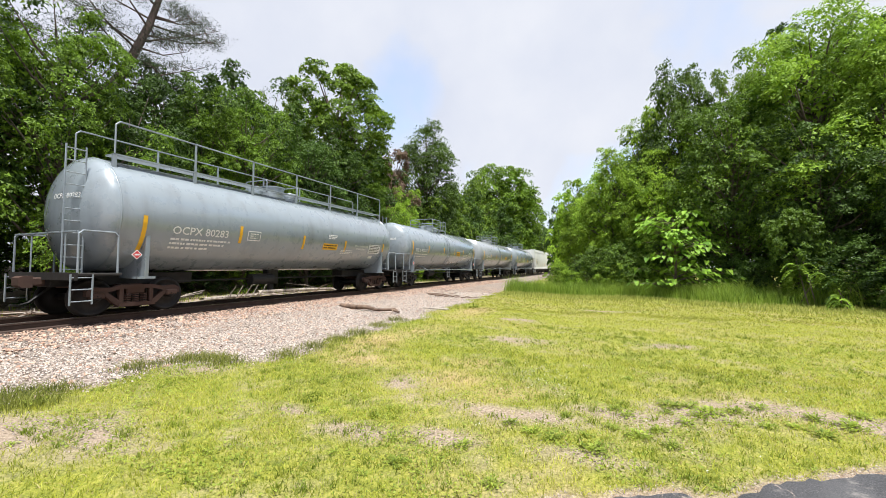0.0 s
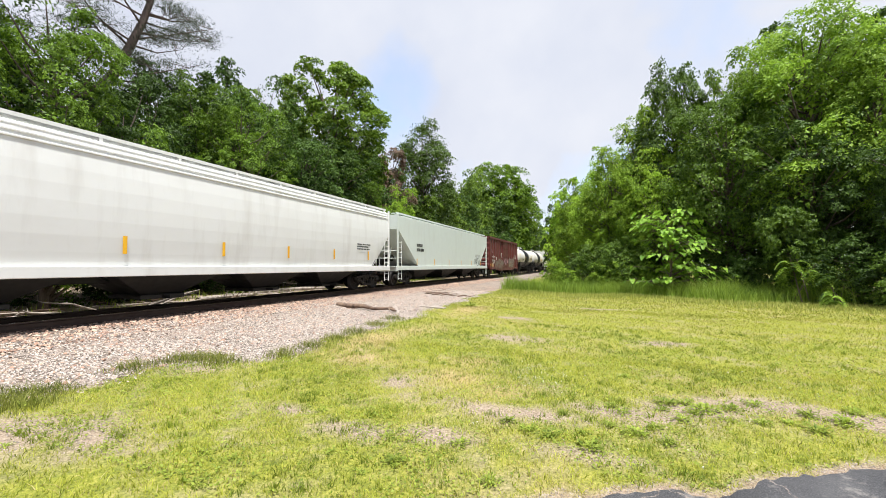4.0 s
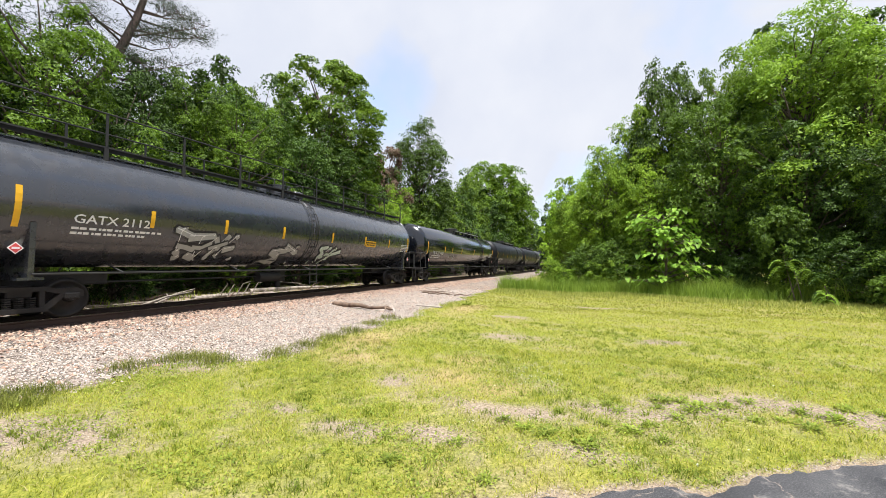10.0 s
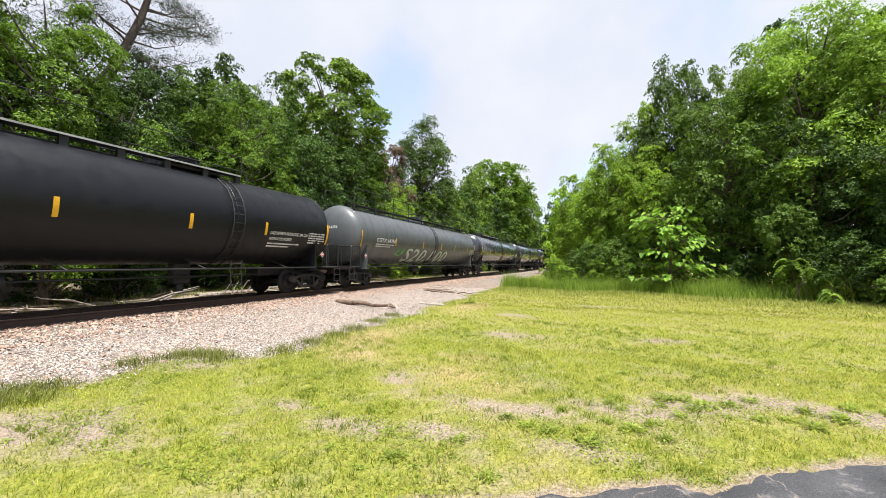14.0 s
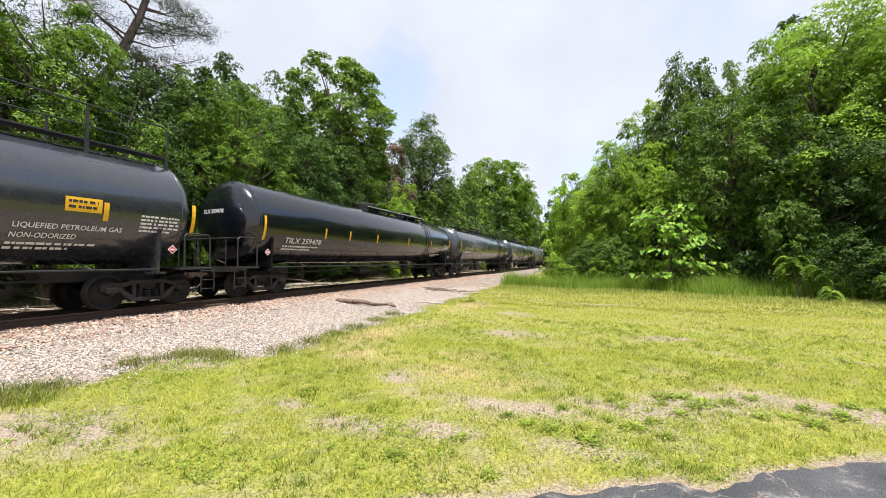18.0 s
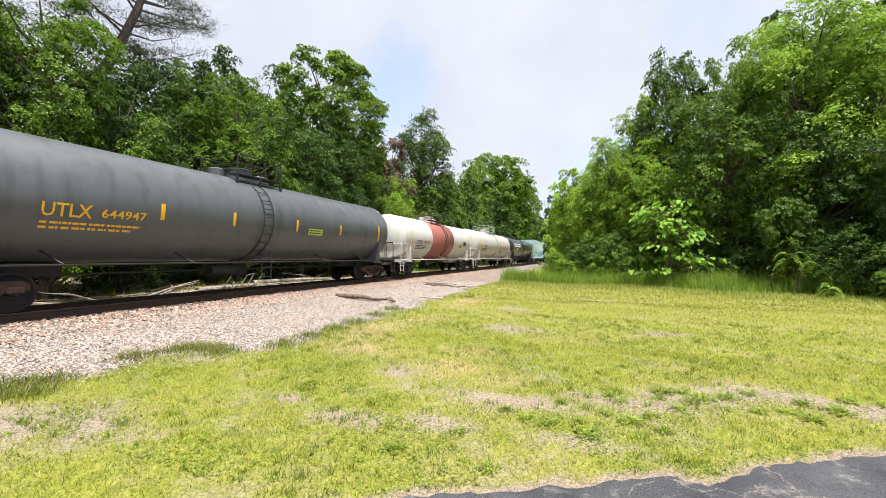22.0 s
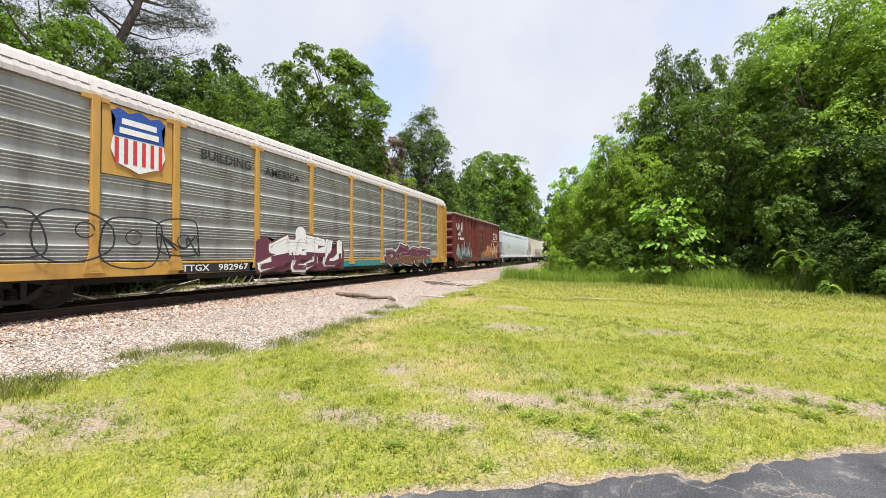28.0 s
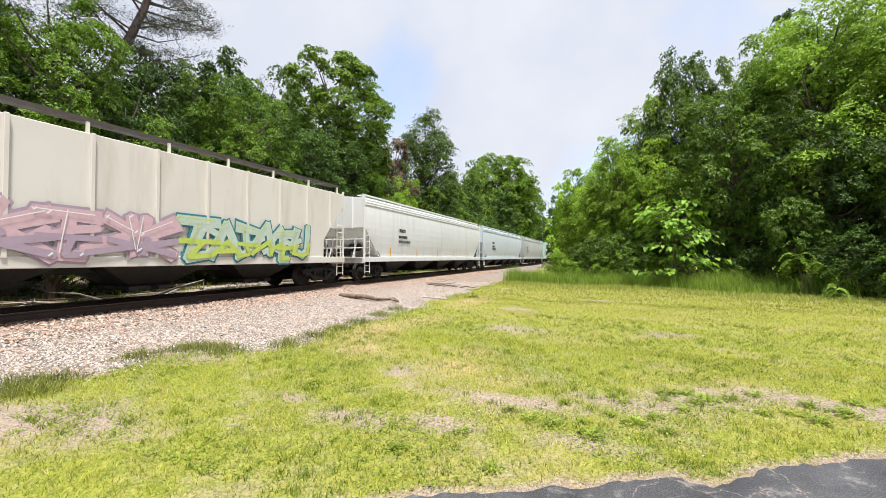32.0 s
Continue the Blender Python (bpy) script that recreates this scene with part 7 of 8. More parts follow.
LEAF_G = foliage("grey_leaf", (0.06, 0.08, 0.05), (0.16, 0.19, 0.12))
LEAF_P = foliage("pine_needle", (0.02, 0.034, 0.016), (0.075, 0.10, 0.05), 0.2)

tree_kind("maple", 11, 12.0, 4.2, 0.2, 90, 14, 56, 0.066, LEAF_L, size=0.23, point=0.25, under=-0.35)
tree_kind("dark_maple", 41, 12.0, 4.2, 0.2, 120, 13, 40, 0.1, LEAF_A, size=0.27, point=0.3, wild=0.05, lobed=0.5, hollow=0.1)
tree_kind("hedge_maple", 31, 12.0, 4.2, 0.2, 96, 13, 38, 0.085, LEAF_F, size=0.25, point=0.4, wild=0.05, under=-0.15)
# Darker leaf copies stand in for shade under the taller crowns.
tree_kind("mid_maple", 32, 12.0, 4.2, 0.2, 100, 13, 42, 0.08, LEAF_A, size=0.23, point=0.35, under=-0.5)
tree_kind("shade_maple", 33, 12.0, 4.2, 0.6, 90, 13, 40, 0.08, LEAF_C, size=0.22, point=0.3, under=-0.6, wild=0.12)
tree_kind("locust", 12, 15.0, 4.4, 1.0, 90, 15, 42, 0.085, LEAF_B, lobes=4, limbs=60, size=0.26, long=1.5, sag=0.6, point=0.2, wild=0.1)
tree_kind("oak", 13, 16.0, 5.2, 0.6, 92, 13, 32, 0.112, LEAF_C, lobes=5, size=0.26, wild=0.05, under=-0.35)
tree_kind("tall_oak", 16, 19.0, 4.6, 4.0, 72, 14, 46, 0.125, LEAF_M, lobes=5, point=0.2, size=0.27, wild=0.06, lobed=0.6, hollow=0.12)
tree_kind("round", 17, 14.0, 5.0, 0.4, 130, 12, 26, 0.15, LEAF_L, size=0.26, point=0.0, wild=0.02, lobes=2, blunt=0.75, lobed=0.3, hollow=0.08)
tree_kind("far_maple", 37, 14.0, 5.0, 0.4, 60, 11, 28, 0.17, LEAF_M, size=0.29, wild=0.04)
tree_kind("far_light", 27, 14.0, 5.0, 0.4, 60, 11, 28, 0.17, LEAF_F, size=0.25)
tree_kind("far_oak", 18, 15.0, 5.2, 0.4, 60, 11, 28, 0.17, LEAF_C, lobes=5, size=0.29, wild=0.05)
tree_kind("feathery", 19, 12.0, 3.0, 0.8, 100, 13, 36, 0.075, LEAF_A, lobes=2, size=0.34, point=0.15, long=1.7, lift=1.0, sag=0.3, wild=0.05, lobed=0.4, hollow=0.1)
tree_kind("brown", 20, 11.0, 2.2, 2.0, 34, 10, 26, 0.11, LEAF_E)
tree_kind("sparse", 21, 12.0, 3.2, 2.0, 60, 8, 14, 0.06, LEAF_G, limbs=150, size=0.3, core=6)
tree_kind("bush", 14, 4.2, 2.4, 0.05, 36, 12, 30, 0.065, LEAF_A, trunk=0.05)
# Same bush in the darker leaf; its shade is put into the colour.
tree_kind("shade_bush", 35, 4.2, 2.4, 0.05, 36, 12, 30, 0.065, LEAF_C, trunk=0.05)
tree_kind("young_maple", 34, 4.2, 1.7, 1.7, 40, 12, 30, 0.07, LEAF_A, trunk=0.05)
tree_kind("light_bush", 15, 3.6, 2.2, 0.05, 36, 12, 30, 0.06, LEAF_F, trunk=0.045)

RIGHT, LEFT = "trees beyond the lawn", "trees behind the track"
SWAYING = []
LAWN_LABEL = {"young_maple": "young green tree before the dark woods", "shade_maple": "shaded dark green tree with bare inner twigs", "mid_maple": "leafy green maple at the lawn's edge", "hedge_maple": "fresh green leafy tree at the lawn's edge", "far_light": "light green leafy tree beside the line", "locust": "tall airy bright green tree beyond the lawn", "dark_maple": "dark green maple behind the lighter trees", "maple": "dense leafy green tree at the lawn's edge", "oak": "dark green spreading tree at the lawn's edge", "far_maple": "leafy green tree beside the line", "far_oak": "dark green tree beside the line"}
for kind, x, y, h, r, turn, sway in (
        ("locust", 10.5, 26.0, 16.3, 3.7, 20, 1.0), ("locust", 8.9, 30.0, 15.8, 2.6, 80, 0.9), ("dark_maple", 4.9, 30.0, 14.6, 2.5, 140, 0.8), ("hedge_maple", 2.6, 30.0, 11.6, 2.3, 250, 0.4), ("hedge_maple", 3.9, 28.2, 9.0, 2.3, 300, 0.4), ("hedge_maple", 0.9, 31.0, 9.6, 2.4, 210, 0.4),
        ("mid_maple", 6.8, 26.0, 10.8, 3.0, 10, 0.4), ("shade_maple", 9.3, 23.3, 8.8, 2.4, 30, 0.5), ("locust", 12.0, 23.6, 13.0, 2.8, 60, 0.9), ("oak", 11.6, 19.8, 7.0, 1.9, 95, 0.4), ("hedge_maple", -1.3, 36.0, 8.8, 2.2, 170, 0.3), ("far_oak", 12.5, 30.0, 16.0, 4.2, 33, 0.7),
        ("hedge_maple", 0.1, 33.5, 9.0, 2.2, 77, 0.3), ("far_light", -3.2, 47.0, 10.5, 2.4, 130, 0), ("far_oak", -4.8, 60.0, 10.8, 2.8, 210, 0), ("far_maple", -5.6, 74.0, 11.0, 3.0, 240, 0), ("far_oak", 1.0, 50.0, 12.0, 4.0, 10, 0), ("far_maple", -6.2, 92.0, 12.0, 3.4, 33, 0), ("far_oak", 4.0, 40.0, 13.0, 3.6, 110, 0),
        ("young_maple", 7.9, 21.8, 4.1, 1.1, 15, 0.4), ("far_oak", -7.0, 118.0, 13.0, 4.0, 66, 0), ("far_oak", 18.0, 32.0, 15.0, 5.0, 5, 0), ("far_oak", 20.0, 22.0, 13.0, 5.0, 85, 0), ("far_oak", 14.0, 17.0, 8.0, 2.6, 185, 0)):
    ob = tree(kind, x, y, h, r, turn, LAWN_LABEL[kind], RIGHT)
    if sway:
        SWAYING.append((ob, sway))
for kind, x, y, h, r, turn in (("light_bush", -2.9, 28.2, 1.9, 0.9, 0), ("bush", -0.6, 28.9, 3.0, 1.7, 50), ("bush", 1.3, 27.6, 3.4, 1.7, 120), ("shade_bush", 6.2, 25.0, 2.4, 1.4, 170), ("shade_bush", 9.6, 20.4, 2.7, 1.5, 220), ("light_bush", 8.3, 21.8, 1.9, 1.1, 280), ("shade_bush", 12.0, 18.0, 2.9, 1.7, 300), ("bush", 10.2, 18.9, 2.3, 1.2, 140), ("light_bush", 0.6, 26.9, 1.8, 1.3, 20), ("shade_bush", 7.6, 23.4, 2.2, 1.3, 70), ("light_bush", -1.9, 27.6, 1.4, 0.9, 99)):
    tree(kind, x, y, h, r, turn, "low leafy shrub in the tall grass", "shrubs at the lawn's edge", "shrub")
BACK_LABEL = {"far_light": "light green tree far along the track", "hedge_maple": "fresh green tree behind the railway track", "maple": "dense green maple behind the railway track", "oak": "dark green spreading tree behind the track", "tall_oak": "tall round-topped tree rising over the woods", "far_maple": "broad green tree far along the track", "far_oak": "dark green tree far along the track", "feathery": "feathery green tree with upswept fine leaves", "round": "broad round-headed green tree beside the track", "brown": "small tree with withered brown leaves", "sparse": "thin grey-green tree with open twigs", "locust": "light green tree behind the track"}
for kind, x, y, h, r, turn in (
        ("maple", -17.7, 7.4, 11.4, 2.7, 0), ("oak", -20.0, 4.5, 12.5, 3.4, 60), ("oak", -18.6, 3.0, 10.0, 2.8, 45), ("oak", -19.0, 10.3, 9.4, 2.4, 80), ("oak", -22.0, 13.2, 11.6, 2.8, 120), ("maple", -21.0, 15.2, 12.2, 2.8, 160), ("maple", -18.6, 15.9, 11.2, 2.7, 200),
        ("oak", -20.8, 19.2, 13.1, 3.0, 20), ("sparse", -25.0, 24.4, 16.6, 3.0, 10), ("sparse", -24.0, 18.4, 13.0, 2.8, 70), ("tall_oak", -22.0, 28.2, 20.0, 4.7, 30), ("oak", -18.6, 20.9, 10.6, 2.8, 250), ("oak", -19.2, 25.0, 11.5, 3.0, 290), ("maple", -18.1, 27.2, 9.6, 2.6, 310), ("hedge_maple", -16.9, 31.7, 8.4, 1.7, 350),
        ("oak", -22.5, 33.0, 14.5, 3.2, 15), ("brown", -20.2, 35.6, 14.6, 2.1, 0), ("feathery", -19.4, 42.0, 18.2, 3.6, 60), ("far_maple", -18.8, 39.0, 9.0, 3.0, 90), ("far_maple", -19.0, 48.0, 12.0, 3.2, 30), ("far_oak", -19.5, 55.0, 13.0, 3.6, 60), ("far_maple", -20.2, 63.0, 17.2, 3.6, 150), ("far_oak", -18.8, 70.0, 13.0, 4.0, 5),
        ("round", -19.6, 80.0, 22.8, 7.2, 200), ("far_maple", -18.6, 97.0, 20.5, 5.0, 240), ("far_oak", -18.0, 112.0, 15.0, 5.0, 280), ("far_light", -18.0, 129.0, 14.5, 5.0, 320), ("far_light", -14.5, 150.0, 14.5, 6.0, 10), ("far_oak", -6.0, 185.0, 15.0, 9.0, 50), ("far_oak", -16.0, 200.0, 16.0, 9.0, 90), ("far_oak", 4.0, 200.0, 16.0, 9.0, 130),
        ("far_oak", -26.0, 8.0, 12.5, 4.0, 170), ("far_oak", -25.0, 15.7, 13.8, 3.6, 75), ("far_oak", -25.0, 19.5, 15.4, 3.6, 15), ("far_maple", -24.5, 23.0, 15.6, 3.3, 260), ("far_oak", -27.0, 27.0, 14.0, 4.5, 210), ("far_oak", -28.0, 38.0, 14.0, 4.5, 250), ("far_oak", -27.0, 52.0, 14.0, 5.0, 290), ("oak", -21.0, -2.0, 14.0, 4.0, 33)):
    ob = tree(kind, x, y, h, r, turn, BACK_LABEL[kind], LEFT)
    if kind == "tall_oak":
        SWAYING.append((ob, 0.45))
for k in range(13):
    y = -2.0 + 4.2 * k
    tree("shade_bush", -19.3 - 0.5 * (k % 3), y, 2.4 + 0.5 * (k % 2), 1.8, 47 * k, "dark undergrowth shrub behind the track", "undergrowth behind the track", "shrub")


def build_pine():
    """Old pine with bare crooked limbs and flat needle tufts at their ends."""
    r = random.Random(5)
    q = np.random.default_rng(5)
    px, py = -23.0, 8.9
    z = float(terrain(np.array(px), np.array(py)))
    ob = thing("pine_tree", pose(px, py, z), "old pine with bare reddish limbs and sparse needles", "tree", LEFT)
    v, f = [], []
    spine = [(0, 0, -0.2), (0.1, 0.5, 5), (0.1, 1.8, 8.5), (0.2, 3.1, 11.1), (0.2, 4.2, 14.2), (0.1, 5.1, 17.5), (0.1, 5.6, 21)]
    tube(v, f, spine, [0.34, 0.3, 0.27, 0.23, 0.18, 0.12, 0.05], 9)
    tufts = []
    for k in range(34):
        s = r.uniform(0.36, 0.99)
        a = s * (len(spine) - 1)
        i = min(int(a), len(spine) - 2)
        p = Vector(spine[i]).lerp(Vector(spine[i + 1]), a - i)
        ang = r.uniform(-0.9, 0.9) + (math.pi / 2 if k % 2 else -math.pi / 2)
        ln = r.uniform(2.2, 5.2) * (1.15 - 0.5 * s)
        d = Vector((math.cos(ang), math.sin(ang), r.uniform(0.0, 0.45)))
        m = p + d * ln * 0.5 + Vector((0, 0, r.uniform(-0.3, 0.2)))
        e = p + d * ln + Vector((0, 0, r.uniform(0.0, 0.6)))
        tube(v, f, [p, m, e], [0.06, 0.035, 0.014], 6)
        for t in range(9):
            c = p.lerp(e, r.uniform(0.3, 1.05))
            side = Vector((r.uniform(-1, 1), r.uniform(-1, 1), r.uniform(-0.1, 0.5))) * 0.9
            tube(v, f, [c, c + side * 0.9], [0.022, 0.008], 4)
            tufts.append(tuple(c + side))
    put("trunk", raw("trunk", v, f, True), PINE_BARK, ob)
    t = np.array(tufts)
    k = q.integers(0, len(t), len(t) * 130)
    e = q.normal(0, 1, (len(k), 3))
    e /= np.linalg.norm(e, axis=1, keepdims=True)
    pos = t[k] + e * q.uniform(0.1, 0.7, (len(k), 1)) * np.array([1.3, 1.3, 0.6])
    co, idx = leaf_quads(pos, e, 0.085, q, 0.13, 0.8, 0.0)
    put("crown", quads_mesh("crown", co, idx), LEAF_P, ob)


build_pine()


def build_catalpa(x, y, height, radius):
    """Young tree with very large heart-shaped leaves in drooping tiers."""
    q = np.random.default_rng(3)
    ob = thing("catalpa_tree", pose(x, y, 0), "young bright green tree with very large drooping leaves", "tree", RIGHT)
    v, f, co, idx = [], [], [], []
    tube(v, f, [(0, 0, -0.1), (0.1, 0, height * 0.5), (0, 0.1, height * 0.95)], [0.07, 0.05, 0.02], 7)
    leaves = []
    for k in range(66):
        z = height * q.uniform(0.15, 1.0)
        a = q.uniform(0, 6.28)
        ln = radius * (1.15 - 0.45 * z / height) * q.uniform(0.6, 1.05)
        e = (ln * math.cos(a), ln * math.sin(a), z + q.uniform(-0.1, 0.25))
        tube(v, f, [(0, 0, z - 0.35), (e[0] * 0.5, e[1] * 0.5, z + 0.05), e], [0.022, 0.015, 0.007], 4)
        for i in range(11):
            t = q.uniform(0.15, 1.05)
            leaves.append((e[0] * t + q.normal(0, 0.13), e[1] * t + q.normal(0, 0.13), e[2] + q.normal(0, 0.1), a + q.normal(0, 0.7), q.uniform(0.12, 0.22)))
    shape = [(0.0, -0.1), (-0.42, -0.3), (-0.62, 0.1), (-0.5, 0.6), (0.0, 1.45), (0.5, 0.6), (0.62, 0.1), (0.42, -0.3)]
    for lx, ly, lz, a, s in leaves:
        tilt = q.uniform(0.3, 1.0)
        b = len(co)
        for u, w in shape:
            d = w * s
            fold = 0.25 * abs(u) * s
            co.append((lx + d * math.cos(tilt) * math.cos(a) - u * s * math.sin(a), ly + d * math.cos(tilt) * math.sin(a) + u * s * math.cos(a), lz - d * math.sin(tilt) + fold))
        idx += [(b, b + 1, b + 2, b + 3, b + 4), (b, b + 4, b + 5, b + 6, b + 7)]
    put("trunk", raw("trunk", v, f, True), BARK, ob)
    put("crown", raw("crown", co, idx), LEAF_D, ob, "large heart-shaped pale green leaves")
    SWAYING.append((ob, 0.15))


build_catalpa(3.5, 23.9, 4.5, 2.7)


def build_sumac(x, y, height, radius, seed):
    """Stems with long feathered leaves of many leaflets."""
    q = np.random.default_rng(seed)
    ob = thing("sumac_shrub", pose(x, y, 0), "slender shrub with long feathered pale green leaves", "shrub", "shrubs at the lawn's edge")
    v, f, co, idx = [], [], [], []
    for s in range(3):
        top = (q.normal(0, 0.3), q.normal(0, 0.3), height * q.uniform(0.6, 0.9))
        tube(v, f, [(q.normal(0, 0.15), q.normal(0, 0.15), -0.05), top], [0.03, 0.012], 5)
        for k in range(7):
            a = q.uniform(0, 6.28)
            n = 11
            for i in range(n):
                t = (i + 1) / n
                px, pz = radius * t, top[2] - 0.25 + 0.5 * t - 0.75 * t * t - 0.07 * k
                cx, cy = top[0] + px * math.cos(a), top[1] + px * math.sin(a)
                for sd in (-1, 1):
                    l, w = 0.17 * (1.1 - 0.5 * t), 0.04
                    ox, oy = -math.sin(a) * sd, math.cos(a) * sd
                    b = len(co)
                    co += [(cx, cy, pz), (cx + ox * l * 0.5 + math.cos(a) * w, cy + oy * l * 0.5 + math.sin(a) * w, pz - 0.02), (cx + ox * l, cy + oy * l, pz - 0.07), (cx + ox * l * 0.5 - math.cos(a) * w, cy + oy * l * 0.5 - math.sin(a) * w, pz - 0.02)]
                    idx.append((b, b + 1, b + 2, b + 3))
    put("stem", raw("stem", v, f, True), BARK, ob)
    put("crown", raw("crown", co, idx), LEAF_M, ob)


build_sumac(7.6, 20.6, 2.2, 0.5, 4)
build_sumac(8.6, 19.6, 1.2, 0.36, 6)

# ---- grass and weeds ----
TURF = foliage("turf_blade", (0.155, 0.196, 0.020), (0.482, 0.492, 0.074), 0.5)
TUFT = foliage("tuft_blade", (0.110, 0.172, 0.016), (0.332, 0.413, 0.050), 0.45)
TALL = foliage("tall_grass_blade", (0.092, 0.168, 0.018), (0.277, 0.378, 0.059), 0.5)
SEED = foliage("seeding_grass_blade", (0.185, 0.227, 0.042), (0.353, 0.370, 0.101), 0.4)
STRAW = foliage("straw_blade", (0.291, 0.235, 0.091), (0.508, 0.435, 0.200), 0.4)
OLIVE = foliage("olive_grass_blade", (0.06, 0.085, 0.014), (0.25, 0.27, 0.055), 0.4)
HERB = foliage("herb_leaf", (0.120, 0.184, 0.022), (0.328, 0.396, 0.060), 0.4)


def blades(name, x, y, height, width, material, label, lean=0.5, category="grass", simple=False):
    """Blades of two bent pieces each, given where they root."""
    n = len(x)
    a, b = rng.uniform(0, 6.283, n), rng.uniform(0, 6.283, n)
    h = height * rng.uniform(0.5, 1.3, n)
    w = width * rng.uniform(0.7, 1.3, n)
    z = terrain(x, y) - 0.004
    k = lean * rng.uniform(0.1, 1.0, n) * h
    root = np.stack([x, y, z], -1)
    s = np.stack([np.cos(a) * w, np.sin(a) * w, 0 * w], -1)
    mid = root + np.stack([np.cos(b) * k * 0.3, np.sin(b) * k * 0.3, h * 0.6], -1)
    tip = root + np.stack([np.cos(b) * k, np.sin(b) * k, h], -1)
    if simple:
        me = quads_mesh(name, np.stack([root - s, root + s, tip], 1).reshape(-1, 3), np.arange(3 * n).reshape(n, 3), True)
        return tagged(put(name, me, material), label, category, kind="stuff")
    co = np.stack([root - s, root + s, mid + s * 0.6, tip, mid - s * 0.6], 1).reshape(-1, 3)
    i = 5 * np.arange(n)[:, None]
    tri = np.stack([i + np.array([0, 1, 2]), i + np.array([0, 2, 4]), i + np.array([4, 2, 3])], 1).reshape(-1, 3)
    ob = put(name, quads_mesh(name, co, tri, True), material)
    return tagged(ob, label, category, kind="stuff")


def sow(n, x0, x1, y0, y1, power=1.0):
    return rng.uniform(x0, x1, n), y0 + (y1 - y0) * rng.uniform(0, 1, n) ** power


def grow():
    gx, gy, dx, dy = [], [], [], []
    for n, area, p in ((165000, (-7.2, 4.5, 1.2, 7.5), 1.0), (85000, (-6.6, 9.0, 7.0, 15.0), 1.0), (70000, (-6.4, 14.0, 14.0, 24.0), 1.0)):
        x, y = sow(n, *area, p)
        turf, dry, stone = covers(x, y)
        on_road = (y < road_edge(x) + 0.03) & (x > -4)
        u = rng.uniform(0, 1, n)
        keep = (u < turf * (0.75 + 0.35 * wave(x, y, 5.5, 11) + 0.25 * wave(x, y, 14.0, 12))) & ~on_road
        straw = keep & (rng.uniform(0, 1, n) < 0.10 + 0.75 * dry)
        keep &= ~straw
        gx.append(x[keep]), gy.append(y[keep])
        dx.append(x[straw]), dy.append(y[straw])
    for k, hh, ww in ((0, 0.045, 0.0036), (1, 0.045, 0.008), (2, 0.05, 0.015)):
        blades("turf", gx[k], gy[k], hh, ww, TURF, "short yellow-green lawn grass with thin patches", 1.6, simple=k > 0)
        blades("dry_grass", dx[k], dy[k], hh * 0.9, ww, STRAW, "dry straw-coloured grass in the lawn", 1.9, simple=k > 0)
    # longer grass where the mower does not reach
    x, y = sow(26000, -7.6, -4.6, 0.5, 22.0)
    e = x - gravel_edge(y)
    keep = (np.abs(e - 0.2) < 0.34 + 0.2 * wave(x, y, 2.0, 3)) & (wave(x, y, 1.6, 7) + 0.35 * rng.normal(0, 1, len(x)) > 0.2)
    blades("verge_grass", x[keep], y[keep], 0.075, 0.0045, TUFT, "longer grass along the edge of the stone", 1.4)
    cx = np.array([-6.85, -6.7, -6.2, -5.85, -6.75, -6.4, -6.1, -5.35, -5.4, -5.5, -5.3, -6.55, -6.5, -5.65, -5.8])
    cy = np.array([3.95, 4.5, 4.75, 4.7, 2.5, 2.3, 2.45, 6.3, 7.1, 8.0, 5.5, 2.8, 4.7, 9.2, 10.4])
    k = rng.integers(0, len(cx), 5200)
    ox, oy = rng.normal(0, 0.2, len(k)), rng.normal(0, 0.2, len(k))
    blades("grass_clump", cx[k] + ox, cy[k] + oy, 0.19 * np.exp(-6 * (ox ** 2 + oy ** 2)), 0.0040, OLIVE, "dark tufts of long grass at the stone's edge", 1.3)
    # small tufts all over the lawn
    n = 3200
    tx, ty = sow(n, -6.2, 5.0, 2.0, 11.0, 1.1)
    ok = (wave(tx, ty, 1.7, 13) + 0.6 * rng.normal(0, 1, n) > 0.1) & (tx > gravel_edge(ty) + 0.2) & (ty > road_edge(tx) + 0.1)
    tx, ty = tx[ok], ty[ok]
    k = np.repeat(np.arange(len(tx)), 16)
    big = rng.uniform(0.035, 0.085, len(tx))
    blades("grass_tuft", tx[k] + rng.normal(0, 0.028, len(k)), ty[k] + rng.normal(0, 0.028, len(k)), big[k], 0.0036, TUFT, "small darker tufts of grass in the lawn", 1.3)
    # dead stalks and needles swept against the asphalt
    lx = rng.uniform(-3.0, 5.0, 5200)
    ly = road_edge(lx) + np.abs(rng.normal(0.0, 0.11, len(lx))) - 0.02
    blades("dry_litter", lx, ly, 0.014, 0.0028, foliage("pinkish_dead_stalk", (0.30, 0.185, 0.12), (0.56, 0.42, 0.31), 0.2), "reddish dead stalks along the asphalt edge", 4.5, "plant litter")
    # white clover heads
    fx, fy = np.concatenate([rng.normal(-0.75, 0.3, 90), rng.uniform(-4.0, 4.0, 130)]), np.concatenate([rng.normal(5.7, 0.3, 90), rng.uniform(3.4, 8.5, 130)])
    fok = (fy > road_edge(fx) + 0.2) & (fx > gravel_edge(fy) + 0.4)
    fx, fy = fx[fok], fy[fok]
    fp = np.stack([fx, fy, terrain(fx, fy) + rng.uniform(0.04, 0.07, len(fx))], -1)
    fp = np.repeat(fp, 5, 0) + rng.normal(0, 0.004, (5 * len(fp), 3))
    co, idx = leaf_quads(fp, np.tile([0, 0, 1.0], (len(fp), 1)), 0.0055, rng, 0.9, 0.8, 0.0)
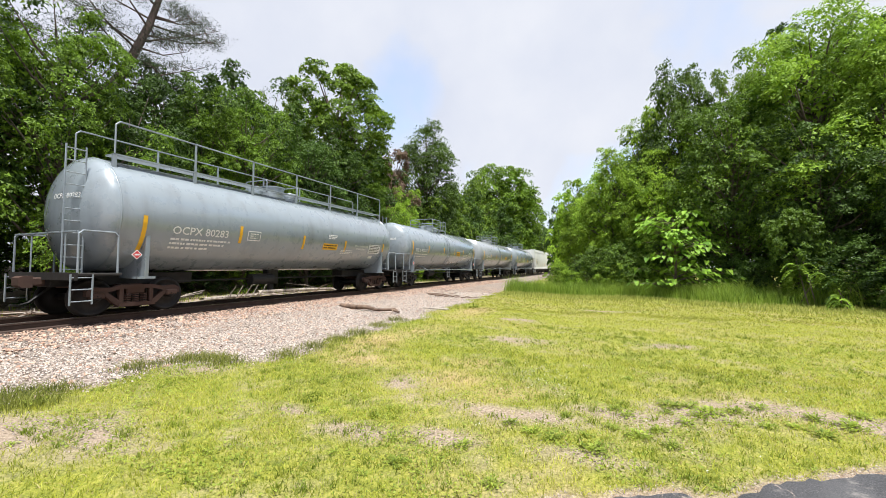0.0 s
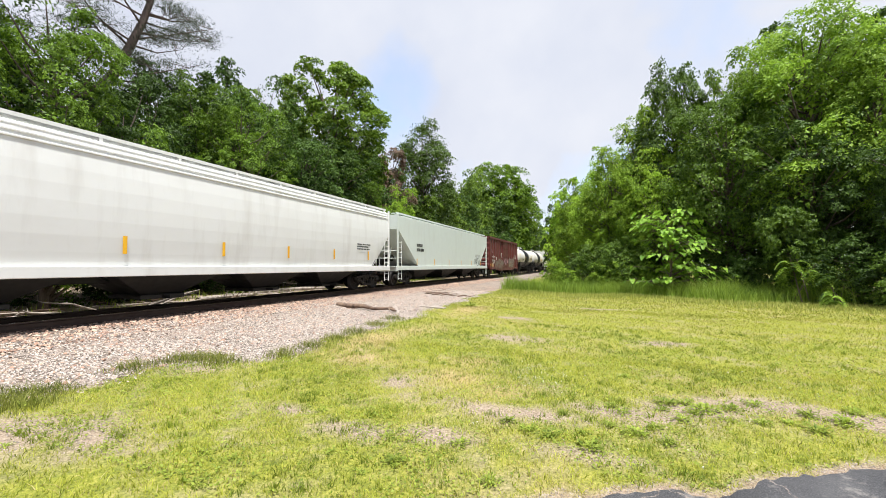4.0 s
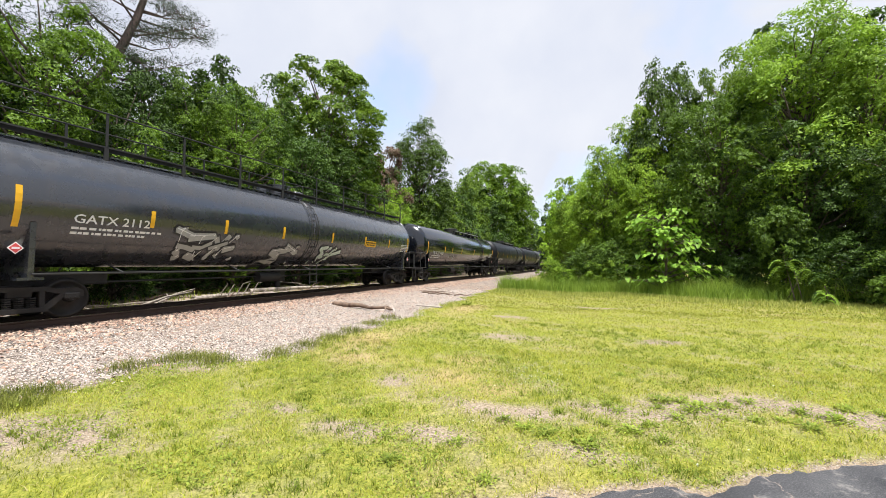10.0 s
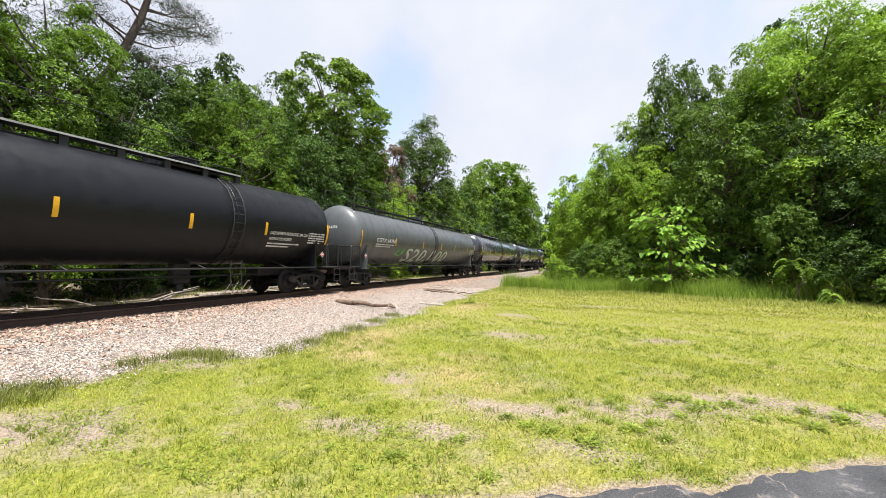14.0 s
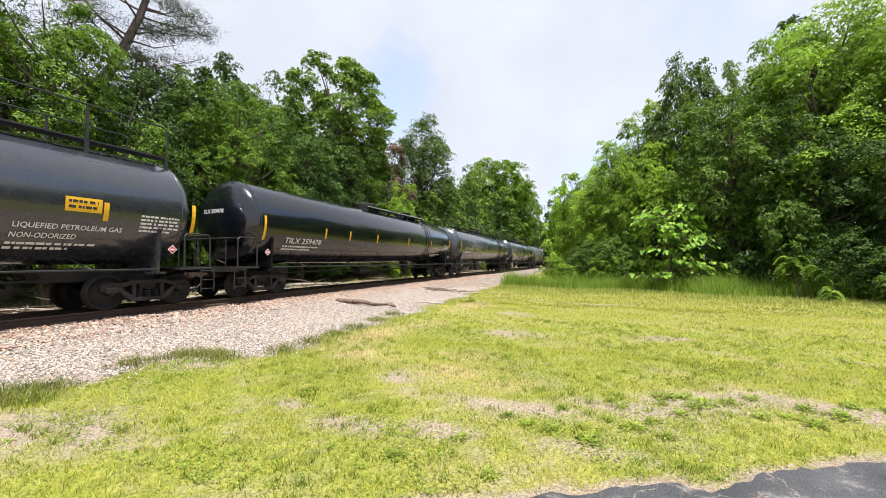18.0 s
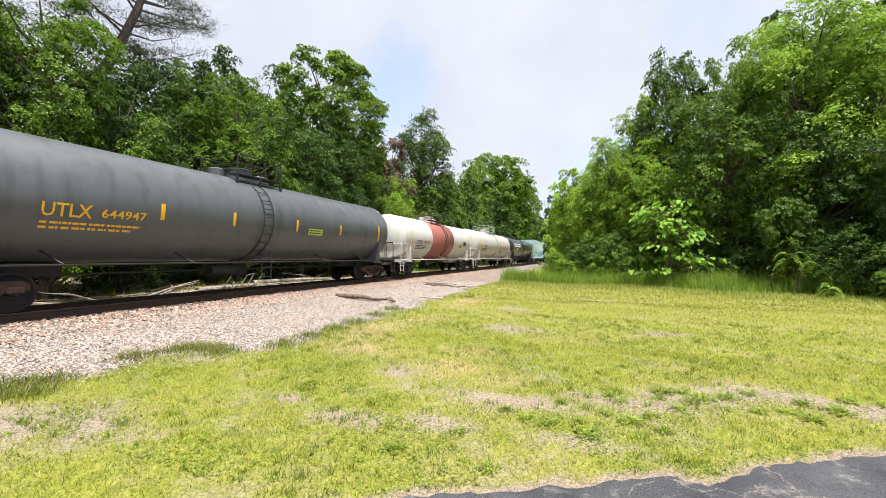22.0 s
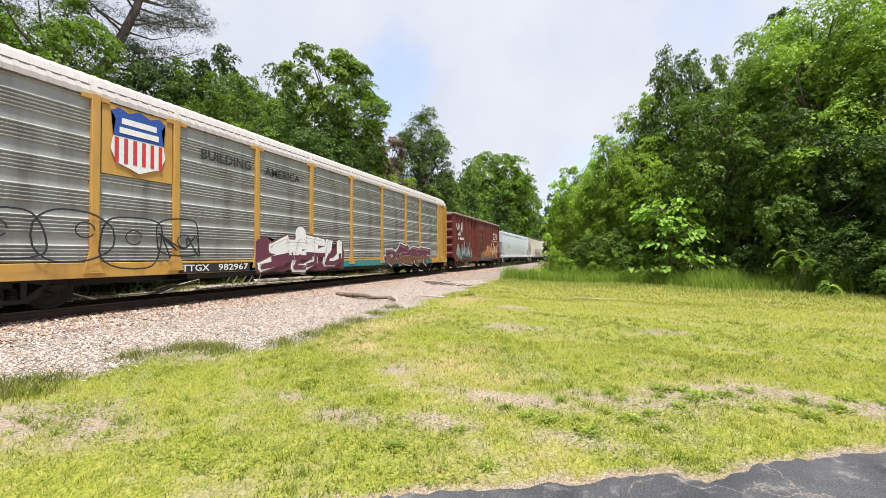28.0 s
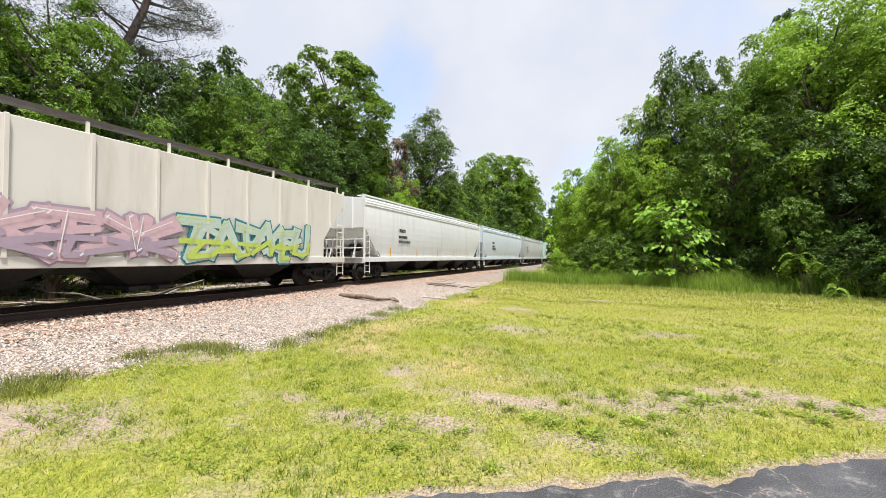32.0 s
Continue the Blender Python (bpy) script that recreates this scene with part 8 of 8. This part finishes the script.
    tagged(put("clover_flower", quads_mesh("clover_flower", co, idx), plain("clover_white", (0.48, 0.50, 0.36), 0.8)), "small white clover heads in the lawn", "flowers", kind="stuff")
    # unmown belt under the trees
    x, y = sow(60000, -6.0, 15.0, 16.0, 29.0)
    line = 23.6 - 0.30 * x - 0.02 * x * x + 0.6 * np.sin(x * 0.9)
    keep = (y > line - 2.0 + rng.normal(0, 1.3, len(x))) & (y < line + 4.5)
    x, y, line = x[keep], y[keep], line[keep]
    tall = (y > line - 0.3) & ((x < 7.6) | (rng.uniform(0, 1, len(x)) < np.clip(1.0 - (x - 7.6) / 2.2, 0.12, 1.0)))
    low = y < line + 0.4
    blades("tall_grass", x[tall], y[tall], (0.66 + 0.30 * wave(x, y, 0.9, 2) + 0.18 * wave(x, y, 3.1, 6))[tall], 0.013, TALL, "tall unmown grass under the trees", 0.9)
    blades("seed_grass", x[~tall & low], y[~tall & low], 0.16, 0.012, SEED, "pale seeding grass before the tall belt", 0.9)
    x, y = sow(1500, -19.0, -15.6, -4.0, 40.0)
    blades("bank_grass", x, y, 0.3, 0.014, TUFT, "scattered green growth behind the track", 0.8)
    # creeping broad-leaved plants in the lawn
    x, y = sow(90000, -6.5, 5.0, 2.0, 10.0, 1.2)
    turf, dry, stone = covers(x, y)
    keep = (wave(x, y, 2.4, 6) + 0.5 * wave(x, y, 7.0, 2) + 0.45 * rng.normal(0, 1, len(x)) > 0.05) & (stone < 0.3) & (y > road_edge(x) + 0.12)
    x, y = x[keep], y[keep]
    pos = np.stack([x, y, terrain(x, y) + rng.uniform(0.005, 0.045, len(x))], -1)
    co, idx = leaf_quads(pos, np.tile([0, 0, 1.0], (len(x), 1)), 0.012, rng, 0.7, 0.45, 0.0)
    tagged(put("ground_herb", quads_mesh("ground_herb", co, idx), HERB), "creeping clover and small herbs in the lawn", "weeds", kind="stuff")
    # chips of stone on the bare soil
    x, y = sow(26000, -7.0, 5.0, 1.8, 9.0, 1.2)
    ex = rng.uniform(-2.0, 6.0, 2600)
    x, y = np.concatenate([x, ex]), np.concatenate([y, road_edge(ex) + rng.normal(0.05, 0.08, len(ex))])
    keep = (patches(x, y, BARE) > 0.3) & (y > road_edge(x))
    edge = (np.abs(y - road_edge(x) - 0.05) < 0.14) & (x > -2.5)
    keep |= edge
    x, y = x[keep], y[keep]
    s = 0.0065 * rng.uniform(0.5, 1.8, len(x))
    base = np.array([(1, 0, 0), (-0.5, 0.9, 0), (-0.5, -0.9, 0), (0, 0, 1)], float)
    co = (base[None] + rng.normal(0, 0.2, (len(x), 4, 3))) * s[:, None, None] + np.stack([x, y, terrain(x, y)], -1)[:, None]
    tri = (np.array([(0, 1, 3), (1, 2, 3), (2, 0, 3)])[None] + 4 * np.arange(len(x))[:, None, None]).reshape(-1, 3)
    tagged(put("stone_chip", quads_mesh("stone_chip", co.reshape(-1, 3), tri, True), mineral("chip_rock", [(0.0, (0.07, 0.055, 0.045)), (0.5, (0.22, 0.17, 0.13)), (1.0, (0.38, 0.32, 0.26))])), "small stone chips on bare soil", "stones", kind="stuff")


grow()


def weed(x, y, size, leaves, seed, tall=0.6):
    q = np.random.default_rng(seed)
    co, idx = [], []
    z0 = float(terrain(np.array(x), np.array(y)))
    for k in range(leaves):
        a, e = q.uniform(0, 6.28), q.uniform(0.1, 1.2)
        l, w = size * q.uniform(0.25, 0.5), size * q.uniform(0.05, 0.1)
        r0 = q.uniform(0, 0.75) * size
        h = tall * size * q.uniform(0, 0.8)
        ca, sa = math.cos(a), math.sin(a)
        b = len(co)
        for t, s in ((0, 0.3), (0.5, 1.0), (1.0, 0.1)):
            d = r0 + l * t * math.cos(e)
            zz = h + l * (t * math.sin(e) - 0.35 * t * t)
            for sg in (-1, 1):
                co.append((d * ca - sg * w * s * sa, d * sa + sg * w * s * ca, max(0.0, zz)))
        idx += [(b, b + 1, b + 3, b + 2), (b + 2, b + 3, b + 5, b + 4)]
    ob = put("weed", raw("weed", co, idx), HERB)
    ob.matrix_basis = pose(x, y, z0 - 0.005)
    return tagged(ob, "leafy green weed growing from bare gravelly ground", "weed", "weeds in the lawn")


for k, (x, y, s) in enumerate(((-2.17, 2.81, 0.09), (0.28, 4.18, 0.17), (0.2, 4.74, 0.12), (-0.4, 4.45, 0.12), (0.68, 5.22, 0.18), (0.93, 4.96, 0.16), (1.16, 4.89, 0.1), (2.01, 5.32, 0.16), (2.26, 5.19, 0.2), (-1.6, 2.88, 0.14), (-2.84, 2.42, 0.09),
                               (-3.13, 2.41, 0.08), (-0.67, 3.85, 0.14), (-0.45, 3.8, 0.16), (-0.8, 2.89, 0.12), (-1.76, 2.63, 0.09), (0.45, 4.4, 0.14), (0.62, 5.0, 0.12), (1.5, 4.9, 0.12), (-0.9, 4.0, 0.14), (-0.2, 4.0, 0.1), (-4.78, 14.9, 0.42), (-6.2, 2.5, 0.2), (1.75, 5.0, 0.12), (0.05, 4.3, 0.12),
                               (-5.0, 1.85, 0.1), (1.05, 5.1, 0.2), (1.3, 5.25, 0.16), (0.75, 4.7, 0.15), (0.1, 4.9, 0.13), (1.9, 4.85, 0.18), (2.5, 5.6, 0.15), (1.6, 5.5, 0.14), (0.55, 4.1, 0.13), (-0.1, 3.7, 0.16), (-1.2, 3.4, 0.13), (-1.9, 3.3, 0.11), (0.9, 5.3, 0.16), (-2.4, 6.0, 0.12), (-1.5, 6.6, 0.12), (0.3, 6.2, 0.12), (2.8, 5.6, 0.14), (-3.6, 4.4, 0.1), (-2.9, 3.6, 0.1))):
    weed(x, y, s * 0.8, 90 if s > 0.11 else 50, 100 + k, 0.45)

# ---- fallen wood ----
DEADWOOD = bark("grey_dead_wood", (0.16, 0.13, 0.11), (0.46, 0.40, 0.34))
BROWNWOOD = bark("brown_dead_wood", (0.08, 0.05, 0.035), (0.25, 0.17, 0.12))


def branch(name, pts, r0, material, label, group, twigs=4, seed=0):
    r = random.Random(seed)
    v, f = [], []
    n = len(pts)
    tube(v, f, pts, [r0 * (1 - 0.65 * k / (n - 1)) * r.uniform(0.85, 1.15) for k in range(n)], 8)
    for k in range(twigs):
        p = Vector(pts[r.randrange(1, n)])
        d = Vector((r.uniform(-1, 1), r.uniform(-1, 1), r.uniform(0.0, 0.5))) * r.uniform(0.15, 0.45)
        tube(v, f, [p, p + d * 0.6, p + d + Vector((0, 0, -0.06))], [r0 * 0.4, r0 * 0.28, r0 * 0.1], 5)
    ob = put(name, raw(name, v, f, True), material)
    return tagged(ob, label, "fallen branch", group)


WOOD = "fallen wood by the track"
branch("fallen_branch", [(-9.55, 12.75, 0.12), (-8.9, 12.5, 0.10), (-8.2, 12.35, 0.15), (-7.5, 12.1, 0.09), (-6.9, 12.05, 0.13), (-6.5, 11.85, 0.08)], 0.10, BROWNWOOD, "weathered brown branch lying across pale gravel", WOOD, 6, 1)
for k, (x, y, a, l) in enumerate(((-10.6, 21.3, -20, 2.4), (-9.9, 20.7, 15, 2.0), (-9.2, 20.2, -35, 1.6), (-8.6, 19.8, 10, 1.4), (-7.9, 19.4, -10, 1.0), (-10.0, 22.0, 40, 1.2), (-6.8, 19.0, 5, 0.9), (-10.9, 23.5, 0, 1.6))):
    ca, sa = math.cos(radians(a)), math.sin(radians(a))
    branch("fallen_branch", [(x + t * l * ca, y + t * l * sa, 0.05 + 0.06 * (i % 2)) for i, t in enumerate((0, 0.35, 0.7, 1.0))], 0.035, BROWNWOOD, "thin dry branch lying on the ballast", WOOD, 4, 10 + k)
bm = bmesh.new()
box(bm, -0.55, 0.55, -0.12, 0.12, 0.0, 0.06, 0.015)
plank = put("plank", finish(bm, "plank"), DEADWOOD)
plank.matrix_basis = pose(-5.95, 13.8, 0.0, 0, 0, -14)
tagged(plank, "pale weathered plank lying at the grass edge", "plank")
branch("fallen_log", [(-15.9, 11.6, 0.2), (-16.05, 12.6, 0.23), (-16.1, 13.7, 0.22), (-16.3, 15.0, 0.2)], 0.13, DEADWOOD, "pale barkless log lying behind the track", WOOD, 5, 31)
branch("fallen_log", [(-16.6, 3.0, 0.2), (-16.4, 5.2, 0.26), (-16.5, 7.4, 0.22)], 0.10, BROWNWOOD, "brown log lying behind the track", WOOD, 5, 32)
branch("fallen_log", [(-17.0, 15.5, 0.25), (-16.4, 18.5, 0.3), (-16.2, 21.5, 0.2)], 0.14, DEADWOOD, "grey log lying behind the track", WOOD, 5, 33)
rr = random.Random(8)
for k in range(64):
    x, y, a, l = rr.uniform(-17.4, -14.9), rr.uniform(0.5, 30.0), rr.uniform(0, 360), rr.uniform(0.8, 2.6)
    ca, sa = math.cos(radians(a)), math.sin(radians(a))
    up = rr.uniform(0.0, 0.5) if k % 3 == 0 else 0.05
    z = float(terrain(np.array(x), np.array(y)))
    branch("fallen_branch", [(x, y, z + 0.03), (x + 0.5 * l * ca, y + 0.5 * l * sa, z + 0.09 + up * 0.6), (x + l * ca, y + l * sa, z + 0.06 + up)], rr.uniform(0.025, 0.06), DEADWOOD if k % 2 else BROWNWOOD, "dead branch in the litter behind the track", WOOD, 3, 50 + k)
for k, dy in enumerate((0.0, 0.35, 0.8, 1.15, 1.6)):
    branch("dead_stem", [(-15.9, 12.9 + dy, 0.1), (-15.85 + 0.05 * k, 12.95 + dy, 0.4), (-15.7, 13.1 + dy * 1.08, 0.75)], 0.035, DEADWOOD, "pale bare stem leaning over a log", WOOD, 1, 90 + k)


# ---- what moves ----
def wind(t):
    """How far the crowns lean with the gusts, in degrees."""
    keys = ((0, 0), (6, -0.5), (9, -0.7), (11, -0.6), (13, -0.1), (15, 1.4), (17, 3.0), (18, 5.0), (19, 4.6), (20, 2.3), (21, 1.0), (22, -0.9), (23, 0.2), (24, 1.9), (25, 1.6), (27, 1.1), (28, 1.1), (30, 0.6), (32, 1.0))
    return float(np.interp(t, [k[0] for k in keys], [k[1] for k in keys]))


def motions():
    times = [0, 2, 4, 6, 8, 10, 12, 14, 16, 18, 20, 22, 24, 26, 28, 30, 32]
    for car, y in TRAIN:
        walk(car, [(t, pose(TRACK, y - travelled(t), RAIL)) for t in times])
    start = {c.name: y for c, y in TRAIN}
    for w, car, dy in WHEELSETS:
        y0 = start[car.name]
        frames = [k for k in range(0, 32 * FPS + 1) if -18 < y0 - travelled(k / FPS) < 75]
        if not frames:
            continue
        keys = sorted({0, frames[0], frames[-1], 32 * FPS} | set(frames))
        rows = []
        for k in keys:
            kk = min(max(k, frames[0]), frames[-1])
            rows.append((k / FPS, pose(0, dy, WHEEL_R, math.degrees(travelled(kk / FPS) / WHEEL_R) % 360, 0, 0)))
        walk(w, rows)
    for ob, share in SWAYING:
        at, turn = ob.location.copy(), ob.rotation_euler.to_matrix().to_4x4()
        axis = Vector((-0.38, 0.925, 0))
        walk(ob, [(t, Matrix.Translation(at) @ Matrix.Rotation(radians(share * wind(t)), 4, axis) @ turn) for t in range(0, 33)])


motions()
